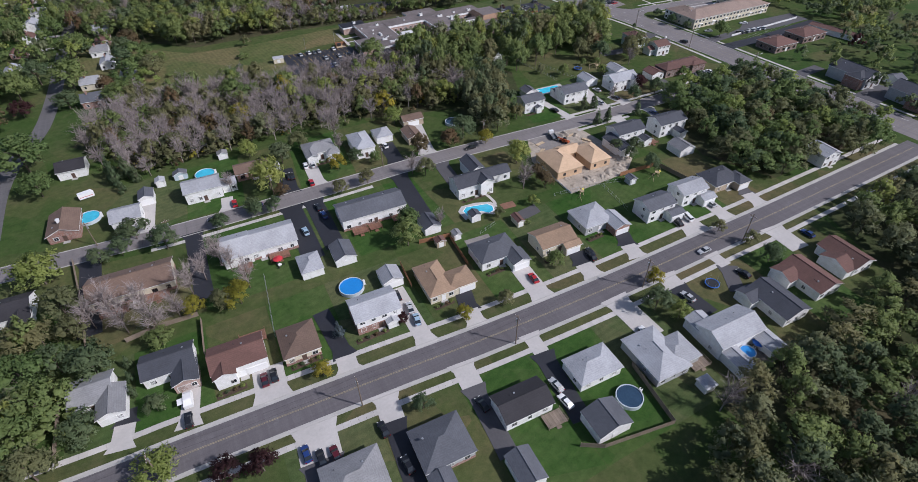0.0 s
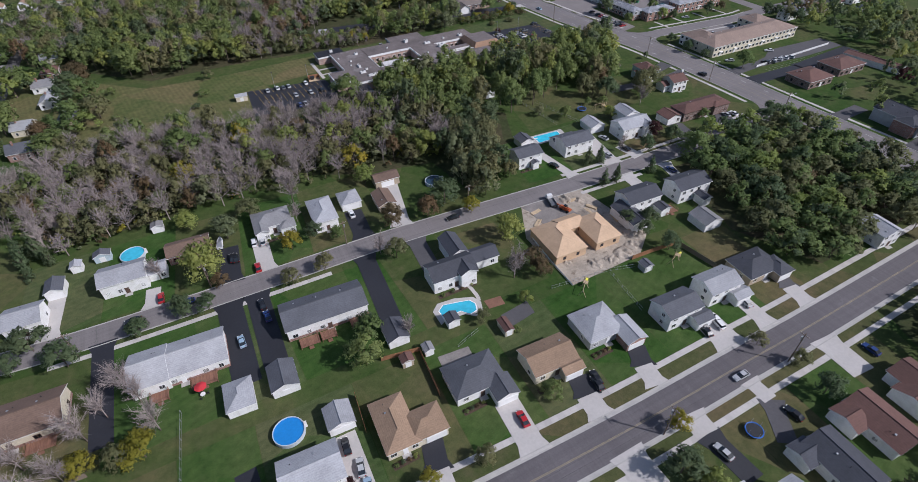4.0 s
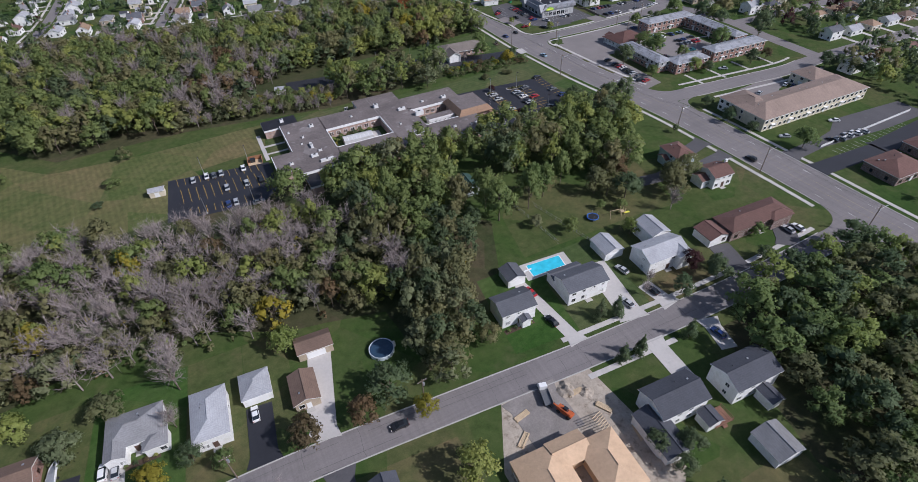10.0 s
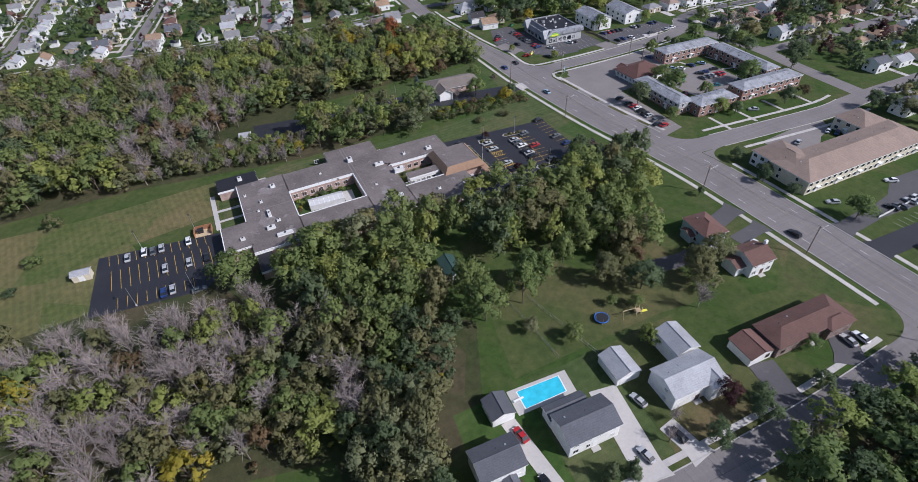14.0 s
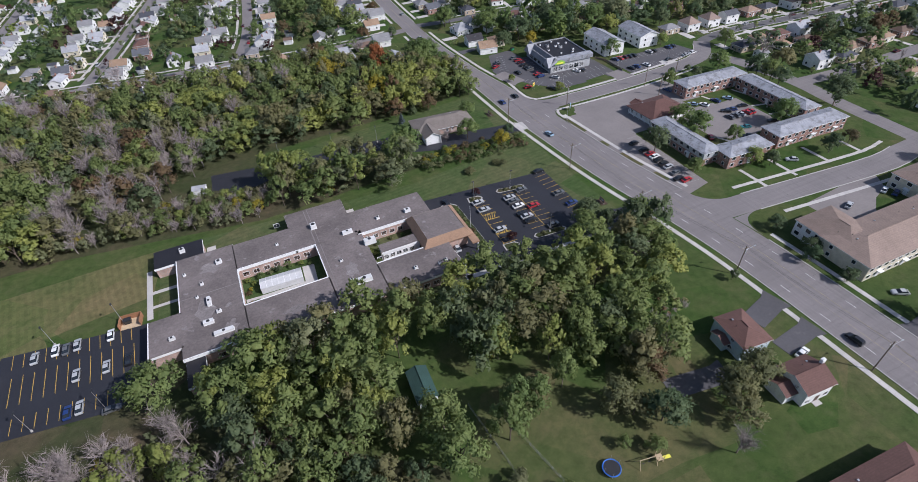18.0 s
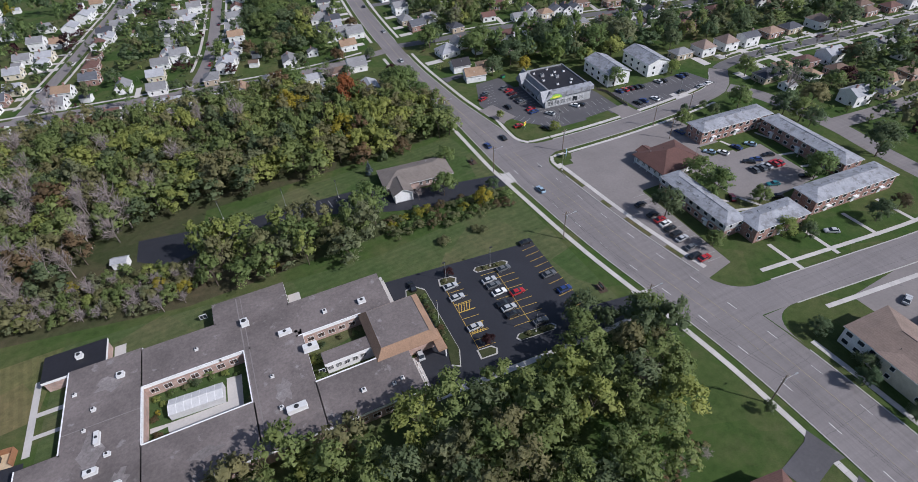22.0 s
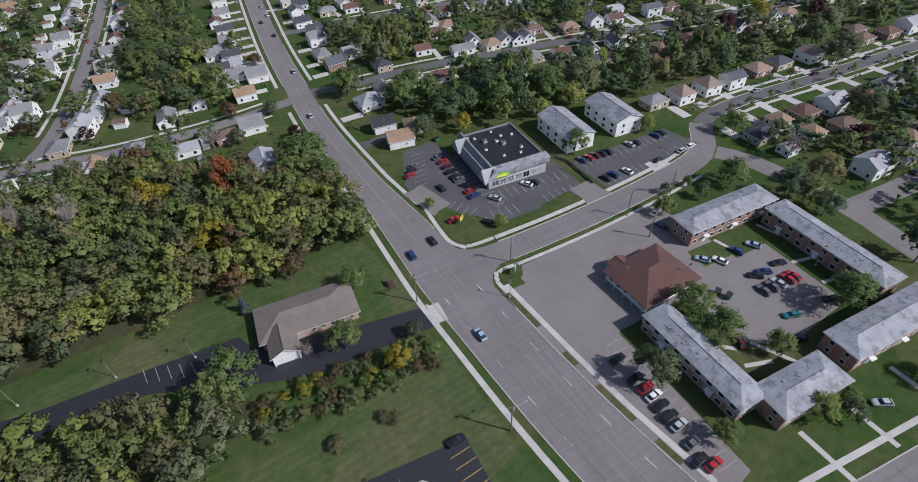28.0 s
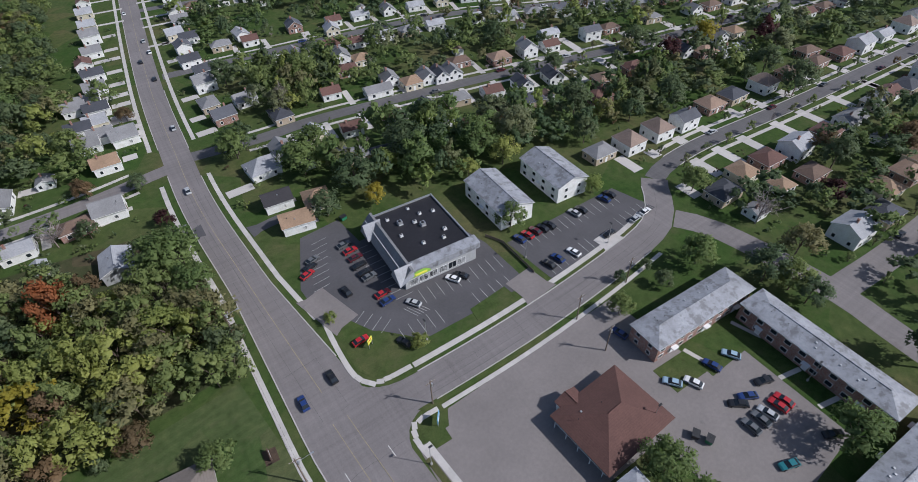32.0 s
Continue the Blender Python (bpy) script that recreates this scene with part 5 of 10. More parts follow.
for k, (x, y, r, h) in enumerate(((128, 116.5, 3.0, 1.2), (133, 118.0, 2.6, 0.9), (123, 116.0, 2.2, 0.7), (117.5, 117.2, 2.6, 0.8), (136.5, 123, 2.2, 1.0), (129.5, 147.6, 2.4, 1.1), (133.5, 145.2, 1.9, 0.8), (110.4, 121.5, 1.6, 0.6))):
    heap(x, y, r, h, k * 3.1 + 1, "heap of pale dug earth on the building plot")

# ---- large buildings ----
def flat_block(e, x0, x1, y0, y1, h, wmat, rmat, edge="trim", lip=0.35):
    part("wall", boxes((x0, x1, y0, y1, -0.1, h - 0.25)), M[wmat], e)
    part("roof", boxes((x0 - 0.25, x1 + 0.25, y0 - 0.25, y1 + 0.25, h - 0.246, h)), M[rmat], e)
    a, b, c, d, t = x0 - 0.27, x1 + 0.27, y0 - 0.27, y1 + 0.27, 0.16
    part("fascia", boxes((a, b, c, c + t, h - 0.85, h - 0.05), (a, b, d - t, d, h - 0.85, h - 0.05), (a, a + t, c + t, d - t, h - 0.85, h - 0.05), (b - t, b, c + t, d - t, h - 0.85, h - 0.05)), M[edge], e)


def unit(e, x, y, z, w, d, h, mat="machine"):
    """A roof-top machine: curb, casing with a louvred end, and a fan cap."""
    bm = boxes((x - w / 2, x + w / 2, y - d / 2, y + d / 2, z + 0.15, z + h), (x - w / 2 - 0.1, x + w / 2 + 0.1, y - d / 2 - 0.1, y + d / 2 + 0.1, z - 0.05, z + 0.15))
    ob = part("roof_unit", bm, M[mat], e)
    part("fan", tube(bmesh.new(), (x, y, z + h), (x, y, z + h + 0.15), min(w, d) * 0.36, min(w, d) * 0.3, 12), M["black_metal"], ob)
    return ob


school = thing("school", 0, 0, 0, 0, "low flat-roofed brick school with two planted courtyards", "school")
SB = "brick_pink"
for b in ((96.6, 113, 266, 307), (88.4, 96.55, 270.6, 283.4), (113.05, 131, 294.4, 306.4), (131.05, 150, 294.4, 314), (137, 151.2, 264.2, 294.35), (150.05, 175.2, 292.8, 305), (113.05, 136.95, 264.4, 278), (151.25, 174, 264, 276.8)):
    flat_block(school, *b[:4], 4.5, SB, "tar")
# covering strips where the wings meet, and white metal coping along the open edges
for strip in ((112.7, 113.4, 266.2, 277.8, 4.504, 4.53), (112.7, 113.4, 294.6, 306.3, 4.504, 4.53), (130.7, 131.4, 294.6, 306.3, 4.504, 4.53), (136.6, 137.4, 264.6, 277.8, 4.504, 4.53), (150.9, 151.6, 264.4, 276.6, 4.504, 4.53), (149.7, 150.5, 293.0, 304.8, 4.504, 4.53), (137.2, 151.0, 294.0, 294.8, 4.504, 4.53), (96.2, 96.9, 270.8, 283.2, 4.504, 4.53)):
    part("joint_strip", boxes(strip), M["tar"], school)
for x0, x1, y0, y1 in ((96.35, 96.6, 283.6, 307), (113.2, 137, 294.15, 294.4), (150.4, 167, 292.55, 292.8), (113.0, 113.25, 278.2, 294.2), (136.75, 137.0, 278.2, 294.2), (113.2, 137, 277.95, 278.25), (151.3, 167, 276.75, 277.05), (96.4, 113.2, 265.75, 266.0), (88.15, 88.4, 270.4, 283.6)):
    part("coping", boxes((x0, x1, y0, y1, 4.3, 4.62)), M["trim"], school)
for x, y, rx, ry in ((103, 281, 3.2, 6.5), (106, 299, 4.0, 3.0), (109, 272, 2.2, 3.2), (126, 270, 5, 1.6), (144, 278, 2.4, 4.5)):
    bm = bmesh.new()
    bm.faces.new([bm.verts.new((x + math.cos(k * 0.449) * rx * (0.75 + 0.3 * math.sin(k * 2.7 + x)), y + math.sin(k * 0.449) * ry * (0.75 + 0.3 * math.cos(k * 1.9 + y)), 4.506)) for k in range(14)])
    part("roof_patch", bm, M["tar_worn"], school, "paler worn patch of roofing felt")
flat_block(school, 90.2, 104.2, 307.3, 315.4, 4.0, SB, "rubber")
flat_block(school, 154.6, 166.6, 281.2, 284.6, 4.3, "w_white", "tar")
flat_block(school, 97, 101.2, 257.4, 265.7, 3.6, SB, "rubber")
# entrance hall with a shingled skirt roof
part("wall", boxes((167.4, 181.4, 277, 291.4, -0.1, 4.4)), M[SB], school)
bm = bmesh.new()
for z, k in ((4.3, 0.0), (4.5, 0.0), (6.6, 2.0), (6.45, 2.15)):
    ring = [bm.verts.new(p) for p in ((166.2 + k, 275.6 + k, z), (182.8 - k, 275.6 + k, z), (182.8 - k, 292.6 - k, z), (166.2 + k, 292.6 - k, z))]
    if z == 4.3:
        bm.faces.new(ring[::-1])
    else:
        for i in range(4):
            bm.faces.new((prev[i], prev[(i + 1) % 4], ring[(i + 1) % 4], ring[i])).material_index = 1 if z == 6.45 else 0
    prev = ring
bm.faces.new(prev).material_index = 1
part("mansard_roof", bm, [M["r_mansard"], M["tar"]], school, "tan shingled skirt roof round a flat top")
canopy = part("entrance_canopy", boxes((181.0, 183.4, 272.5, 279.5, 3.3, 3.8)), M["r_mansard"], school, "tan shingled porch roof")
for y0 in (272.8, 279.0):
    part("canopy_post", boxes((182.9, 183.2, y0, y0 + 0.3, -0.1, 3.1)), M["trim"], canopy)
for x, y, w, d, h in ((104.3, 284, 1.0, 3.2, 1.0), (103.5, 276, 2.6, 1.3, 0.9), (108.5, 300.2, 1.6, 1.4, 0.9), (103, 292.5, 0.8, 0.8, 0.8), (138.4, 303, 1.8, 1.8, 1.5), (147.5, 295, 3.2, 1.2, 1.0), (152.5, 287, 3.6, 1.6, 1.7), (146, 271.6, 4.4, 1.6, 1.3), (168.5, 296.5, 2.0, 1.3, 1.0), (158.5, 297.5, 1.0, 1.0, 0.8), (161, 269.5, 1.0, 0.8, 0.7), (98.4, 311.8, 1.4, 1.4, 1.2), (94.2, 274.5, 1.3, 0.9, 0.8), (107, 270.8, 5.0, 1.2, 0.8), (98.5, 299, 0.7, 0.7, 0.6), (168, 268, 0.7, 0.7, 0.6), (170.2, 268.6, 0.7, 0.7, 0.6), (106.5, 279, 1.2, 0.8, 0.7), (142.2, 283, 0.7, 0.7, 0.6), (142.8, 273.4, 0.8, 0.8, 0.7), (126, 300, 0.7, 0.7, 0.6), (101.3, 287.5, 0.6, 0.6, 0.6)):
    unit(school, x, y, 4.5 if y < 307.2 or x > 110 else 4.0, w, d, h)
# seams and walkway pads on the roofs
for x0, x1, y0, y1 in ((113.0, 113.25, 266.4, 306.6), (137.0, 137.3, 264.6, 313.6), (138.2, 138.4, 264.6, 313.6), (96.7, 112.8, 288.2, 288.4), (151.2, 151.45, 264.4, 276.5)):
    part("roof_seam", boxes((x0, x1, y0, y1, 4.47, 4.53)), M["lot_old"], school)
# courtyard windows and outer windows
for i in range(7):
    window(school, 115 + i * 3.1, 294.4, 1.0, 0, 1.7, 1.5)
for i in range(6):
    window(school, 153.4 + i * 2.1, 281.2, 1.3, 0, 1.4, 1.4)
for i in range(5):
    window(school, 153 + i * 2.8, 292.8, 1.0, 0, 1.6, 1.4)
for i in range(7):
    window(school, 153 + i * 3.0, 264, 1.0, 0, 1.8, 1.4), window(school, 100 + i * 5.2, 266 if i < 3 else 264.4, 1.0, 0, 1.8, 1.4)
for i in range(5):
    window(school, 175.2, 266 + i * 2.2 if i < 4 else 300, 1.0, 90, 1.2, 1.4), window(school, 88.4, 272 + i * 2.3, 1.0, 270, 1.2, 1.2)
for i in range(10):
    window(school, 116 + i * 5.8, 306.4 if i < 2 else (314 if i < 6 else 305), 1.0, 180, 1.7, 1.4)
tent = thing("marquee", 124.2, 287.0, 0, -3, "long white gabled canvas marquee in the courtyard", "tent")
block(tent, 0, 0, 12.4, 4.6, 1.9, "gable", "x", 0.3, 0.05, "canvas", "canvas", "canvas")
for k in range(8):
    for sgn in (-1, 1):
        part("rib", tube(bmesh.new(), (-6.1 + k * 1.74, sgn * 2.32, 2.12), (-6.1 + k * 1.74, 0, 2.84), 0.05, 0.05, 4), M["vinyl"], tent)
slab("courtyard_paving", [(113.2, 283.6), (117, 283.8), (117.4, 280.6), (134, 281.6), (134.6, 291), (131, 291.4), (130.6, 284.4), (117.6, 284.6), (113.2, 285)], 0.05, M["concrete"], "structure", "pale concrete courtyard paving", "pavement")
slab("courtyard_paving", [(151.4, 277), (166, 277), (166, 280.8), (151.4, 280.8)], 0.05, M["mulch"], "structure", "brown mulch planting bed", "bed")
for nm, x0, x1, y0, y1 in (("walkway", 86.4, 88.0, 290, 312), ("walkway", 88, 96.4, 300.5, 301.8), ("walkway", 88, 96.4, 294.2, 295.3), ("walkway", 104.6, 130.6, 308.2, 309.8), ("walkway", 150.4, 177, 306.2, 307.7), ("walkway", 175.5, 177.2, 292, 306), ("walkway", 174.4, 176.2, 262, 276), ("walkway", 104.6, 107.4, 309.8, 315.5), ("walkway", 150.2, 153.6, 307.9, 313)):
    slab(nm, [(x0, y0), (x1, y0), (x1, y1), (x0, y1)], 0.07, M["concrete"], "structure", "pale concrete path round the school", "path")
slab("walkway", [(174, 263.8), (211, 262.4), (238.3, 262.4), (238.2, 261), (211, 261), (174, 262)], 0.07, M["concrete"], "structure", "pale concrete path beside the car park", "path")

# church
church = thing("church", 204.6, 350.6, 0, -5, "low brick church with a grey-brown shingled roof and a gabled entrance", "church")
ci = block(church, 0, 0, 26, 13, 3.2, "hip", "x", 0.36, 0.7, "r_church", "brick_pink")
block(church, -7.4, -7.6, 7.6, 9, 3.2, "gable", "y", 0.55, 0.5, "r_church", "w_white")
for i in range(5):
    window(church, 0.5 + i * 2.5, -5.8, 1.1, 0, 1.0, 1.2)
door(church, -7.4, -11.6, 0.05, 0, 1.8, 2.2)
for s in (-1, 1):
    part("porch_post", boxes((-7.4 + s * 3 - 0.12, -7.4 + s * 3 + 0.12, -12.0, -11.76, 0, 3.2)), M["trim"], church)
roof_bits(ci, church, 2, None, 5)


# apartments
def apartments(x, y, w, d, h, roof, ridge, rmat, wmat, label, yaw=-3, n=6, pitch=0.3, upper=None, vents=6, entries=2, kind="white", floors=2, name="apartment_block", awnings=True):
    e = thing(name, x, y, 0, yaw, label, "apartment building")
    inf = block(e, 0, 0, w, d, h, roof, ridge, pitch, 0.45, rmat, wmat)
    hx, hy = w / 2 - 0.45, d / 2 - 0.45
    if upper:
        part("upper_wall", boxes((-hx - 0.05, hx + 0.05, -hy - 0.05, hy + 0.05, 2.75, h - 0.15)), M[upper], e)
    for fl in range(floors):
        z = 0.9 + 2.65 * fl
        for i in range(n):
            u = (i + 0.5) / n * 2 - 1
            if ridge == "x":
                window(e, u * hx, -hy - 0.05, z, 0, 1.5, 1.2, kind, True), window(e, u * hx, hy + 0.05, z, 180, 1.5, 1.2, kind, True)
            else:
                window(e, hx + 0.05, u * hy, z, 90, 1.5, 1.2, kind, True), window(e, -hx - 0.05, u * hy, z, 270, 1.5, 1.2, kind, True)
        for s in (-0.45, 0.45):
            if ridge == "x":
                window(e, hx + 0.05, s * hy, z, 90, 1.0, 1.2, kind, True), window(e, -hx - 0.05, s * hy, z, 270, 1.0, 1.2, kind, True)
            else:
                window(e, s * hx, -hy - 0.05, z, 0, 1.0, 1.2, kind, True), window(e, s * hx, hy + 0.05, z, 180, 1.0, 1.2, kind, True)
    for k in range(entries):
        u = ((k + 0.5) / entries * 2 - 1)
        for s in (-1, 1):
            if ridge == "x":
                door(e, u * hx, s * (hy + 0.06), 0.05, 0 if s < 0 else 180, 1.1, 2.1)
                if awnings:
                    part("awning", boxes((u * hx - 0.9, u * hx + 0.9, s * hy - (1.1 if s < 0 else 0), s * hy + (1.1 if s > 0 else 0), 2.35, 2.6)), M["trim"], e)
            else:
                door(e, s * (hx + 0.06), u * hy, 0.05, 90 if s > 0 else 270, 1.1, 2.1)
                if awnings:
                    part("awning", boxes((s * hx - (1.1 if s < 0 else 0), s * hx + (1.1 if s > 0 else 0), u * hy - 0.9, u * hy + 0.9, 2.35, 2.6)), M["trim"], e)
    roof_bits(inf, e, vents, None, int(x))
    return e


COURT = "two-storey brick apartment block with a weathered pale grey roof"
apartments(280.6, 289.4, 8.6, 30, 5.2, "hip", "y", "coated", "brick", COURT, yaw=-1, n=9, upper="w_grey", vents=10, entries=2)
apartments(293.0, 272.6, 21, 9.2, 5.2, "hip", "x", "coated", "brick", COURT, yaw=-3, n=5, vents=6, entries=1)
apartments(327.0, 322.6, 34.5, 9.2, 5.4, "hip", "x", "coated", "brick", COURT, yaw=-3, n=10, vents=10, entries=3)
apartments(340.0, 298.0, 9.0, 37, 5.4, "hip", "y", "coated", "brick", COURT, yaw=-3, n=10, vents=10, entries=3)
apartments(326.8, 273.6, 36, 9.2, 5.4, "hip", "x", "coated", "brick", COURT, yaw=-3, n=10, vents=8, entries=3)
apartments(316.4, 387.2, 12.4, 21.5, 6, "gable", "y", "coated", "w_white", "white two-storey apartment house with a pale shingled roof", yaw=-4, n=4, pitch=0.36, entries=1, vents=4)
apartments(338.8, 386.4, 12.6, 21, 6, "gable", "y", "coated", "w_white", "white two-storey apartment house with a pale shingled roof", yaw=-4, n=4, pitch=0.36, entries=1, vents=4)
BA = "cream two-storey apartment block with a light brown hipped roof"
apartments(303.2, 216.6, 64, 16.5, 5.4, "hip", "x", "r_taupe", "w_cream", BA, yaw=-1.5, n=22, pitch=0.32, vents=8, entries=6)
apartments(279.4, 224.0, 15.5, 19, 5.44, "hip", "y", "r_taupe", "w_white", BA, yaw=-1.5, n=6, pitch=0.335, vents=3, entries=1)
apartments(328.0, 229.6, 15, 13, 5.2, "hip", "y", "r_taupe", "w_cream", BA, yaw=-1.5, n=3, pitch=0.34, vents=2, entries=1)
apartments(287.4, 166.6, 17, 13.5, 3.6, "hip", "x", "r_red", "brick_dark", "low dark brick office with a red-brown hipped roof", n=4, pitch=0.36, floors=1, entries=1, kind="brown", name="office_building", awnings=False)
apartments(313.6, 168.0, 19, 13, 3.6, "hip", "x", "r_red", "brick_dark", "low dark brick office with a red-brown hipped roof", n=5, pitch=0.36, floors=1, entries=1, kind="brown", name="office_building", awnings=False)
carport = thing("carport", 333, 163, 0, 6, "long open white carport with a brown roof", "carport")
block(carport, 0, 0, 7.4, 27, 2.6, "gable", "y", 0.25, 0.2, "r_red", "w_white")
for y0 in (120.6, 92.4):
    house(281.0, y0, 12.6, 19.6, 5.2, "gable", "y", "r_dark", "w_grey", "dark-roofed two-storey duplex of brick and grey boards beside the avenue", [(-2.2, -4.6, 13.4, 8.6, 5.2, "hip", "x", "brick")], yaw=-4, n=3, kind="brown", vents=4)
    shed(295.4, y0 - 11.6, 7.4, 6.2, 2.6, "r_slate", "w_white", "white garage with a slate-grey roof behind the duplex", yaw=86, name="garage", category="garage", gdoor=True)

# brown-roofed hall
hall = thing("clubhouse", 290.2, 314.6, 0, 2, "white hall with a broad red-brown hipped shingle roof and porch", "hall")
hi = block(hall, 0, 0, 20.4, 16.4, 3.6, "hip", "x", 0.42, 1.2, "r_hall", "w_white", "brown_trim")
block(hall, -4, 8.2, 6, 3.6, 3.0, "gable", "y", 0.4, 0.4, "r_hall", "w_white", "brown_trim")
for i in range(5):
    window(hall, -9.0, -5.6 + i * 2.8, 0.9, 270, 1.2, 1.5), window(hall, 9.0, -5.6 + i * 2.8, 0.9, 90, 1.0, 1.2)
    part("porch_post", boxes((-9.9, -9.74, -6.6 + i * 3.3, -6.44 + i * 3.3, 0, 3.3)), M["trim"], hall)
for i in range(5):
    window(hall, -7 + i * 3.5, -7.0, 0.9, 0, 1.2, 1.3)
roof_bits(hi, hall, 3, None, 9)

# shop
shop = thing("shop", 286.6, 386.2, 0, -4, "flat-roofed grey shop with a shingled front and a rounded green sign", "shop")
part("wall", boxes((-11.2, 11.2, -13.2, 13.2, -0.1, 5.6)), M["w_grey"], shop)
part("roof", boxes((-8.6, 11.0, -10.6, 13.0, 5.604, 5.7)), M["rubber"], shop, "black rubber roof membrane")
bm = bmesh.new()
for s, pts in enumerate((((-12.4, -14.2), (-12.4, 14.2)), )):
    prof = ((-12.6, 3.3), (-12.6, 3.7), (-9.4, 7.4), (-8.7, 7.4), (-8.7, 5.5))
    rows = [[bm.verts.new((x, y, z)) for x, z in prof] for y in (-14.0, 13.6)]
    for i in range(4):
        bm.faces.new((rows[0][i], rows[1][i], rows[1][i + 1], rows[0][i + 1]))
    for r in rows:
        bm.faces.new(r)
part("skirt_roof", bm, M["r_grey"], shop, "grey shingled skirt roof over the shop front")
bm = bmesh.new()
prof = ((-13.9, 4.6), (-13.9, 6.5), (-11.0, 6.9), (-10.6, 6.9), (-10.6, 5.5))
rows = [[bm.verts.new((x, y, z)) for y, z in prof] for x in (-8.6, 12.2)]
for i in range(4):
    bm.faces.new((rows[0][i], rows[1][i], rows[1][i + 1], rows[0][i + 1]))
for r in rows:
    bm.faces.new(r)
part("fascia_roof", bm, M["coated"], shop, "pale metal fascia along the shop side")
part("parapet", boxes((11.0, 11.4, -13.4, 13.4, 5.4, 6.2), (-8.6, 11.0, 13.0, 13.4, 5.4, 6.2)), M["steel"], shop)
for y, z in ((-12.0, 0), (9, 0)):
    bm = bmesh.new()
    a = [bm.verts.new(p) for p in ((-13.4, y - 3, 3.6), (-13.4, y + 3, 3.6), (-13.4, y, 7.8), (-7.8, y, 7.8), (-9.0, y - 3, 5.8), (-9.0, y + 3, 5.8))]
    bm.faces.new((a[0], a[1], a[2])), bm.faces.new((a[0], a[2], a[3], a[4])), bm.faces.new((a[1], a[5], a[3], a[2]))
    part("front_gable", bm, M["r_light"], shop, "pale gabled dormer of the shop front")
bm = bmesh.new()
arc = [bm.verts.new((-6.6 + 3.0 * math.cos(a), -14.05, 4.2 + 2.0 * math.sin(a))) for a in [math.pi * i / 12 for i in range(13)]]
bm.faces.new(arc)
sg = part("shop_sign", bm, M["sign_green"], shop, "rounded yellow-green shop sign")
part("sign_bar", boxes((-8.4, -4.8, -14.12, -14.06, 4.5, 5.2)), M["sign_yellow"], sg)
for i in range(6):
    window(shop, -8.6 + i * 3.0, -13.2, 0.7, 0, 2.4, 2.2)
for i in range(5):
    window(shop, -11.2, -10 + i * 4.4, 0.7, 270, 2.8, 2.2)
for x, y, w in ((-3, 6, 1.4), (2.5, 2, 1.4), (1, 4.4, 1.0), (4, 7, 0.8), (7, -3, 0.9), (-1, -5, 0.8), (5, -6, 0.8), (-5, 1, 0.8), (-5.5, 9.5, 0.8), (8, 6, 0.8), (2, 11, 0.7)):
    unit(shop, x, y, 5.7, w, w, 0.7 if w < 1.2 else 1.1, "machine" if w < 1.2 else "steel")

# ---- trees ----
def tri_mesh(name, verts, faces, mats, midx=None, normals=None):
    me = bpy.data.meshes.new(name)
    v, f = np.asarray(verts, dtype=np.float32), np.asarray(faces, dtype=np.int32)
    me.vertices.add(len(v)), me.loops.add(f.size), me.polygons.add(len(f))
    me.vertices.foreach_set("co", v.ravel())
    me.loops.foreach_set("vertex_index", f.ravel())
    me.polygons.foreach_set("loop_start", np.arange(0, f.size, 3, dtype=np.int32))
    if midx is not None:
        me.polygons.foreach_set("material_index", np.asarray(midx, dtype=np.int32))
    for m in mats:
        me.materials.append(m)
    me.update(calc_edges=True)
    if normals is not None:
        me.attributes.new("custom_normal", "FLOAT_VECTOR", "POINT").data.foreach_set("vector", np.asarray(normals, dtype=np.float32).ravel())
    return me


def unit_rows(a):
    return a / np.maximum(np.linalg.norm(a, axis=-1, keepdims=True), 1e-6)


ICO_V = unit_rows(np.array([(0, 1, 1.618), (0, -1, 1.618), (0, 1, -1.618), (0, -1, -1.618), (1, 1.618, 0), (-1, 1.618, 0), (1, -1.618, 0), (-1, -1.618, 0), (1.618, 0, 1), (-1.618, 0, 1), (1.618, 0, -1), (-1.618, 0, -1)]))
ICO_F = np.array([(i, j, k) for i, j, k in itertools.combinations(range(12), 3) if max(np.linalg.norm(ICO_V[i] - ICO_V[j]), np.linalg.norm(ICO_V[j] - ICO_V[k]), np.linalg.norm(ICO_V[i] - ICO_V[k])) < 1.1])
ICO_F = np.array([(i, j, k) if np.dot(np.cross(ICO_V[j] - ICO_V[i], ICO_V[k] - ICO_V[i]), ICO_V[i]) > 0 else (i, k, j) for i, j, k in ICO_F])


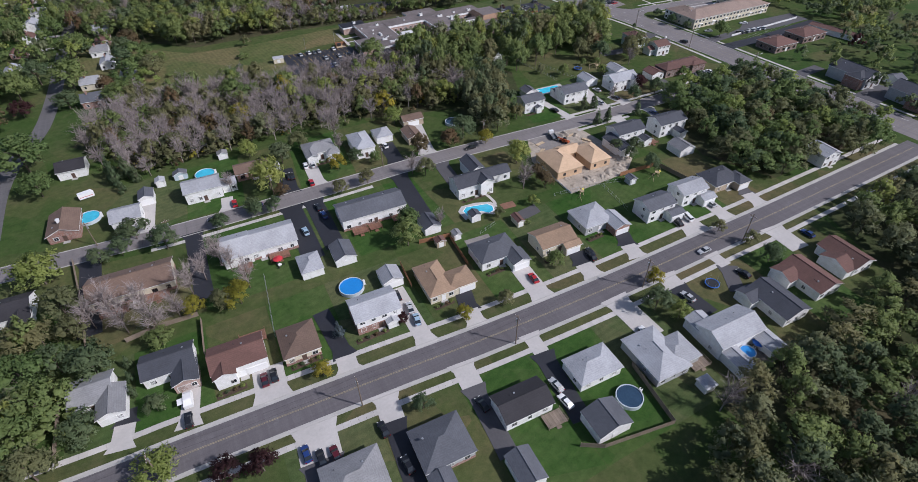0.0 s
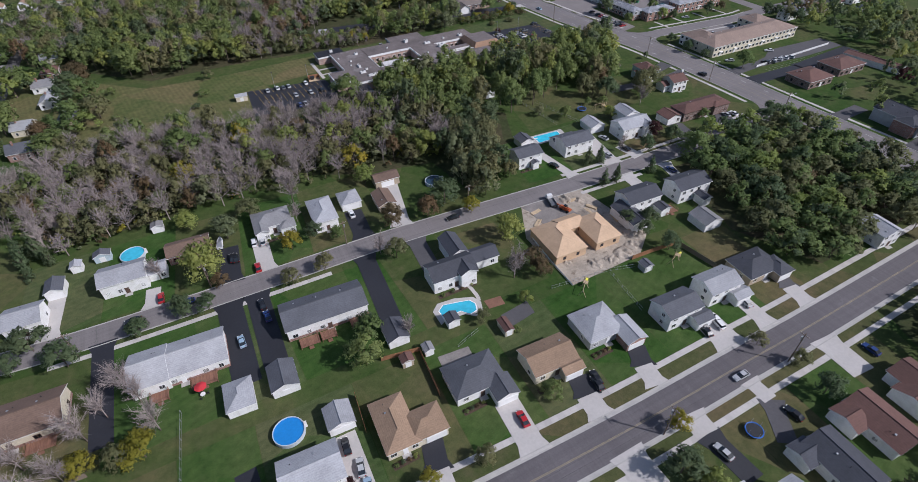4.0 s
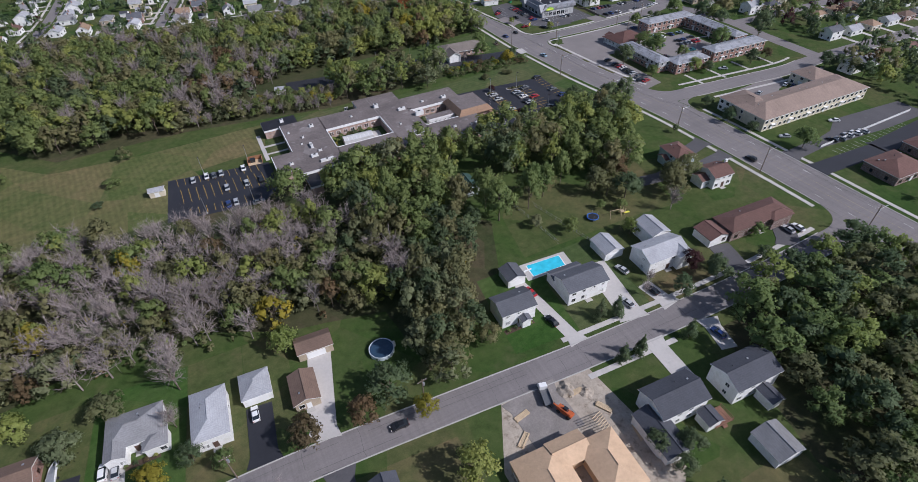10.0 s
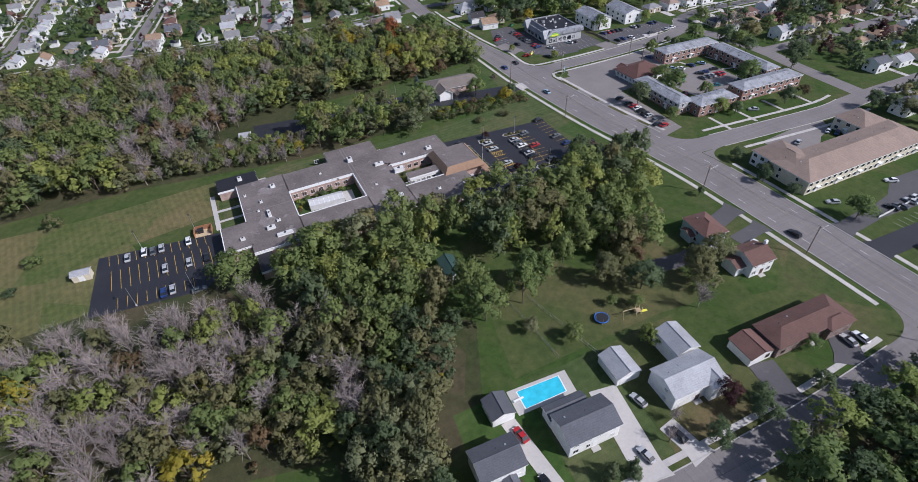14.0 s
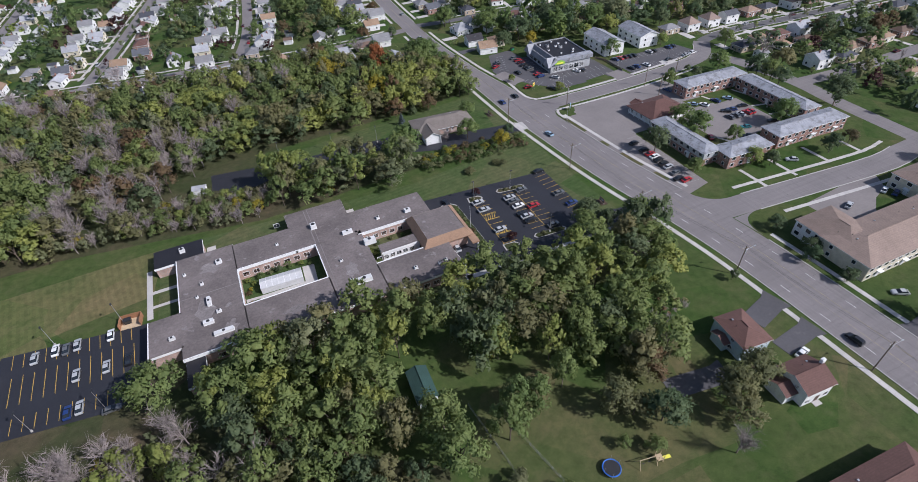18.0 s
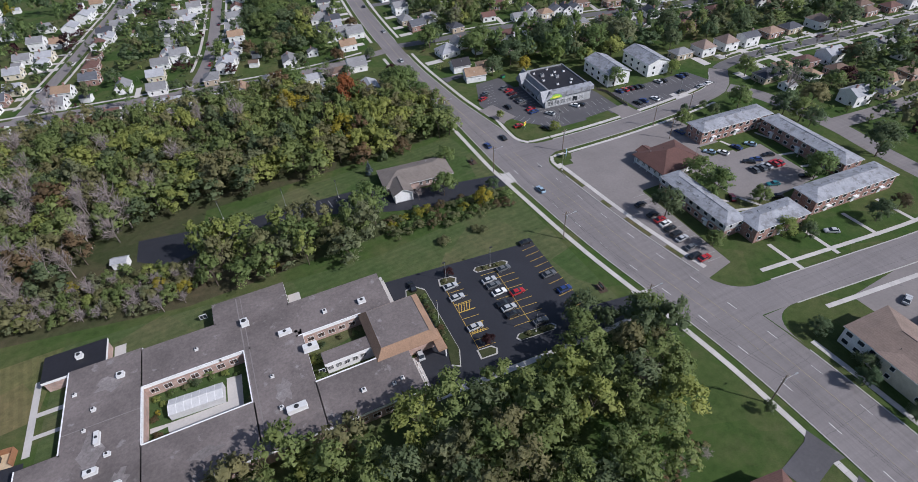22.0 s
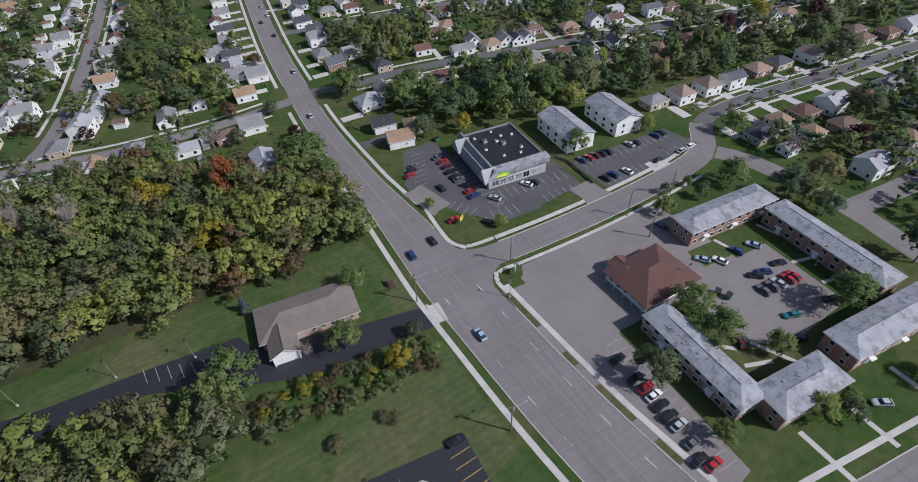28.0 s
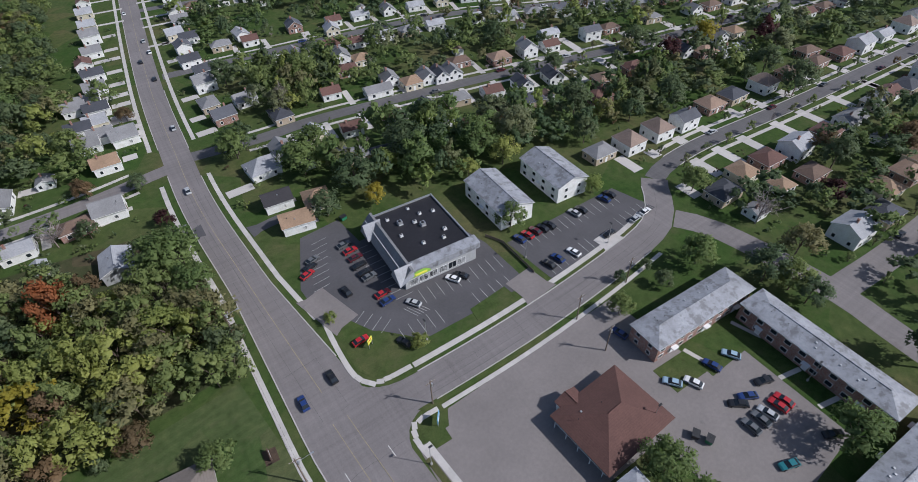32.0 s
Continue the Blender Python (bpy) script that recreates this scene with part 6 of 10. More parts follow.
def leaf_crown(rs, lobes=9, tufts=6, leaves=420, size=0.06, shape="round", tall=1.0):
    """A crown one metre in radius with its foot at zero: boughs that carry tufts of small leaves over leafy cores."""
    cs, rr = [], []
    for i in range(lobes):
        a = i * 2.4 + rs.uniform(-0.5, 0.5)
        u = (i + 0.5) / lobes
        if shape == "cone":
            r = (1 - u) * 0.55 + 0.08
            cs.append((math.cos(a) * r * 0.5, math.sin(a) * r * 0.5, 0.15 + 1.95 * u)), rr.append(r * 0.7)
        else:
            k = math.sqrt(max(0.0, 1 - u ** 1.9)) * rs.uniform(0.5, 0.8) if i < lobes - 1 else 0.1
            r = rs.uniform(0.28, 0.42)
            cs.append((math.cos(a) * k, math.sin(a) * k, (0.32 + u * 1.0) * tall + rs.uniform(-0.1, 0.1))), rr.append(r)
    cs, rr = np.array(cs), np.array(rr)
    mid = np.array([0, 0, 0.62 * tall])
    pick = np.repeat(np.arange(lobes), tufts)
    td = unit_rows(rs.normal(size=(len(pick), 3)) + np.array([0, 0, 0.55]) + 0.9 * unit_rows(cs[pick] - mid))
    tc = cs[pick] + td * (rr[pick] * rs.uniform(0.65, 0.95, len(pick)))[:, None]
    tr = rr[pick] * rs.uniform(0.4, 0.8, len(pick))
    own = rs.choice(len(tc), leaves, p=tr ** 2 / np.sum(tr ** 2))
    d = unit_rows(rs.normal(size=(leaves, 3)) + 0.7 * td[own] + np.array([0, 0, 0.3]))
    p = tc[own] + d * (tr[own] * rs.uniform(0.3, 1.15, leaves))[:, None]
    n = unit_rows(d + 0.8 * rs.normal(size=(leaves, 3)))
    n *= np.where(np.sum(n * d, axis=1, keepdims=True) < 0, -1, 1)
    t = unit_rows(np.cross(n, rs.normal(size=(leaves, 3))))
    b = np.cross(n, t)
    s = size * rs.uniform(0.6, 1.35, leaves)[:, None]
    tri = np.stack([p - t * s * 1.15, p + t * s * 0.85 - b * s * 0.72, p + t * s * 0.85 + b * s * 0.72], axis=1).reshape(-1, 3)
    whole = unit_rows((p - mid * 0.85) * np.array([1, 1, 0.8 / tall]))
    soft = unit_rows(0.3 * d + 0.34 * td[own] + 0.34 * whole + 0.3 * n + np.array([0, 0, 0.6]))
    faces = np.arange(leaves * 3).reshape(-1, 3)
    # leafy cores, uneven
    out = unit_rows(cs - mid)[:, None, :]
    cv = (cs[:, None, :] + ICO_V[None] * (rr[:, None, None] * rs.uniform(0.3, 0.8, (lobes, 12, 1)))).reshape(-1, 3)
    cf = (np.arange(lobes)[:, None, None] * 12 + ICO_F[None]).reshape(-1, 3) + len(tri)
    cn = unit_rows(0.8 * ICO_V[None] + 0.5 * out + np.array([0, 0, 0.6])).reshape(-1, 3)
    return np.concatenate([tri, cv]), np.concatenate([faces, cf]), np.concatenate([np.repeat(soft, 3, axis=0), cn])


def prism(p, q, r0, r1):
    """Three-sided tapered sticks, many at once."""
    d = unit_rows(q - p)
    a = unit_rows(np.cross(d, np.array([[0.31, 0.57, 0.76]])))
    b = np.cross(d, a)
    out = []
    for k in range(3):
        c, s = math.cos(2.094 * k), math.sin(2.094 * k)
        out.append((p + (a * c + b * s) * r0[:, None], q + (a * c + b * s) * r1[:, None]))
    v = np.stack([out[0][0], out[1][0], out[2][0], out[0][1], out[1][1], out[2][1]], axis=1).reshape(-1, 3)
    f = np.array([(0, 1, 4), (0, 4, 3), (1, 2, 5), (1, 5, 4), (2, 0, 3), (2, 3, 5)])
    return v, (np.arange(len(p))[:, None, None] * 6 + f[None]).reshape(-1, 3)


def bare_crown(rs, limbs=15, twigs=30):
    """Steep limbs and a haze of thin twigs of a leafless tree, two metres tall over its foot."""
    ps, qs, r0, r1 = [np.array([0, 0, -0.6])], [np.array([0.03, 0.02, 1.3])], [0.045], [0.016]
    tips = []
    for i in range(limbs):
        z = rs.uniform(-0.1, 1.0)
        a, up = rs.uniform(0, 6.28), rs.uniform(0.5, 2.0)
        ln = rs.uniform(0.5, 1.0)
        s = np.array([0.02, 0.02, z])
        d = unit_rows(np.array([math.cos(a), math.sin(a), up]))
        ps.append(s), qs.append(s + d * ln), r0.append(0.016), r1.append(0.005)
        for k in range(twigs):
            m = s + d * ln * rs.uniform(0.25, 1.0)
            e = m + unit_rows(d + 0.85 * rs.normal(size=3) + np.array([0, 0, 0.3])) * rs.uniform(0.2, 0.6)
            w = unit_rows(np.cross(e - m, rs.normal(size=3))) * rs.uniform(0.007, 0.013)
            tips.append((m - w, m + w, e))
    v, f = prism(np.array(ps), np.array(qs), np.array(r0), np.array(r1))
    tv = np.array(tips).reshape(-1, 3)
    return np.concatenate([v, tv]), np.concatenate([f, np.arange(len(tv)).reshape(-1, 3) + len(v)])


def trunk_mesh(rs):
    ps, qs, r0, r1 = [np.array([0, 0, -0.15])], [np.array([0, 0, 1.0])], [0.06], [0.035]
    for i in range(5):
        a = i * 1.26 + rs.uniform(-0.3, 0.3)
        s = np.array([0, 0, rs.uniform(0.4, 0.8)])
        ps.append(s), qs.append(s + np.array([math.cos(a) * 0.45, math.sin(a) * 0.45, 0.45])), r0.append(0.03), r1.append(0.012)
    return prism(np.array(ps), np.array(qs), np.array(r0), np.array(r1))


RS = np.random.RandomState(7)
YARD = [leaf_crown(RS, 15, 9, 1500, 0.064) for _ in range(6)]
CONES = [leaf_crown(RS, 12, 7, 1700, 0.055, "cone") for _ in range(2)]
WOOD = [leaf_crown(RS, 9, 7, 680, 0.082, tall=1.3) for _ in range(9)]
SPARSE = [leaf_crown(RS, 6, 5, 190, 0.125, tall=1.1) for _ in range(6)]
BARE = [bare_crown(RS, 24, 18) for _ in range(6)]
YARD_BARE = [bare_crown(RS, 30, 26) for _ in range(3)]
TINY = [leaf_crown(RS, 3, 3, 60, 0.22) for _ in range(4)]
TRUNK = [trunk_mesh(RS) for _ in range(2)]
CROWN_MESH = {}
TRUNKS = [tri_mesh("trunk", *t, [M["bark"]]) for t in TRUNK]
LOOKS = {"green": "green-leaved", "dark": "dark green", "lime": "light yellow-green", "olive": "dull olive-green", "yellow": "yellow autumn", "rust": "rust-brown autumn", "orange": "bright orange autumn", "plum": "dark purple-leaved", "blue": "blue-grey", "grey": "grey-green", "bare": "leafless grey"}
TREE_N = [0]


def tree(x, y, r, h, tone="green", shape="round", name="tree"):
    """A garden tree: tapered trunk with limbs, and a crown of leaf clumps or bare twigs."""
    k = TREE_N[0] = TREE_N[0] + 1
    tpl = CONES if shape == "cone" else (YARD_BARE if tone == "bare" else YARD)
    idx = k % len(tpl)
    key = (shape, tone, idx)
    if key not in CROWN_MESH:
        v, f, *nor = tpl[idx]
        CROWN_MESH[key] = tri_mesh("crown", v, f, [M["twigs"] if tone == "bare" else M[tone + "_leaf"]], None, nor[0] if nor else None)
    e = thing(name, x, y, 0, (k * 77) % 360, "%s %s standing in grass" % (LOOKS[tone], "conifer" if shape == "cone" else "broadleaf tree" if name == "tree" else "garden shrub"), "tree" if name == "tree" else "shrub")
    tall = h * (0.95 if shape == "cone" else 0.72)
    foot = h - tall
    c = new("crown", CROWN_MESH[key])
    c.parent = e
    top = 2.2 if shape == "cone" else 1.72
    if tone == "bare":
        h *= 1.3
        foot, top, tall = h * 0.28, 1.9, h * 0.72
    c.matrix_local = Matrix.LocRotScale((0, 0, foot - 0.1), None, (r * 1.06, r * 1.06, tall / top))
    t = new("trunk", TRUNKS[k % 2])
    t.parent = e
    t.matrix_local = Matrix.LocRotScale((0, 0, 0), None, (max(0.9, r * 0.9), max(0.9, r * 0.9), foot + tall * 0.45))
    return e


def inside(poly, x, y):
    ok = False
    for (x0, y0), (x1, y1) in zip(poly, poly[1:] + poly[:1]):
        if (y0 > y) != (y1 > y) and x < (x1 - x0) * (y - y0) / (y1 - y0) + x0:
            ok = not ok
    return ok


def scatter(poly, gap, rs, keep=None):
    xs, ys = [p[0] for p in poly], [p[1] for p in poly]
    pts = []
    row = 0
    y = min(ys)
    while y < max(ys):
        x = min(xs) + (row % 2) * gap / 2
        while x < max(xs):
            px, py = x + rs.uniform(-0.36, 0.36) * gap, y + rs.uniform(-0.36, 0.36) * gap
            if inside(poly, px, py) and (keep is None or keep(px, py)):
                pts.append((px, py))
            x += gap
        y += gap * 0.87
        row += 1
    return pts


TONES = ["green", "dark", "lime", "olive", "yellow", "rust", "orange", "grey", "bare", "plum"]


def woods(name, pts, mixture, label, rs, r=(2.6, 4.6), h=(8, 14), trunks=True, pool=None):
    """Many trees as one mass. mixture(x, y) gives the tones and their shares at a place."""
    vs, fs, ms, ns, base = [], [], [], [], 0
    top = max(float(np.max(c[0][:, 2])) for c in (pool or WOOD)) * 0.97
    mats = [M["twigs"] if t == "bare" else M[t + "_leaf"] for t in TONES] + [M["bark"]]
    for x, y in pts:
        tones, share = mixture(x, y)
        tone = tones[rs.choice(len(tones), p=np.array(share) / sum(share))]
        rr, hh, a = rs.uniform(*r), rs.uniform(*h), rs.uniform(0, 6.28)
        c, s = math.cos(a), math.sin(a)
        rot = np.array([[c, s, 0], [-s, c, 0], [0, 0, 1]])
        if tone == "bare":
            v, f = BARE[rs.randint(len(BARE))]
            v = v @ rot * np.array([rr * 1.1, rr * 1.1, hh * 0.44]) + np.array([x, y, hh * 0.26])
            vs.append(v), fs.append(f + base), ms.append(np.full(len(f), TONES.index(tone))), ns.append(np.zeros_like(v))
            base += len(v)
            continue
        v, f, nor = (pool or WOOD)[rs.randint(len(pool or WOOD))]
        lift = hh * 0.2
        v = v @ rot * np.array([rr, rr, (hh - lift) / top]) + np.array([x, y, lift])
        vs.append(v), fs.append(f + base), ms.append(np.full(len(f), TONES.index(tone))), ns.append(nor @ rot)
        base += len(v)
        if trunks and rs.rand() < 0.5:
            v, f = TRUNK[0]
            v = v * np.array([3.0, 3.0, hh * 0.5]) + np.array([x, y, 0])
            vs.append(v), fs.append(f + base), ms.append(np.full(len(f), len(TONES))), ns.append(np.zeros_like(v))
            base += len(v)
    ob = new(name, tri_mesh(name, np.concatenate(vs), np.concatenate(fs), mats, np.concatenate(ms), np.concatenate(ns)))
    return tagged(ob, label, "woods", "", "stuff")


def mix_a(x, y):
    if x < 72 + (y - 200) * 0.2:
        return ("bare", "green", "olive", "lime", "grey", "yellow", "rust"), (7.6, 0.7, 1.2, 0.4, 0.5, 0.2, 0.2)
    if x < 112:
        return ("bare", "green", "olive", "rust", "lime", "dark", "grey", "yellow"), (4.0, 1.9, 2.4, 0.4, 1.2, 0.5, 0.6, 0.25)
    return ("green", "olive", "dark", "grey"), (2.6, 2.4, 2.6, 0.8)


def mix_green(x, y):
    return ("green", "olive", "dark", "lime", "grey", "rust"), (5.0, 1.6, 0.9, 1.6, 0.3, 0.03)


def mix_lush(x, y):
    return ("green", "lime", "dark", "olive"), (5, 1.6, 1.6, 1.2)


def mix_north(x, y):
    if x < 60:
        return ("green", "olive", "bare", "lime", "rust", "dark"), (4.8, 2, 1.4, 1.0, 0.08, 0.8)
    if x < 120 and y < 400:
        return ("green", "olive", "bare", "rust", "lime", "dark"), (2.4, 2, 3.0, 0.7, 0.5, 1)
    if x > 165:
        return ("green", "lime", "olive", "rust", "yellow", "dark"), (3.8, 2.2, 2.6, 0.6, 0.1, 1.0)
    return ("green", "olive", "dark", "bare", "rust", "lime", "yellow", "grey"), (4.4, 2.6, 1.5, 0.7, 0.12, 1.7, 0.04, 0.5)


def mix_dark(x, y):
    return ("green", "dark", "olive", "lime", "rust"), (4, 2.4, 2.2, 1.0, 0.1)


rs = np.random.RandomState(21)
P_A = [(-14, 268), (30, 262), (48, 256), (70, 250), (94, 249), (104, 232), (119, 228), (140, 214), (130, 198), (104, 195), (86, 196), (74, 200), (62, 199), (48, 200), (40, 203), (22, 203), (8, 205), (-8, 201), (-26, 201), (-40, 214), (-46, 240), (-34, 262)]
woods("woods", scatter(P_A, 6.0, rs), mix_a, "autumn woods of bare grey and mixed green trees", rs, (3.0, 5.2), (9, 14))
woods("undergrowth", scatter(P_A, 4.4, rs), lambda x, y: (("olive", "green", "lime", "yellow", "rust", "grey"), (3.4, 2.6, 1.8, 0.8, 0.8, 1.6)), "olive and green undergrowth below bare autumn trees", rs, (1.0, 2.4), (1.6, 5.0), False, TINY)
P_A2 = [(106, 197), (129, 197), (123, 184), (118, 172), (112, 163), (103, 163), (102, 174), (104, 186)]
woods("woods", scatter(P_A2, 5.2, rs), lambda x, y: (("olive", "dark", "grey"), (4.4, 1.4, 1.2)), "row of tall dark olive trees beside a garden", rs, (3.2, 4.8), (12, 17))
P_B = [(102, 256), (112, 262.5), (150, 261), (172, 259.5), (208, 259), (233, 258.5), (236, 238), (228, 228), (210, 224), (203, 207), (190, 214), (178, 226), (166, 226), (157, 240), (142, 241), (138, 222), (124, 220), (106, 226)]
woods("woods", scatter(P_B, 7.6, rs), mix_green, "green broadleaf trees between school and gardens", rs, (3.6, 6.6), (12, 19))
P_C = [(-60, 404), (-22, 366), (8, 336), (60, 336), (88, 332), (100, 362), (134, 372), (165, 367), (190, 369), (216, 370), (231, 371), (229.5, 402), (219, 414), (209, 416), (201, 428), (194, 434), (182, 439), (164, 447), (150, 450), (100, 455), (40, 460), (-60, 476)]
woods("woods", scatter(P_C, 7.0, rs), mix_north, "dense mixed green and autumn woods", rs, (3.4, 6.4), (10, 16))
P_C3 = [(52, 333), (88, 331), (120, 322), (131, 326), (127, 336), (114, 341), (98, 344), (88, 343)]
woods("shrubs", scatter(P_C3, 3.3, rs), lambda x, y: (("bare", "olive", "grey", "yellow", "green", "lime"), (3.4, 2.4, 1.6, 0.3, 2.4, 0.8)), "low bare scrub beside the church car park", rs, (1.8, 3.0), (4, 7.5), False)
P_C2 = [(129, 344), (131, 328), (136, 322), (175, 319), (186, 327), (184, 334), (160, 341), (142, 345)]
woods("woods", scatter(P_C2, 6.8, rs), mix_green, "belt of green trees between school lawn and church", rs, (3.2, 6.2), (10, 17))
P_D = [(178, 146), (190, 148.5), (228, 147.5), (244, 146), (244, 86), (236, 79), (178, 80), (168, 88), (168, 108), (178, 124)]
woods("woods", scatter(P_D, 7.0, rs, lambda x, y: (x - 200) ** 2 + (y - 83) ** 2 > 60), mix_dark, "dark green wood between the two streets", rs, (3.6, 6.2), (9, 14))
P_E = [(86, 31), (112, 34), (130, 32), (163, 34), (172, 60), (238, 62), (238, -90), (80, -90), (60, 20)]
woods("woods", scatter(P_E, 7.6, rs, lambda x, y: y > -14 - 0.12 * (x - 86)), lambda x, y: (("green", "olive", "grey", "lime", "dark"), (4, 2.4, 2, 1, 1.2)) if x > 165 else (("green", "olive", "grey", "bare", "dark"), (3, 3, 2, 1, 1.4)), "dark green wood behind the gardens", rs, (3.6, 5.8), (9, 14))
P_SH = [(183, 322), (186, 332), (200, 331.5), (214, 330.5), (230, 329), (228, 320), (205, 319)]
woods("shrubs", scatter(P_SH, 3.4, rs), lambda x, y: (("olive", "rust", "green", "yellow"), (3, 2, 2, 0.3)), "tangled olive and rust shrubs along the church drive", rs, (1.4, 2.4), (2, 4), False)
woods("shrubs", scatter([(209, 222), (222, 224), (224, 230), (212, 231)], 2.8, rs), lambda x, y: (("rust", "bare", "olive"), (2, 2, 3)), "tangled brown brushwood on the lawn", rs, (1.0, 1.8), (1.2, 2.6), False, TINY)
P_ROAD = [(229, 374), (233, 374), (231, 416), (224, 418), (220, 408)]
woods("shrubs", scatter(P_ROAD, 3.6, rs), lambda x, y: (("olive", "rust", "green"), (4, 2.4, 2)), "olive scrub along the avenue", rs, (1.6, 2.6), (3, 6), False)
P_W = [(-190, 150), (-84, 152), (-84, 300), (-86, 420), (-190, 420)]
woods("woods", scatter(P_W, 9.0, rs), mix_lush, "tall green trees round the western houses", rs, (3.4, 5.4), (9, 15))
P_S = [(-150, 135), (-70, 134), (-72, 100), (-58, 88), (-60, 66), (-150, 60)]
woods("woods", scatter(P_S, 8.0, rs), mix_lush, "tall green trees beside the road", rs, (3.4, 5.2), (9, 14))

tree(197.8, 412.6, 5.0, 18, "orange")
tree(186.0, 398.0, 3.6, 15, "rust")

# ---- garden and street trees ----
tree(-55.6, 153.5, 6, 11, "lime")
for x, y, r, h in ((-34.5, 199.5, 3.0, 10), (-30.6, 202.8, 3.4, 12), (-35.6, 205.5, 3.2, 11), (-27.8, 199.2, 2.4, 8), (-33, 193.8, 2.0, 6)):
    tree(x, y, r, h, "dark", "cone")
tree(48.1, 126.1, 2.6, 7, "dark")
for x, y, r, h, tone in ((-63.5, 226.0, 9.0, 15, "green"), (-58.6, 205.5, 5.0, 10, "green"), (-48.5, 345, 8, 14, "green"), (-49.0, 303, 8.6, 15, "green"), (-71.5, 302, 7.6, 14, "green"), (-51.0, 280.5, 5.6, 8, "dark"), (-24, 333, 6, 12, "dark"), (-13, 300.5, 5.6, 11, "olive"), (-1, 264, 6, 12, "green"), (19, 261, 5.4, 11, "green"), (-29, 270, 7.4, 12, "green"), (-79, 396, 7, 13, "green"), (-20, 380, 8, 14, "dark"), (-69, 281, 4.6, 8, "plum"), (-60, 392, 6, 12, "green"), (-44.5, 452, 4, 8, "plum"), (-80, 268, 7, 13, "rust"), (-34.5, 289, 4, 9, "rust"), (-82, 318, 6, 12, "green"), (-64, 318, 6, 12, "dark"), (-21, 345, 6, 12, "rust")):
    tree(x, y, r, h, tone)
tree(-30.6, 162.8, 4.4, 8, "dark")
tree(-41.1, 155.3, 3, 6, "dark")
tree(-5.6, 154.6, 2.5, 5.5, "dark")
tree(5.5, 158.0, 2.8, 6, "dark")
tree(-18.3, 119.7, 2.8, 6, "yellow")
tree(-6.8, 117.0, 4, 8, "yellow")
tree(-11.2, 117.1, 3.2, 7, "olive")
tree(-22.2, 119.0, 3.4, 9, "bare")
tree(-35.3, 121.2, 4.4, 10, "bare")
tree(-30.1, 126.5, 4, 10, "bare")
tree(-42.9, 127.2, 4, 9, "bare")
tree(-13.9, 131.7, 3.4, 8, "bare")
tree(-6.5, 131.8, 3.4, 8, "bare")
tree(-47.1, 125.6, 4, 8, "olive")
tree(-55.0, 127.8, 4, 8, "olive")
tree(6.0, 82.5, 2.3, 5, "yellow")
tree(13.4, 91.9, 2, 7, "blue", "cone")
tree(44.8, 81.4, 2.3, 5, "yellow")
tree(23.3, 62.4, 2.4, 5, "dark")
tree(-45.3, 93.0, 4, 7, "dark")
tree(-30.7, 92.2, 2.4, 5, "dark")
tree(-31.3, 74.4, 4.4, 8, "lime")
tree(-19.0, 67.7, 2.8, 6, "plum")
tree(-12.3, 65.6, 3.2, 6.5, "plum")
tree(29.9, 88.6, 1.8, 3, "plum")
tree(91.8, 58.6, 3.8, 8, "dark")
tree(94.8, 53.2, 2.6, 6, "lime")
tree(98.7, 66.2, 2.3, 6, "yellow")
tree(57.6, 80.5, 2.2, 5, "olive")
tree(79.1, 86.6, 2.6, 5, "green")
tree(137.1, 64.2, 2.4, 5, "olive")
tree(133.6, 73.3, 2, 4.5, "olive")
tree(135.2, 56.1, 3, 7, "dark")
tree(-27.8, 112.4, 3.4, 6, "green")
tree(-56.7, 112.8, 6, 12, "green")
tree(-52.7, 101.8, 6, 12, "green")
tree(-56.5, 94.4, 6, 12, "green")
tree(-50.5, 115.4, 4, 9, "dark")
tree(-43.0, 111.2, 5, 9, "dark")
tree(-54.4, 86.7, 5, 10, "olive")
tree(-35.5, 103.9, 1.4, 5, "dark", "cone")
tree(-35.2, 99.1, 1.4, 5, "dark", "cone")
tree(-35.7, 109.0, 1.4, 5, "dark", "cone")
tree(100.1, 121.0, 2.8, 7, "rust")
tree(47.9, 123.9, 3.4, 7.5, "green")
tree(91.8, 166.2, 5, 10, "dark")
tree(97.4, 157.4, 2.5, 7, "yellow")
tree(12.2, 155.0, 2.8, 6, "dark")
tree(6.1, 155.7, 2.5, 5.5, "dark")
tree(-5.4, 155.7, 2.5, 5.5, "dark")
tree(17.0, 162.9, 2.4, 5, "rust")
tree(1.3, 175.0, 3, 7, "bare")
tree(139.4, 120.2, 2.4, 6, "dark")
tree(57.3, 119.2, 2.6, 6, "bare")
tree(76.6, 114.3, 2.1, 4, "olive")
tree(82.5, 106.8, 1.2, 2, "green", name="shrub")
tree(53.5, 167.2, 2.2, 5, "green")
tree(30.9, 191.7, 4, 8, "olive")
tree(193.1, 161.1, 2.4, 5, "dark")
tree(138.1, 126.6, 3, 6, "dark")
tree(143.7, 123.1, 3, 7, "dark")
tree(141.0, 110.9, 3, 7, "dark")
tree(167.4, 162.4, 2, 4.5, "bare")
tree(181.7, 200.4, 1.4, 4, "green")
tree(208.4, 193.9, 4, 9, "olive")
tree(266.0, 221.9, 2.6, 6, "dark")
tree(241.1, 226.8, 1.4, 4, "dark")
tree(164.9, 217.5, 3.4, 15, "green")
tree(178.2, 219.0, 2.8, 14, "green")
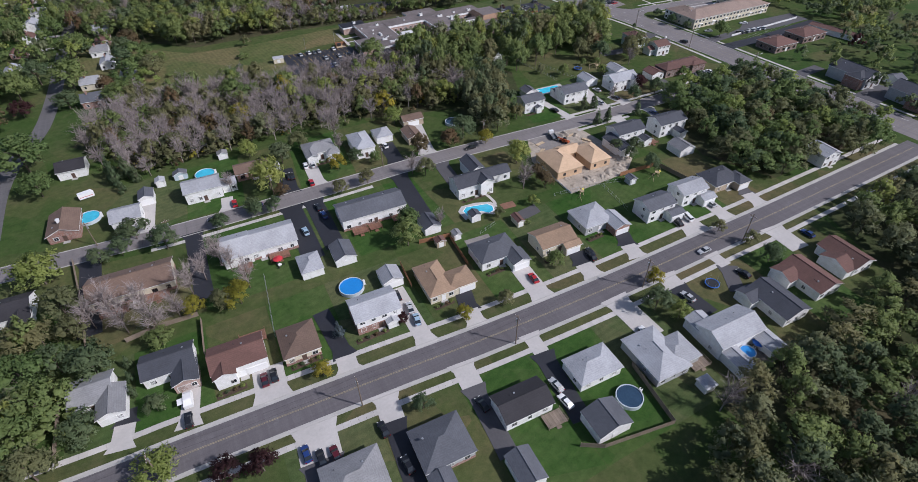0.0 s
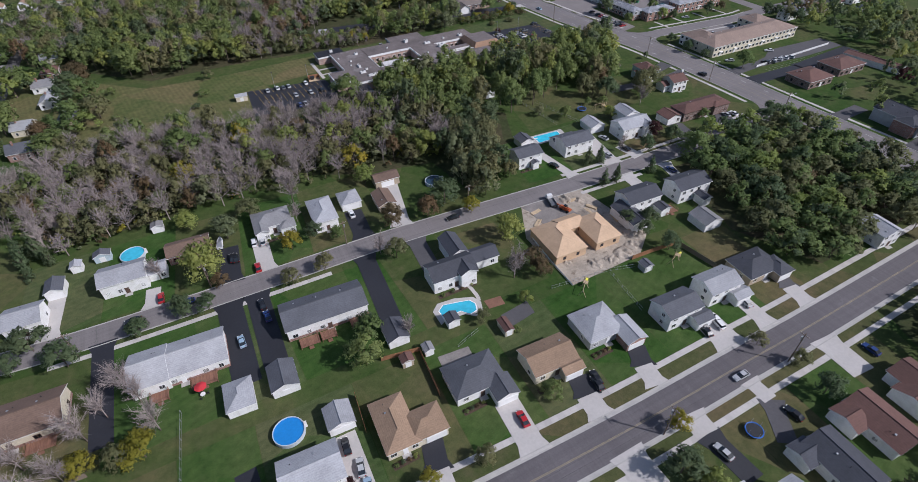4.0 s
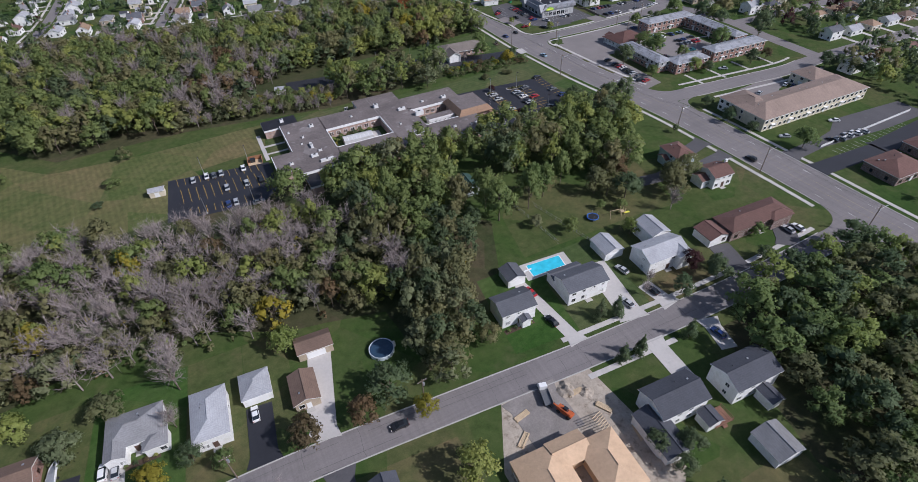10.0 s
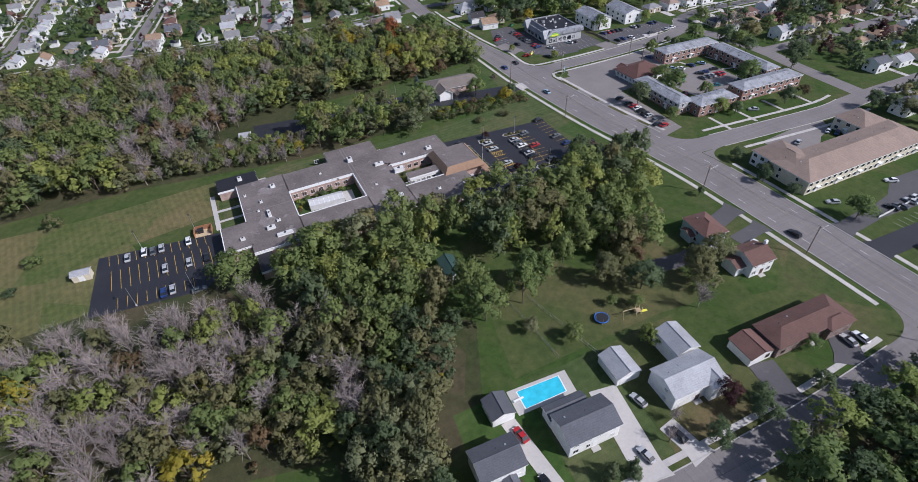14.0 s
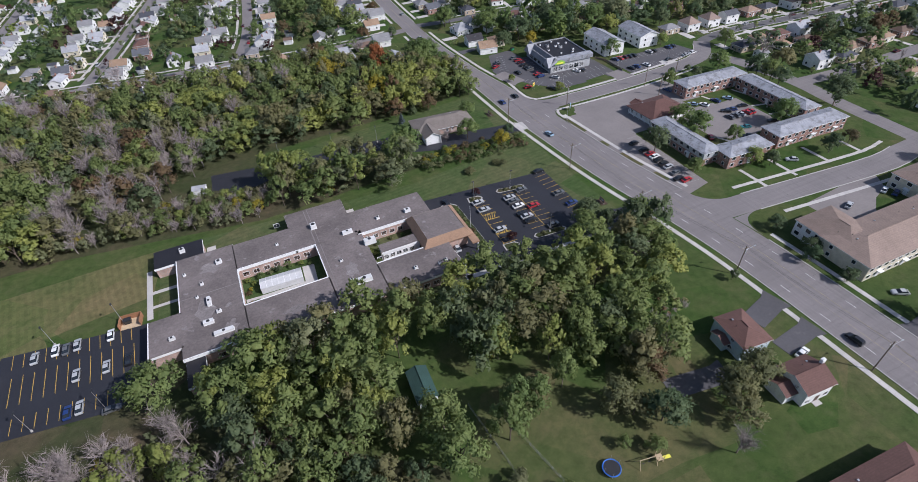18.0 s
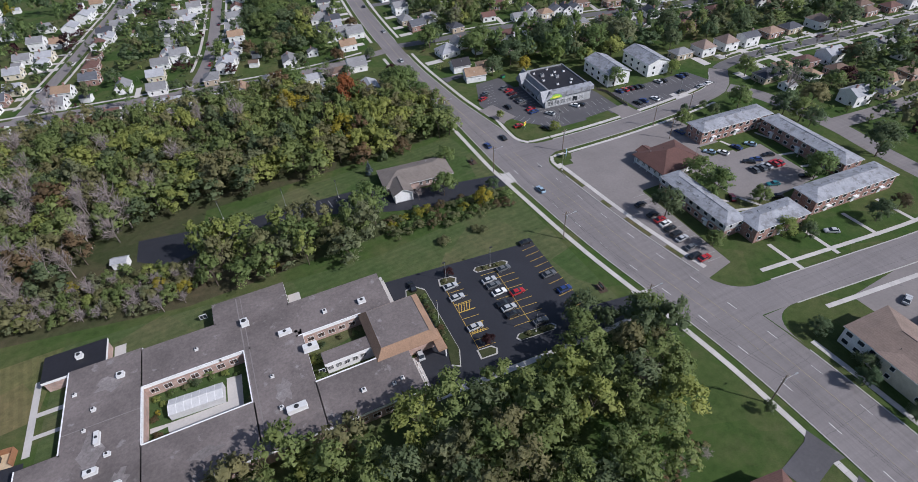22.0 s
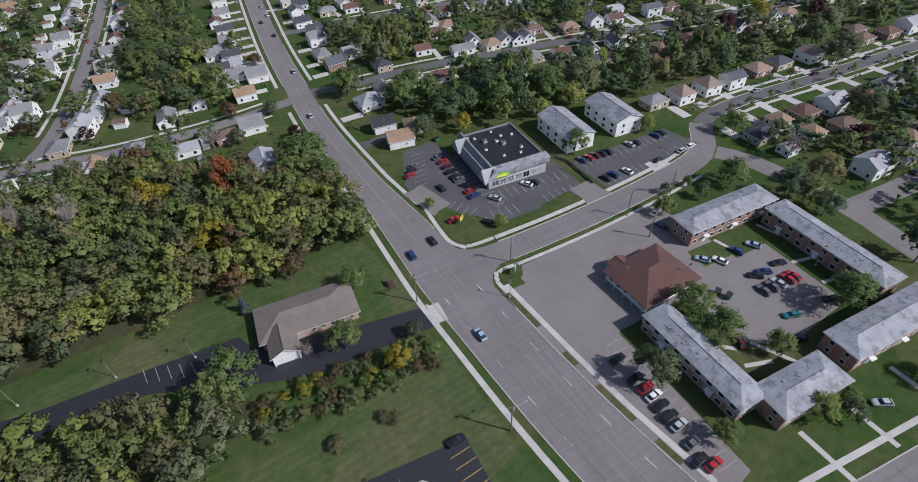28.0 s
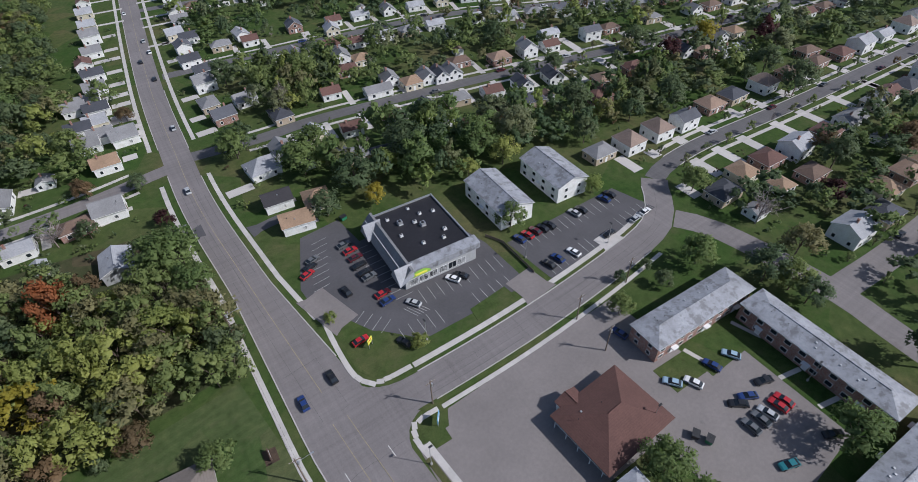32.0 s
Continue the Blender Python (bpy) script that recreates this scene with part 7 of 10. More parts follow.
tree(148.3, 211.7, 5, 16, "green")
tree(90.0, 259.2, 6, 13, "green")
tree(233.0, 258.7, 5, 11, "green")
tree(219.0, 243.0, 4.4, 10, "bare")
tree(298.3, 263.6, 2.6, 6, "dark")
tree(253.3, 375.6, 1.6, 4, "lime")
tree(331.9, 341.0, 1.6, 4, "dark")
tree(226.5, 331.4, 2.1, 5, "dark")
tree(218.6, 355.0, 3.6, 7, "green")
tree(190.4, 361.4, 2.2, 6.5, "blue", "cone")
tree(198.1, 368.4, 2.4, 8, "dark", "cone")
tree(199.7, 312.7, 1.9, 2.6, "olive", name="shrub")
tree(213.0, 312.0, 1.7, 2.3, "olive", name="shrub")
tree(201.1, 338.1, 1.8, 5, "bare")
tree(195.1, 298.7, 1.5, 3.5, "plum")
tree(194.3, 271.6, 1.7, 3.5, "plum")
tree(216.6, 264.2, 4, 9, "green")
tree(223.6, 262.1, 2.4, 8, "dark")
tree(224.7, 253.8, 4, 9, "olive")
tree(211.4, 313.5, 1.6, 2.2, "olive", name="shrub")
tree(199.6, 313.1, 1.7, 2.4, "olive", name="shrub")
tree(113.8, 295.9, 0.9, 1.4, "lime", name="shrub")
tree(127.2, 294.7, 1.2, 1.8, "green", name="shrub")
tree(122.9, 294.5, 1, 1.5, "dark", name="shrub")
tree(152.8, 286.0, 1.6, 2.6, "lime", name="shrub")
tree(114.4, 286.9, 0.9, 1.2, "rust", name="shrub")
tree(149.2, 326.8, 1.6, 3, "yellow", name="shrub")
tree(258.5, 468.3, 5.5, 11, "dark")
tree(281.4, 449.6, 6.5, 12, "green")
tree(270.5, 415.7, 4.5, 10, "dark")
tree(283.8, 488.6, 3.4, 10, "bare")
tree(293.1, 487.1, 3, 8, "green")
tree(198.1, 419.8, 5, 10, "orange")
tree(227.4, 441.9, 3, 6, "plum")
tree(224.4, 468.6, 2.6, 6, "dark")
tree(208.3, 473.0, 3, 7, "rust")
tree(227.6, 421.7, 6, 12, "green")
tree(228.1, 405.2, 5, 11, "green")
tree(322.5, 435.9, 6.5, 14, "green")
tree(285.6, 411.6, 3.6, 8, "yellow")
tree(317.9, 405.3, 3.5, 8, "lime")
tree(305.7, 422.7, 6, 13, "dark")
tree(363.8, 397.0, 4, 11, "dark")
tree(323.0, 342.1, 1.6, 4, "dark")
tree(330.8, 334.1, 2.4, 5.5, "dark")
tree(160.5, 212.6, 4.2, 15, "green")
tree(168.8, 216.0, 3.6, 14, "green")
tree(148.0, 220.3, 4.6, 16, "green")
tree(139.1, 223.5, 4.5, 15, "olive")
tree(188.1, 229.4, 4, 14, "green")
tree(185.5, 208.7, 4, 11, "olive")
tree(198.5, 212.5, 4, 10, "rust")
tree(167.8, 234.2, 4.5, 16, "green")
tree(131.9, 227.2, 5, 15, "green")
tree(-38.3, 128.2, 5, 11, "bare")
tree(-27.8, 116.4, 5, 11, "bare")
tree(-18.1, 127.4, 4.5, 10, "bare")
tree(-8.8, 136.2, 4.5, 10, "bare")
tree(-3.3, 122.3, 4, 9, "bare")
tree(-49.5, 135.1, 5, 10, "olive")
tree(-58.5, 127.2, 5, 9, "olive")


# ---- streets of small houses farther off ----
ALL_ROADS = np.array([(x, y, w) for ln, w in ((RA, 4.7), (RB, 8.6), (RC, 3.9), (RD, 4.6), (RF, 3.6), (RG, 4.2), (RH, 3.3), (RJ, 3.3), (RK, 3.3), (RL, 3.3), (RM, 3.3), (RN, 3.3), (RO, 3.3), (RP, 3.3)) for x, y, _ in along(ln, 3.0)])
TAKEN = [(o.location.x, o.location.y, 9.0) for o in scene.objects if o.parent is None and o.type == "EMPTY" and o.get("category") in ("house", "garage", "apartment building", "hall", "church", "barn")]
TAKEN += [(286, 386, 20), (316, 387, 14), (339, 386, 14), (327, 322, 18), (310, 322, 14), (344, 322, 12), (340, 285, 14), (340, 305, 14), (312, 273, 14), (344, 273, 14), (290, 340, 20), (331, 362, 16), (322, 362, 16), (345, 362, 14)]


def clear_of_roads(x, y, d):
    return bool(np.all(np.hypot(ALL_ROADS[:, 0] - x, ALL_ROADS[:, 1] - y) > ALL_ROADS[:, 2] + d))


def clear_of_houses(x, y, d):
    return all((x - a) ** 2 + (y - b) ** 2 > (r + d) ** 2 for a, b, r in TAKEN)


SMALL_KINDS = [(9, 11, 3.2, "gable", "y", "r_grey", "w_white", "white cottage with a grey gabled roof"), (8.5, 11.5, 3.4, "gable", "y", "r_dark", "w_white", "white cottage with a dark gabled roof"),
               (12, 8.4, 3.0, "hip", "x", "r_brown", "brick", "brick bungalow with a brown hipped roof"), (11.5, 8.6, 3.2, "gable", "x", "r_light", "w_white", "white bungalow with a pale roof"),
               (10, 9, 3.2, "gable", "x", "r_red", "w_white", "white bungalow with a red-brown roof"), (11, 9, 5.0, "gable", "x", "r_slate", "w_white", "two-storey white house with a slate-grey roof"),
               (10, 10, 3.2, "hip", "x", "r_tan", "w_cream", "cream bungalow with a tan hipped roof"), (9, 10.5, 3.4, "gable", "y", "r_light", "w_cream", "cream cottage with a pale gabled roof"),
               (12, 9, 3.2, "hip", "x", "r_grey", "w_tan", "tan bungalow with a grey hipped roof"), (9.5, 11, 5.0, "gable", "y", "r_grey", "w_white", "two-storey white house with a grey roof"),
               (10.5, 11, 4.6, "hip", "y", "r_taupe", "w_white", "two-storey white house with a grey-brown hipped roof"), (12.5, 9.5, 3.2, "hip", "x", "r_dark", "w_tan", "tan bungalow with a dark hipped roof"),
               (12, 10, 3.2, "hip", "x", "r_orange", "brick", "brick bungalow with an orange-brown hipped roof"), (12, 9.5, 3.2, "hip", "x", "r_red", "brick", "brick bungalow with a red-brown hipped roof"),
               (12, 10.5, 5.2, "gable", "x", "r_light", "w_white", "wide two-storey white house with a pale roof"), (14, 9, 3.0, "gable", "x", "r_grey", "w_white", "long white bungalow with a grey gabled roof"),
               (6.5, 7, 2.5, "gable", "x", "r_grey", "w_white", "small white garage with a grey roof"), (8.5, 8, 2.7, "hip", "x", "r_tan", "w_white", "small white annexe with a tan hipped roof"),
               (9, 11, 3.6, "gable", "y", "r_tan", "w_white", "white cottage with a tan gabled roof"), (9.5, 11, 3.6, "gable", "y", "r_slate", "brick", "brick cottage with a slate-grey gabled roof"),
               (12, 13, 3.0, "hip", "y", "r_light", "w_white", "broad bungalow with a pale shallow roof")]


SMALL = {}
FAR_HOUSES = []


def small_house(k, x, y, yaw):
    """A plain dwelling with its windows, doors, eaves and chimney; repeats share their meshes."""
    w, d, h, rf, rg, rm, wm, lab = SMALL_KINDS[k]
    if k not in SMALL:
        n0 = set(bpy.data.objects)
        e = new("pattern")
        inf = block(e, 0, 0, w, d, h, rf, rg, 0.62 if rg == "y" else 0.46, 0.4, rm, wm)
        roof_bits(inf, e, 0, None if rf == "hip" else (0.2 * w, "brick"), k)
        bm = bmesh.new()
        for u, sy, zs in ((-w / 4, -1, 1.0), (w / 4, -1, 1.0), (-w / 4, 1, 1.0), (w / 4, 1, 1.0)) + (((0, -1, 3.4), (0, 1, 3.4)) if h > 4.4 or rg == "y" else ()):
            yy = sy * (d / 2 - 0.4)
            box(bm, u - 0.8, u + 0.8, yy - 0.05, yy + 0.05, zs - 0.1, zs + 1.35), box(bm, u - 0.65, u + 0.65, yy - 0.07, yy + 0.07, zs, zs + 1.22, 1)
        for sx in (-1, 1):
            for v in (-d / 4, d / 4):
                xx = sx * (w / 2 - 0.4)
                box(bm, xx - 0.05, xx + 0.05, v - 0.65, v + 0.65, 0.9, 2.3), box(bm, xx - 0.07, xx + 0.07, v - 0.5, v + 0.5, 1.0, 2.2, 1)
        box(bm, -0.55, 0.55, -(d / 2 - 0.4) - 0.06, -(d / 2 - 0.4) + 0.05, 0.0, 2.15)
        tagged(part("joinery", bm, [M["trim"], M["glass"]], e), kind="stuff")
        SMALL[k] = [(o.name.split(".")[0], o.data, o.parent is e) for o in bpy.data.objects if o not in n0 and o.data and o.name.split(".")[0] != "ridge_cap"]
        for o in [o for o in bpy.data.objects if o not in n0]:
            bpy.data.objects.remove(o)
    if x > 478 or y > 572 or x < -70 or (y > 525 and x < 20) or (y > 540 and x > 300):
        FAR_HOUSES.append((k, x, y, yaw))
        return None
    e = thing("house", x, y, 0, yaw, lab, "house")
    e.scale = (0.86, 0.86, 0.94)
    for nm, me, _ in SMALL[k]:
        o = new(nm, me)
        o.parent = e
        if nm == "joinery":
            o["kind"] = "stuff"
    return e


def join_far(name, label):
    """The houses nobody could count, far off, as one mass."""
    bm = bmesh.new()
    mats = []
    for k, x, y, yaw in FAR_HOUSES:
        m = pose(x, y, 0, 0, 0, yaw) @ Matrix.Diagonal((0.86, 0.86, 0.94, 1))
        for nm, me, _ in SMALL[k]:
            n = len(bm.faces)
            tmp = me.copy()
            tmp.transform(m)
            bm.from_mesh(tmp)
            bm.faces.ensure_lookup_table()
            for f in bm.faces[n:]:
                mt = me.materials[f.material_index]
                if mt not in mats:
                    mats.append(mt)
                f.material_index = mats.index(mt)
            bpy.data.meshes.remove(tmp)
    return tagged(part(name, bm, mats), label, "houses", "", "stuff")


rh = random.Random(5)
FAR_DRIVES = []


def row(line, side, span, gap, setback, kinds, axis="x", drives=True, sheds=0.16):
    """Houses along one side of a street, each with a drive and now and then a shed behind."""
    lo, hi = span
    for x, y, a in along(line, gap):
        c = x if axis == "x" else y
        if not lo <= c <= hi:
            continue
        n = Vector((-math.sin(a), math.cos(a))) * side
        t = Vector((math.cos(a), math.sin(a)))
        p = Vector((x, y)) + n * (setback + rh.uniform(-1.0, 1.5)) + t * rh.uniform(-1, 1)
        if not clear_of_houses(p.x, p.y, 5.4) or not clear_of_roads(p.x, p.y, 5.5):
            continue
        face = math.degrees(math.atan2(-n.y, -n.x)) + 90
        small_house(rh.choice(kinds), p.x, p.y, face)
        TAKEN.append((p.x, p.y, 6.5))
        if drives:
            q = Vector((x, y)) + t * (gap * 0.42)
            o = q + n * 4.2
            b = q + n * (setback + 2)
            if clear_of_houses(b.x, b.y, -3.0):
                FAR_DRIVES.append((o, b, n, 2.6))
        if rh.random() < sheds:
            s = Vector((x, y)) + n * (setback + 13) + t * (gap * 0.3)
            if clear_of_houses(s.x, s.y, 0) and clear_of_roads(s.x, s.y, 4):
                shed(s.x, s.y, 4.6, 5.4, 2.4, rh.choice(("r_grey", "r_dark", "r_light", "r_brown")), "w_white", "small white garage behind a house", face, "y", name="garage", category="garage")
                TAKEN.append((s.x, s.y, 4.0))


# houses one by one: place and kind
# north side of the curving side street
ROW_RFN = [(361.7, 387.2, 8), (374.0, 385.0, 10), (388.6, 384.5, 10), (401.5, 382.7, 5), (420.3, 384.9, 12), (433.5, 384.1, 11), (450.8, 381.8, 10), (469.4, 381.9, 2), (488.5, 380.1, 2), (504.9, 378.2, 13), (519.3, 377.0, 14), (539.3, 376.8, 3), (558.4, 375.2, 10)]
# south side of the curving side street
ROW_RFS = [(376.1, 347.9, 11), (390.1, 350.6, 6), (403.4, 350.2, 13), (416.5, 348.0, 14), (435.1, 347.3, 13), (451.6, 347.0, 15), (471.2, 347.6, 8), (494.8, 346.4, 11)]
# gardens behind it
ROW_RFS2 = [(376.1, 336.7, 16), (394.0, 339.4, 17), (407.9, 337.1, 2), (388.9, 314.9, 14), (404.6, 313.5, 11), (417.9, 319.1, 6), (431.9, 318.7, 12), (446.9, 333.8, 16)]
# south side of the next street
ROW_RJS = [(404.2, 425.6, 12), (391.5, 416.4, 13), (367.7, 431.1, 11), (351.6, 431.8, 2), (338.5, 430.2, 13), (422.4, 425.8, 13), (453.7, 424.0, 1), (469.6, 411.1, 3), (459.9, 416.3, 12), (496.0, 388.6, 2)]
# north side of the next street
ROW_RJN = [(397.2, 468.8, 9), (409.6, 466.6, 4), (382.3, 470.9, 12), (418.6, 477.4, 3), (433.8, 463.7, 5), (447.4, 464.0, 2), (474.2, 460.1, 8), (490.3, 422.3, 6), (403.2, 518.5, 3), (517.9, 421.6, 9)]
# west side of the avenue
ROW_AVW = [(217.2, 488.0, 18), (218.9, 511.3, 0), (218.6, 523.5, 7), (220.4, 535.3, 1), (218.5, 545.1, 0), (222.6, 557.7, 0), (223.8, 573.2, 1), (221.7, 589.4, 4), (227.1, 603.1, 0), (229.3, 623.6, 9)]
# east side of the avenue
ROW_AVE = [(261.8, 496.7, 19), (259.7, 511.0, 8), (263.3, 530.1, 9), (267.2, 545.0, 1), (264.3, 560.6, 1), (265.4, 576.6, 5), (266.4, 601.0, 7), (294.6, 577.9, 3), (292.5, 554.8, 0), (273.2, 505.4, 0), (280.8, 483.4, 11), (262.0, 451.8, 20)]
# round the small close
ROW_RJW = [(270.3, 423.8, 6), (291.6, 438.9, 8), (301.4, 433.4, 11), (322.0, 477.7, 15), (331.1, 484.2, 0), (336.9, 474.9, 6), (345.3, 475.3, 0), (350.5, 473.1, 1), (356.4, 472.2, 0), (323.0, 515.8, 9), (326.1, 534.6, 4), (319.9, 504.1, 13), (330.4, 510.3, 6), (320.7, 569.9, 19), (334.9, 552.8, 7)]
# north-western streets
ROW_NWA = [(23.8, 654.1, 7), (32.3, 621.6, 0), (23.4, 604.0, 3), (53.7, 624.1, 0), (52.8, 590.7, 9), (48.1, 568.3, 0), (46.8, 546.2, 7), (28.8, 518.2, 8), (45.7, 509.6, 19), (51.3, 485.7, 8), (59.8, 486.8, 3), (42.1, 478.8, 2)]
ROW_NWB = [(91.2, 624.7, 4), (89.7, 592.6, 1), (86.5, 570.3, 4), (85.7, 550.2, 2), (85.3, 534.3, 13), (86.3, 514.8, 19), (92.8, 478.1, 5), (98.8, 450.7, 9), (106.7, 480.7, 18)]
ROW_NWC = [(118.4, 483.5, 0), (118.1, 501.3, 7), (120.6, 517.5, 0), (124.4, 531.4, 3), (128.3, 547.9, 0), (126.8, 577.0, 9), (135.1, 600.8, 0), (127.8, 450.8, 15), (140.7, 449.4, 15), (144.0, 482.5, 8), (166.1, 577.6, 0), (163.4, 556.1, 0), (160.1, 519.0, 3)]
ROW_NWD = [(184.1, 484.7, 15), (213.3, 506.8, 0), (212.4, 521.3, 1), (212.8, 541.7, 0), (197.8, 490.2, 16), (169.9, 463.7, 8)]
# beyond the meadow
ROW_WEST = [(-36.0, 430.5, 3), (-37.1, 410.3, 18), (-35.4, 387.0, 7), (-34.8, 366.7, 13), (-36.7, 347.5, 0), (-33.5, 327.0, 3), (-41.5, 301.6, 7), (-24.6, 304.5, 8), (-40.6, 279.2, 19), (-76.0, 369.1, 13), (-77.0, 339.5, 3), (-71.5, 411.4, 14), (-70.5, 444.5, 0), (-73.0, 392.0, 4)]
for houses, facing in ((ROW_WEST, 84), (ROW_RFN, -2), (ROW_RFS, 178), (ROW_RFS2, 176), (ROW_RJS, 170), (ROW_RJN, -10), (ROW_AVW, 88), (ROW_AVE, -88), (ROW_RJW, -9), (ROW_NWA, 81), (ROW_NWB, 81), (ROW_NWC, -98), (ROW_NWD, 84)):
    for x, y, k in houses:
        if clear_of_roads(x, y, 2.0) and clear_of_houses(x, y, -6.5):
            small_house(k, x, y, facing + rh.uniform(-2, 2))
            TAKEN.append((x, y, 3.0 if k == 16 else 5.6))
            if k not in (16, 17):
                # a concrete drive from the street up beside the house
                n = -(Vector((math.sin(math.radians(facing)), -math.cos(math.radians(facing)))))
                s = Vector((n.y, -n.x)) * (SMALL_KINDS[k][0] / 2 - 0.6)
                near = ALL_ROADS[np.hypot(ALL_ROADS[:, 0] - (x - n.x * 15), ALL_ROADS[:, 1] - (y - n.y * 15)) < 14]
                if len(near):
                    reach = float(min(abs((x - a) * n.x + (y - b) * n.y) - w for a, b, w in near))
                    if 4 < reach < 30:
                        FAR_DRIVES.append((Vector((x, y)) + s - n * reach, Vector((x, y)) + s - n * (SMALL_KINDS[k][1] / 2 - 0.6), n, 4.2))
COT, BUN = (0, 1, 7, 0, 1, 3, 4), (2, 3, 4, 6, 8, 5, 3)
row(RB, 1, (492, 715), 11.4, 23, COT, "y")
row(RB, -1, (496, 715), 15.5, 24, COT + (9,), "y")
# mostly paler roof kinds: sun glare on distant roofs put into their colour
GLARE_PALE = (0, 3, 7, 3, 14, 18, 0, 4, 9)
for ln in (RK, RL):
    row(ln, 1, (494, 720), 11.4, 14.0, GLARE_PALE, "y", sheds=0.5), row(ln, -1, (494, 720), 11.4, 14.0, GLARE_PALE, "y", sheds=0.5)
row(RM, 1, (500, 700), 11.4, 14.0, GLARE_PALE, "y", sheds=0.5), row(RM, -1, (500, 700), 11.4, 14.0, GLARE_PALE, "y", sheds=0.5)
row(RH, 1, (-100, 224), 14.5, 14.5, GLARE_PALE + BUN), row(RH, -1, (-90, 206), 15, 14.5, GLARE_PALE + BUN)
row(RF, 1, (372, 640), 14.6, 17.5, BUN + (5, 9)), row(RF, -1, (374, 640), 14.6, 17.5, BUN + (5, 9))
row(RJ, 1, (284, 640), 15.2, 16, BUN + COT), row(RJ, -1, (272, 640), 15.2, 16, BUN + COT)
row(RN, 1, (270, 640), 15, 16, BUN + COT), row(RN, -1, (280, 640), 15, 16, BUN + COT)
row(RO, 1, (282, 640), 16, 16, BUN + COT), row(RO, -1, (282, 640), 16, 16, BUN + COT)
row(RG, -1, (262, 335), 15.5, 17, BUN + (5, 9), "y")
row(RD, 1, (384, 600), 15.5, 16, BUN + (5,)), row(RD, -1, (352, 600), 15.5, 16, BUN + (5,))
RQ = smooth([(367, 306), (400, 304), (470, 303), (560, 298), (700, 290)])
road("road_15", RQ, 3.8, M["asphalt"], "grey asphalt residential street lined with houses", level=0.014)
ALL_ROADS = np.concatenate([ALL_ROADS, np.array([(x, y, 3.8) for x, y, _ in along(RQ, 3.0)])])
row(RQ, 1, (400, 600), 15.2, 15.5, BUN + (5, 9)), row(RQ, -1, (400, 600), 15.2, 15.5, BUN + (5,))
row(RP, -1, (440, 480), 17, 16, BUN + COT, "y")
# single houses near the avenue
HN = [(261.0, 416.8, 8, 10.5, "r_tan", "w_white", 80), (259.6, 430.4, 7.6, 9.6, "r_black", "w_white", 85), (211.7, 429.6, 11, 9, "r_light", "w_grey", 86), (213.9, 458.8, 9, 10, "r_grey", "w_white", 86), (176, 455.5, 12, 8, "r_grey", "w_white", -3), (152, 459, 12, 8, "r_light", "w_white", -3), (226, 505, 9, 10, "r_grey", "w_white", 90)]
for x, y, w, d, rm, wm, yw in HN:
    house(x, y, w, d, 3.4, "gable", "y" if d > w else "x", rm, wm, "small house with a %s gabled roof beside the avenue" % {"r_brown": "brown", "r_black": "black", "r_light": "pale grey", "r_dark": "dark", "r_grey": "grey", "r_tan": "tan", "r_slate": "slate-grey"}[rm], yaw=yw, n=2, pitch=0.7 if d > w else 0.45)
    TAKEN.append((x, y, 7))

join_far("far_houses", "distant rows of white and brick cottages")
bm = bmesh.new()
for o, b, n, w in FAR_DRIVES:
    s_ = Vector((-n.y, n.x)) * w / 2
    bm.faces.new([bm.verts.new((*q, 0.06)) for q in (o - s_, b - s_, b + s_, o + s_)])
bmesh.ops.recalc_face_normals(bm, faces=bm.faces)
tagged(part("driveways", bm, M["concrete"]), "narrow grey driveways between the far houses", "driveway", "", "structure")

# trees among those houses
rt = np.random.RandomState(33)


def tree_fill(poly, gap, name, share, label, mixture=mix_green, r=(2.6, 6.4), h=(6, 14), pool=None):
    pts = [(x, y) for x, y in scatter(poly, gap, rt) if rt.rand() < share and clear_of_roads(x, y, 2.5) and clear_of_houses(x, y, 0.5)]
    if pts:
        woods(name, pts, mixture, label, rt, r, h, False, pool or SPARSE)


def mix_street(x, y):
    return ("green", "dark", "olive", "lime", "rust", "grey", "yellow", "bare", "plum"), (4.4, 5.2, 1.2, 0.5, 0.2, 0.6, 0.06, 0.25, 0.4)


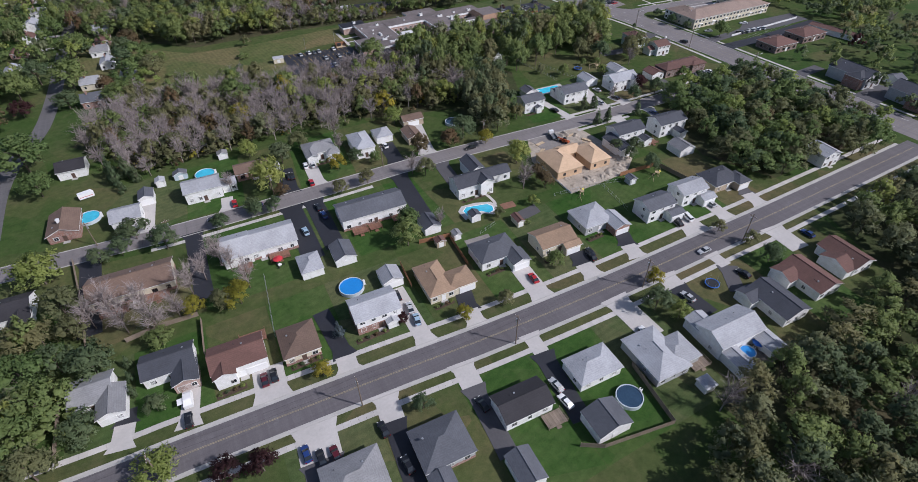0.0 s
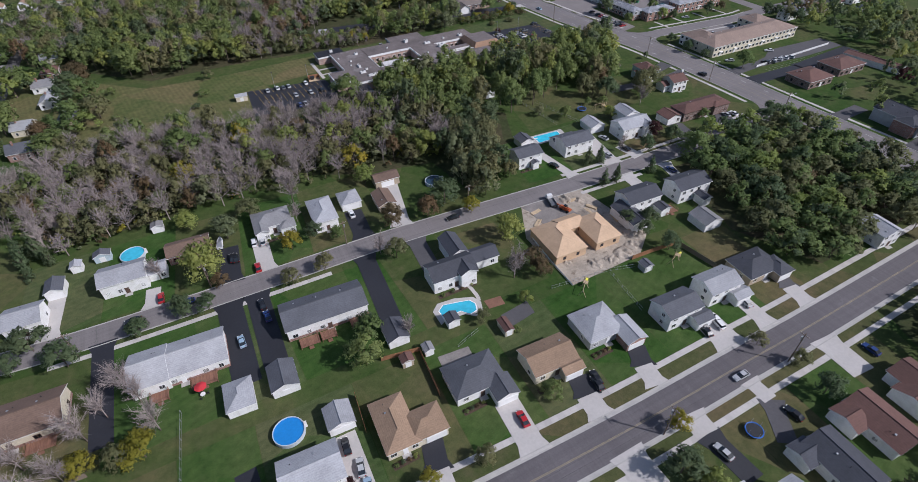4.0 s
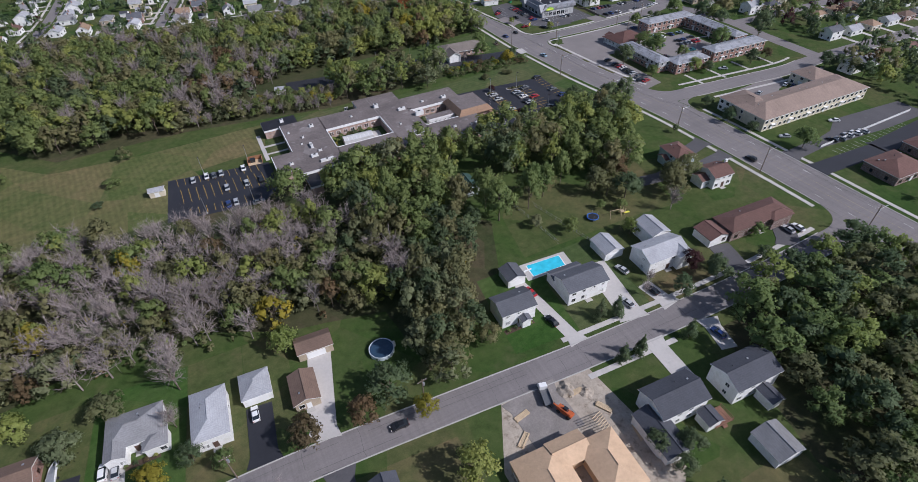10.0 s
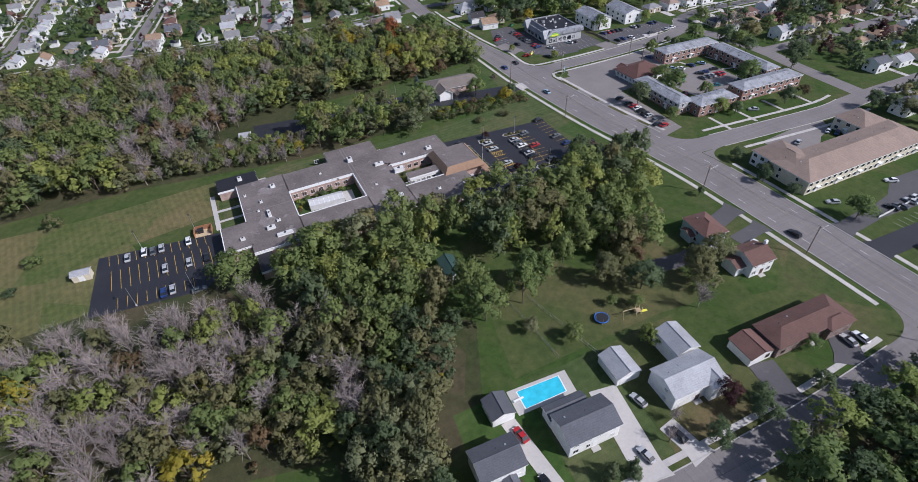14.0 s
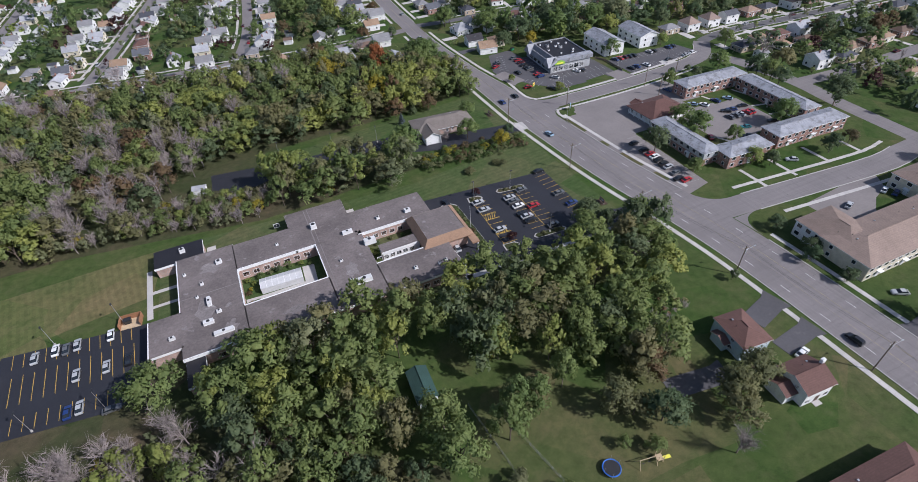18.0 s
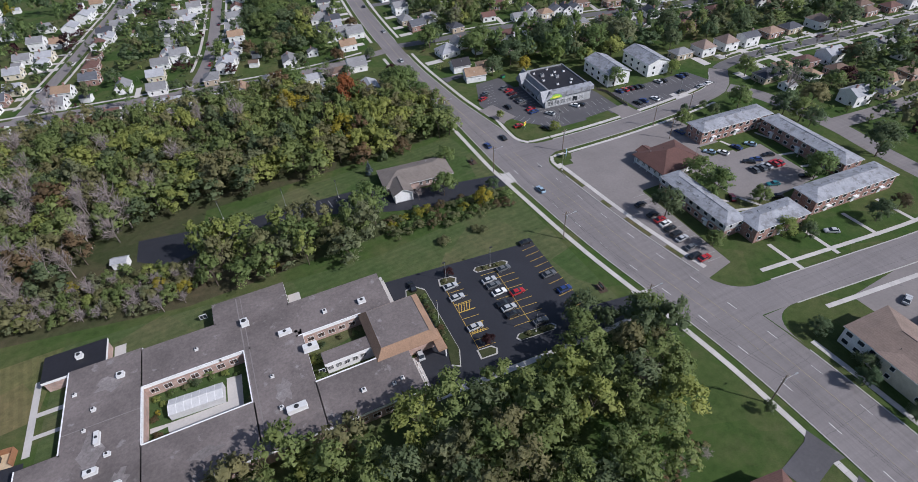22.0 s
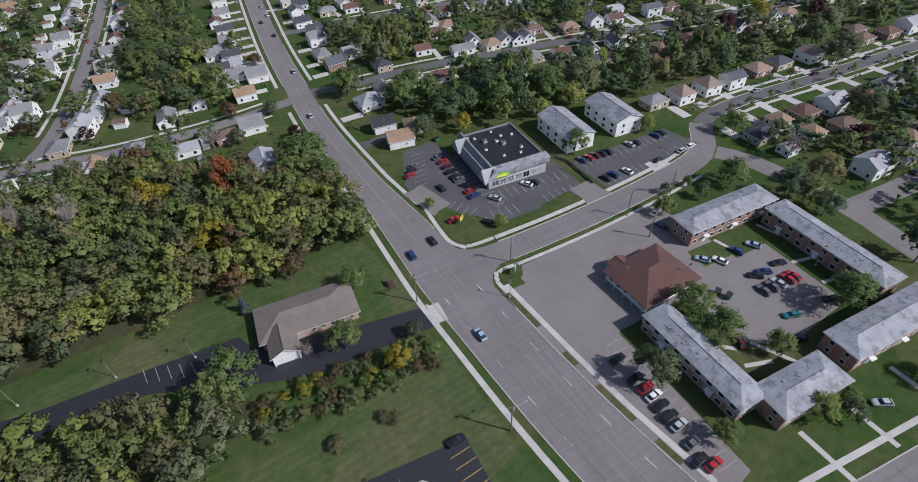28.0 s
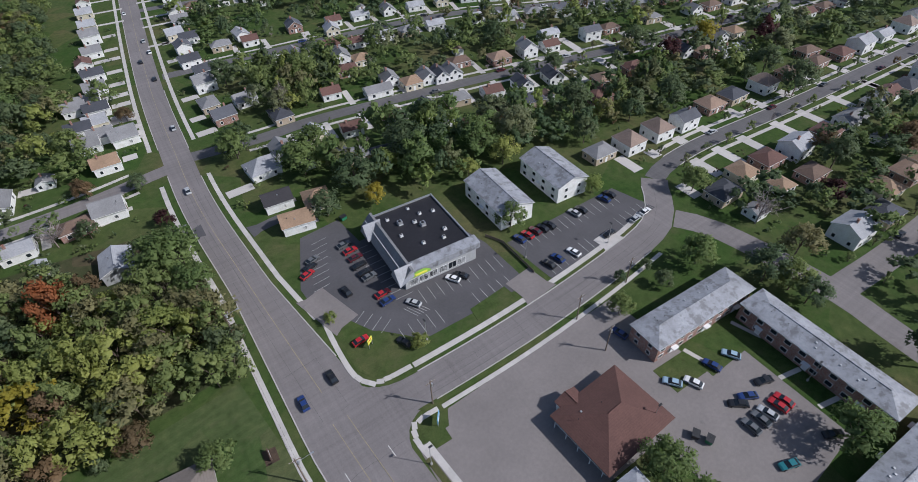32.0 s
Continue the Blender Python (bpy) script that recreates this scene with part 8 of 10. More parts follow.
# the larger trees one by one
COURT_TREES = [(291.2, 301.2, 4.5, 'green'), (289.6, 291.4, 5, 'green'), (268.8, 291.3, 4.6, 'dark'), (326.2, 283.4, 5, 'green'), (300.1, 282.3, 3, 'green'), (314.4, 281.2, 3, 'plum'), (313.5, 315.4, 2, 'olive'), (327.1, 315.7, 2, 'dark'), (291.1, 354.4, 1.9, 'lime'), (268.0, 356.0, 2.1, 'lime'), (355.3, 308.7, 4, 'dark'), (314.4, 334.4, 3, 'green'), (357.5, 283.1, 6, 'dark'), (366.6, 287.4, 5, 'green'), (337.5, 310.1, 2.4, 'olive')]
GARDEN_TREES = [(313.3, 376.8, 4, 'green'), (345.0, 374.5, 3, 'lime'), (342.6, 411.5, 7, 'grey'), (332.1, 404.5, 4.6, 'lime'), (375.0, 413.9, 6, 'dark'), (388.9, 397.8, 4, 'dark'), (410.9, 397.5, 5.5, 'dark'), (380.6, 404.7, 4, 'lime'), (455.5, 371.2, 6.5, 'dark'), (499.1, 360.4, 6, 'dark'), (371.4, 355.5, 4, 'green'), (417.8, 335.5, 5.5, 'dark'), (445.5, 327.1, 5, 'rust'), (369.3, 319.7, 5, 'olive'), (353.1, 319.5, 5, 'dark'), (356.0, 313.8, 4.5, 'green'), (354.5, 308.4, 4.6, 'green'), (344.7, 334.1, 4.5, 'green'), (386.2, 303.7, 4, 'olive'), (395.5, 301.5, 5, 'dark'), (396.1, 330.3, 3, 'dark'), (412.7, 303.4, 5, 'dark'), (480.3, 395.1, 6, 'grey'), (464.3, 389.7, 5.5, 'dark'), (470.7, 425.0, 5, 'yellow'), (394.4, 447.1, 4, 'dark'), (443.1, 424.1, 4.6, 'plum'), (450.8, 389.5, 3.5, 'dark'), (463.7, 321.8, 5, 'dark'), (393.4, 489.5, 5, 'dark'), (439.8, 441.6, 5, 'dark'), (379.1, 448.7, 4, 'dark')]
LAWN_TREES = [(269.9, 237.0, 2.5, 'dark'), (270.3, 225.3, 2.5, 'dark'), (267.9, 211.7, 2.5, 'dark'), (274.6, 193.3, 4, 'green'), (271.3, 273.4, 2.6, 'green'), (292.9, 267.4, 3.2, 'lime'), (302.3, 266.4, 2, 'green'), (323.7, 259.3, 3.5, 'dark'), (335.3, 260.1, 2.6, 'rust'), (332.3, 246.6, 3, 'plum'), (346.9, 265.9, 4, 'green'), (363.5, 264.5, 4.5, 'dark'), (359.2, 249.6, 5, 'dark'), (210.0, 336.2, 4.2, 'green'), (219.7, 324.6, 3.0, 'yellow'), (184.1, 338.6, 5.4, 'green'), (206.1, 368.6, 3.4, 'rust'), (220.3, 268.1, 4, 'dark'), (350.3, 238.3, 3.6, 'dark'), (353.4, 233.5, 3.4, 'dark'), (354.6, 227.8, 3.6, 'olive'), (354.9, 221.7, 3.6, 'dark'), (218.7, 200.5, 4.4, 'olive')]
WEST_TREES = [(13.8, 169.0, 5.6, 'lime'), (0.3, 157.4, 2.6, 'dark'), (4.5, 163.6, 2.5, 'blue'), (-28.4, 158.0, 4.5, 'dark'), (-22.4, 152.7, 4, 'dark'), (-34.9, 156.1, 3, 'dark'), (22.2, 184.7, 4, 'grey'), (22.0, 209.4, 4, 'dark'), (12.0, 195.9, 3.4, 'lime'), (39.2, 169.0, 3, 'yellow'), (47.2, 171.3, 2.6, 'dark'), (35.4, 153.6, 2.6, 'olive'), (45.6, 154.5, 2.8, 'olive'), (70.8, 163.3, 4, 'rust'), (66.4, 149.0, 3.4, 'olive'), (44.3, 116.4, 4.2, 'green'), (17.1, 242.1, 6, 'green')]
ROADSIDE_TREES = [(62.6, 152.6, 3, 'bare'), (84.0, 163.0, 3.4, 'rust'), (45.9, 192.4, 5, 'bare'), (44.3, 181.8, 3, 'bare'), (72.4, 192.2, 3.5, 'lime'), (93.0, 124.0, 4.2, 'bare'), (99.7, 125.6, 3.2, 'rust'), (100.2, 139.3, 4.4, 'lime'), (90.5, 114.6, 2, 'lime')]
CORNER_TREES = [(185.9, 164.6, 3.2, 'plum'), (189.3, 157.6, 3.4, 'dark'), (176.7, 158.1, 3, 'dark'), (208.6, 157.0, 2.4, 'dark'), (220.3, 156.5, 2.2, 'dark'), (216.0, 166.0, 2.4, 'green'), (181.8, 185.4, 2.6, 'lime'), (187.2, 196.8, 2.2, 'green'), (157.1, 203.0, 2.4, 'grey'), (193.3, 201.5, 4.6, 'dark'), (201.6, 215.4, 4.2, 'olive'), (196.6, 213, 4, 'olive'), (206.5, 219, 3.4, 'bare'), (211, 198.4, 4.6, 'olive'), (188.6, 205.5, 3.2, 'olive'), (165.4, 195.4, 2.6, 'green'), (202.0, 188.6, 3.4, 'bare'), (172.0, 166.0, 2, 'bare'), (120.2, 169.5, 3, 'olive'), (224.3, 417.3, 6, 'green'), (218.3, 391.9, 6, 'lime'), (206.7, 449.9, 3, 'dark')]
for x, y, r, tone in COURT_TREES + GARDEN_TREES + LAWN_TREES + CORNER_TREES + WEST_TREES + ROADSIDE_TREES:
    if clear_of_roads(x, y, 0.3) and clear_of_houses(x, y, -4.5):
        tree(x, y, r, r * 2.3 if r > 2.5 else r * 2.0, tone)
        TAKEN.append((x, y, r * 0.8))
for x, y, r, h in ((150.7, 161.6, 2.5, 8.5), (155.0, 160.2, 2.6, 9), (146.6, 147.6, 2.5, 8), (152.0, 147.2, 2.4, 8.5), (166.8, 145.6, 2.4, 8)):
    tree(x, y, r, h, "dark", "cone")
for x, y, r, h, tone in ((257.4, 466, 6.2, 12, "green"), (273.4, 441, 7.4, 13, "green"), (221.6, 421, 6.4, 13, "green"), (179.5, 445.5, 6, 12, "green"), (189.3, 551, 7.4, 13, "green"), (188.3, 512, 7.0, 13, "dark"), (181.3, 601, 8, 14, "green"), (204.7, 617, 7, 13, "green"), (300.7, 506, 7, 13, "green"), (283, 488, 5.4, 11, "grey"), (284.3, 423, 7, 13, "dark"), (175.7, 556, 7, 13, "dark"), (271.4, 527, 6, 12, "dark"), (177.5, 500, 5.6, 10, "green"), (201, 556, 5.4, 10, "olive"), (229, 521, 3.2, 6.5, "rust"), (200, 580, 7, 13, "dark"), (186, 575, 6.4, 12, "green"), (308, 430, 7.4, 14, "dark"), (330, 416, 7.4, 14, "green"), (345, 428, 6.6, 12, "grey"), (296, 424, 5, 10, "lime")):
    tree(x, y, r, h, tone)
    TAKEN.append((x, y, r * 0.8))
NORTH_TREES = [(105.7, 527.0, 6, 'dark'), (107.2, 593.9, 6, 'green'), (114.0, 546.6, 5, 'dark'), (151.0, 512.9, 6, 'green'), (139.1, 546.8, 4, 'green'), (165.9, 542.8, 4, 'dark'), (185.2, 533.4, 5, 'green'), (182.4, 557.9, 6, 'green'), (201.0, 543.5, 5, 'dark'), (166.3, 502.9, 4, 'rust'), (175.6, 508.6, 3, 'plum'), (127.1, 600.8, 4, 'green'), (98.5, 504.0, 4, 'dark'), (179.7, 453.4, 5, 'green'), (171.0, 471.8, 4, 'dark'), (160.1, 469.5, 4, 'olive'), (154.2, 484.5, 3, 'plum'), (224.0, 468.0, 3.5, 'dark'), (207.4, 476.9, 3, 'rust'), (228.5, 524.5, 3, 'rust'), (224.8, 539.9, 4, 'green'), (203.3, 514.8, 2.5, 'lime'), (261.9, 469.1, 5, 'dark'), (276.9, 496.5, 5, 'grey'), (276.0, 449.8, 5, 'green'), (75.4, 599.3, 3.6, 'plum'), (71.7, 575.4, 4, 'plum'), (67.2, 639.8, 3.6, 'plum'), (70.0, 658.0, 3.6, 'plum'), (126.9, 483.1, 3, 'dark'), (129.3, 506.0, 2.5, 'plum'), (133.0, 513.2, 3, 'dark')]
NORTH_TONE = {(x, y): tone for x, y, r, tone in NORTH_TREES}
for lo, hi in ((0, 3.9), (3.9, 9)):
    some = [(x, y) for x, y, r, tone in NORTH_TREES if lo <= r < hi and clear_of_roads(x, y, -1)]
    woods("garden_trees", some, lambda x, y: ((NORTH_TONE[x, y],), (1,)), "large garden trees among the northern houses", rt, (2.8, 3.6) if lo == 0 else (4.4, 6.0), (5, 7.5) if lo == 0 else (9, 13.5), True)
    TAKEN += [(x, y, 2.5) for x, y in some]
GL = "green garden trees among the houses"
tree_fill([(272, 436), (285, 425), (302, 404), (328, 402), (352, 402), (368, 394), (372, 408), (420, 404), (424, 418), (370, 424), (330, 440), (310, 452), (282, 462)], 7.4, "grove", 0.9, "tall dense trees behind the apartments", mix_dark, (3.2, 6.4), (9, 17))
tree_fill([(276, 480), (318, 482), (318, 505), (300, 530), (276, 540)], 7.2, "grove", 0.85, "dense green trees round the small close", mix_green, (3.2, 6), (8, 15))
tree_fill([(372, 255), (372, 345), (450, 352), (640, 345), (640, 225), (360, 225)], 8.4, "garden_trees", 0.6, GL, mix_street, (3.0, 6.6))
tree_fill([(380, 392), (640, 378), (640, 420), (450, 440), (420, 436), (374, 446)], 8.4, "garden_trees", 0.7, GL, mix_street, (3.0, 6.8))
tree_fill([(320, 484), (420, 462), (640, 436), (640, 470), (470, 500), (390, 535), (268, 545)], 8.6, "garden_trees", 0.7, GL, mix_street, (3.0, 6.8))
tree_fill([(268, 565), (400, 550), (640, 485), (640, 640), (290, 720), (272, 660)], 9.0, "garden_trees", 0.8, GL, mix_street, (3.2, 7.0))
tree_fill([(172, 485), (214, 488), (214, 700), (190, 720), (176, 600)], 8.6, "garden_trees", 0.8, "dense green garden trees behind the avenue's houses", mix_dark, (3.8, 7.0), (9, 15), WOOD)
tree_fill([(98, 488), (118, 488), (150, 700), (115, 720)], 8, "garden_trees", 0.4, GL, mix_street)
tree_fill([(126, 486), (146, 486), (172, 700), (150, 720)], 8, "garden_trees", 0.22, GL, mix_street)
tree_fill([(-60, 500), (50, 494), (80, 700), (-30, 720)], 8.5, "garden_trees", 0.26, GL, mix_street)
tree_fill([(56, 494), (92, 486), (112, 700), (86, 720)], 8.5, "garden_trees", 0.16, GL, mix_street)
tree_fill([(-20, 470), (60, 462), (120, 458), (160, 452), (210, 446), (232, 448), (232, 464), (120, 470), (0, 484)], 8, "garden_trees", 0.55, GL, mix_street)
tree_fill([(-160, 300), (-76, 300), (-30, 360), (-56, 400), (-60, 490), (-160, 500)], 8.5, "garden_trees", 0.75, GL, mix_green, (2.8, 5.6), (8, 14))
tree_fill([(-200, 500), (-60, 500), (-40, 720), (-200, 720)], 9, "garden_trees", 0.35, GL, mix_street)
tree_fill([(268, 60), (400, 60), (400, 150), (345, 160), (318, 150), (270, 155)], 9, "garden_trees", 0.6, "green trees east of the avenue", mix_street, (3, 5), (8, 13))
tree_fill([(348, 180), (352, 240), (420, 238), (420, 160), (345, 160)], 8, "garden_trees", 0.75, "green trees behind the apartments", mix_dark, (3, 5), (8, 13))
tree_fill([(-58, 84), (-58, 130), (-52, 130), (-50, 86)], 6, "garden_trees", 0.8, "green trees beside a garden fence", mix_green)
tree_fill([(-28, 356), (-10, 318), (-16, 284), (-26, 272), (-34, 290), (-28, 320)], 8.5, "garden_trees", 0.7, "big green trees beside the meadow", mix_lush, (3.6, 6.4), (9, 15), WOOD)
tree_fill([(-14, 330), (40, 318), (46, 276), (-18, 276)], 13, "garden_trees", 0.45, "scattered bushes in the meadow", mix_green, (1.6, 3.6), (2.5, 7), WOOD)
# street trees on the verges
pts = [(x, y) for ln in (RF, RJ, RD, RQ) for s in (4.8, -4.8) for x, y, _ in along(offset_line(cut(ln, x0=376, x1=640), s), 12.0) if rt.rand() < 0.75 and clear_of_roads(x, y, 0.6)]
woods("street_trees", pts, mix_street, "small street trees on the grass verges", rt, (1.2, 2.2), (3.5, 6), True, SPARSE)
pts = [(x, y) for ln in (RK, RL, RM) for s in (5.6, -5.6) for x, y, _ in along(offset_line(cut(ln, y0=496, y1=720), s), 15.0) if rt.rand() < 0.5]
woods("street_trees", pts, lambda x, y: (("dark", "green", "plum"), (3, 2, 1.6)), "small street trees on the grass verges", rt, (1.6, 2.8), (4, 7), True, SPARSE)

# shrubs and hedges round those houses
pts = []
for a, b, r in TAKEN:
    for k in range(4):
        ang = rt.uniform(0, 6.28)
        x, y = a + math.cos(ang) * (r + 1.6 + rt.rand() * 5), b + math.sin(ang) * (r + 1.6 + rt.rand() * 5)
        if (y > 430 or x > 362) and x < 560 and y < 640 and clear_of_roads(x, y, 1.0) and clear_of_houses(x, y, 0.2):
            pts.append((x, y))
woods("shrubs", pts, mix_street, "garden shrubs and hedges round the houses", rt, (0.7, 1.7), (1.2, 3.2), False, TINY)


# ---- vehicles ----
def loft(bm, prof, w0, w1, mi=0):
    """A body from its side profile (x, z, half-width share)."""
    l = [bm.verts.new((x, -w0 / 2 * k, z)) for x, z, k in prof]
    r = [bm.verts.new((x, w0 / 2 * k, z)) for x, z, k in prof]
    n = len(prof)
    for i in range(n):
        j = (i + 1) % n
        bm.faces.new((l[i], l[j], r[j], r[i])).material_index = mi
    bm.faces.new(l[::-1]).material_index = mi
    bm.faces.new(r).material_index = mi
    return bm


CARS = {}
WORDS = {"light_blue": "light blue"}


def car_meshes(colour, kind):
    """Pieces of one vehicle as (name, mesh, place)."""
    hi = 0.0 if kind == "car" else 0.28
    body = [(-2.3, 0.3, 0.94), (-2.36, 0.62, 0.97), (-2.24, 0.95 + hi * 0.4, 0.94), (-1.5, 1.0 + hi * 0.5, 0.96), (0.9, 0.98 + hi * 0.5, 0.97), (1.95, 0.84 + hi * 0.5, 0.92), (2.3, 0.66 + hi * 0.3, 0.86), (2.36, 0.3, 0.86)]
    zt, zb = 1.44 + hi, 0.97 + hi * 0.5
    back = -1.2 if kind == "car" else -1.95
    glass = [(-2.0 if kind == "car" else -2.15, zb, 0.9), (back, zt, 0.7), (0.15, zt, 0.7), (1.05, zb, 0.9)]
    if "wheel" not in CARS:
        bm = tube(bmesh.new(), (0, -0.11, 0), (0, 0.11, 0), 0.33, 0.33, 14)
        n = len(bm.faces)
        tube(bm, (0, -0.125, 0), (0, 0.125, 0), 0.2, 0.2, 10)
        bm.faces.ensure_lookup_table()
        for f in bm.faces[n:]:
            f.material_index = 1
        CARS["wheel"] = link_mesh("wheel", bm, [M["tyre"], M["rim"]])
        CARS["headlight"] = link_mesh("headlight", boxes((-0.08, 0.08, -0.2, 0.2, 0, 0.14)), M["lamp_lens"])
        CARS["tail_light"] = link_mesh("tail_light", boxes((-0.05, 0.05, -0.15, 0.15, 0, 0.16)), M["tail_red"])
    out = [("body", link_mesh("body", loft(bmesh.new(), body, 1.84, 1.84), PAINT[colour]), (0, 0, 0)), ("cabin_glass", link_mesh("cabin_glass", loft(bmesh.new(), glass, 1.8, 1.3), M["glass"]), (0, 0, 0)),
           ("roof", link_mesh("roof", boxes((back - 0.02, 0.2, -0.64, 0.64, zt - 0.03, zt + 0.03)), PAINT[colour]), (0, 0, 0))]
    for s in (-1, 1):
        out += [("wheel", CARS["wheel"], (u, s * 0.82, 0.33)) for u in (-1.42, 1.42)]
        out += [("headlight", CARS["headlight"], (2.28, s * 0.6, 0.58)), ("tail_light", CARS["tail_light"], (-2.32, s * 0.7, 0.68))]
    return out


def park(x, y, heading, colour, kind="car", plain=False):
    """A parked vehicle: body, glass, roof, wheels and lamps; repeats share their meshes."""
    key = (colour, kind)
    if key not in CARS:
        CARS[key] = car_meshes(colour, kind)
    z = 0.1 if any(inside(q, x, y) for q in DRIVES) else 0.03
    e = thing("car" if kind == "car" else "van", x, y, z, heading, "%s %s parked on the ground" % (WORDS.get(colour, colour), "saloon car" if kind == "car" else "tall sport utility vehicle"), "car")
    e.scale = (0.93, 0.93, 0.96)
    for nm, me, at in CARS[key]:
        if (plain or y > 190) and nm in ("headlight", "tail_light"):
            continue
        o = new(nm, me)
        o.parent = e
        o.location = at
    return e

# ---- vehicles where they stand ----
park(69.7, 84.6, 85, "red")
park(32.3, 97.8, 85, "black")
park(33.5, 91.8, 80, "silver")
park(33.4, 87.1, 78, "light_blue")
park(-7.0, 88.0, 88, "maroon")
park(-4.7, 88.2, 88, "black")
park(-3.5, 64.6, 90, "blue")
park(-1.0, 62.1, 90, "black")
park(2.0, 61.5, 92, "maroon")
park(13.2, 61.8, 92, "black")
park(14.6, 51.8, 92, "black")
park(35.6, 56.4, 95, "black")
park(53.6, 52.2, 95, "silver")
park(52.8, 47.6, 95, "white")
park(83.5, 53.7, 88, "white")
park(90.5, 83.8, 85, "black")
park(125.5, 82.5, 80, "black")
park(130.2, 82.7, 80, "white", "van")
park(102.8, 57.3, 95, "silver")
park(124.0, 56.0, 95, "black")
park(156.7, 58.2, 90, "blue")
park(122.0, 68.6, 178, "silver")
park(25.8, 144.2, 92, "blue")
park(25.5, 149.3, 92, "black")
park(17.9, 138.7, 92, "light_blue")
park(0.7, 166.2, 88, "red")
park(27.8, 165.2, 88, "red")
park(29.2, 177.5, 86, "white", "van")
park(31.7, 176.7, 86, "silver")
park(-6.9, 160.7, 175, "black")
park(7.1, 160.8, 175, "blue")
park(21.7, 173.4, 88, "black")
park(61.4, 176.2, 88, "white")
park(90.3, 157.5, 178, "black")
park(126.5, 84.6, 80, "black")
park(130.9, 84.3, 80, "white")
park(142.8, 84.3, 80, "silver")
park(91.3, 85.2, 80, "black")
park(22.6, 172.8, 88, "black")
park(139.3, 178.5, 98, "red")
park(138.5, 166.7, 98, "black")
park(168.2, 173.3, 100, "silver")
park(160.7, 162.2, 98, "silver")
park(170.1, 162.6, 98, "black")
park(226.4, 162.3, 88, "silver")
park(230.1, 161.5, 88, "white")
park(174.3, 142.7, 95, "blue")
park(250.7, 197.1, 92, "black", "van")
park(236.0, 200.1, 10, "white")
park(241.0, 322.6, 92, "light_blue")
park(238.2, 357.8, 90, "blue")
park(237.1, 456.3, 90, "silver")
park(244.9, 579.3, 90, "black")
park(250.9, 589.3, 90, "white")
park(246.3, 360.3, 92, "black")
park(183.7, 299.3, 90, "black")
park(193.7, 294.2, 2, "silver")
park(193.6, 289.5, 2, "silver")
park(193.5, 277.7, 2, "silver")
park(204.7, 291.4, 2, "silver")
park(204.9, 289.0, 2, "grey")
park(205.1, 285.9, 2, "white")
park(209.7, 283.6, 2, "red")
park(204.2, 281.5, 2, "black")
park(204.7, 279.6, 2, "silver")
park(204.6, 277.1, 2, "black")
park(210.7, 293.7, 2, "grey")
park(210.0, 271.6, 2, "grey")
park(221.3, 285.6, 2, "grey")
park(222.0, 278.6, 2, "blue")
park(222.3, 300.9, 2, "black")
park(177.1, 276.2, 88, "silver")
park(63.7, 289.7, 90, "white")
park(66.3, 288.8, 90, "grey")
park(69.0, 289.1, 90, "silver")
park(77.3, 288.6, 90, "white")
park(76.7, 277.2, 90, "silver")
park(69.6, 277.8, 90, "silver")
park(82.0, 277.0, 90, "black")
park(68.6, 266.4, 90, "blue")
park(71.2, 266.6, 90, "silver")
park(78.5, 262.4, 0, "grey")
park(58.8, 289.2, 90, "silver")
park(308.9, 313.3, 125, "light_blue")
park(312.7, 310.5, 110, "white")
park(319.9, 310.9, 105, "blue")
park(326.0, 310.1, 120, "light_blue")
park(325.7, 301.6, 160, "black")
park(316.1, 301.5, 140, "black")
park(319.4, 301.4, 150, "blue")
park(316.8, 296.6, 90, "grey")
park(319.2, 296.6, 100, "silver")
park(322.7, 296.3, 95, "red")
park(324.8, 296.3, 95, "red")
park(313.6, 296.8, 90, "grey")
park(312.4, 287.7, 160, "teal")
park(307.6, 282.1, 150, "black")
park(294.6, 288.4, 60, "maroon")
park(325.7, 286.0, 150, "black")
park(265.7, 299.6, 5, "black")
park(265.6, 293.5, 5, "black")
park(265.9, 290.4, 5, "red")
park(266.1, 288.0, 5, "white")
park(265.7, 285.4, 5, "black")
park(265.5, 282.5, 5, "black", "van")
park(265.7, 280.1, 5, "silver")
park(265.3, 275.8, 5, "grey")
park(263.5, 272.5, 5, "black")
park(265.3, 270.4, 5, "red")
park(307.6, 262.0, 150, "silver")
park(254.7, 394.8, 20, "red")
park(256.5, 397.1, 20, "black")
park(258.2, 399.4, 20, "grey")
park(260.8, 382.6, 95, "black")
park(268.4, 399.8, 5, "grey")
park(268.8, 396.4, 5, "red")
park(268.7, 392.9, 5, "maroon")
park(268.2, 389.4, 5, "black")
park(268.3, 386.0, 5, "black")
park(268.5, 383.8, 5, "grey")
park(268.5, 376.0, 5, "red")
park(268.4, 373.0, 5, "blue")
park(273.5, 368.3, 120, "silver")
park(286.8, 369.3, 120, "white")
park(289.4, 368.9, 120, "black")
park(256.6, 365.6, 5, "red")
park(265.1, 358.8, 110, "black")
park(311.8, 370.8, 100, "blue")
park(314.8, 370.7, 100, "red")
park(317.8, 370.7, 100, "maroon")
park(320.4, 370.3, 100, "black")
park(323.0, 370.1, 100, "black")
park(333.0, 369.8, 100, "silver")
park(335.7, 369.6, 100, "black")
park(345.5, 369.2, 100, "blue")
park(348.5, 369.8, 100, "black")
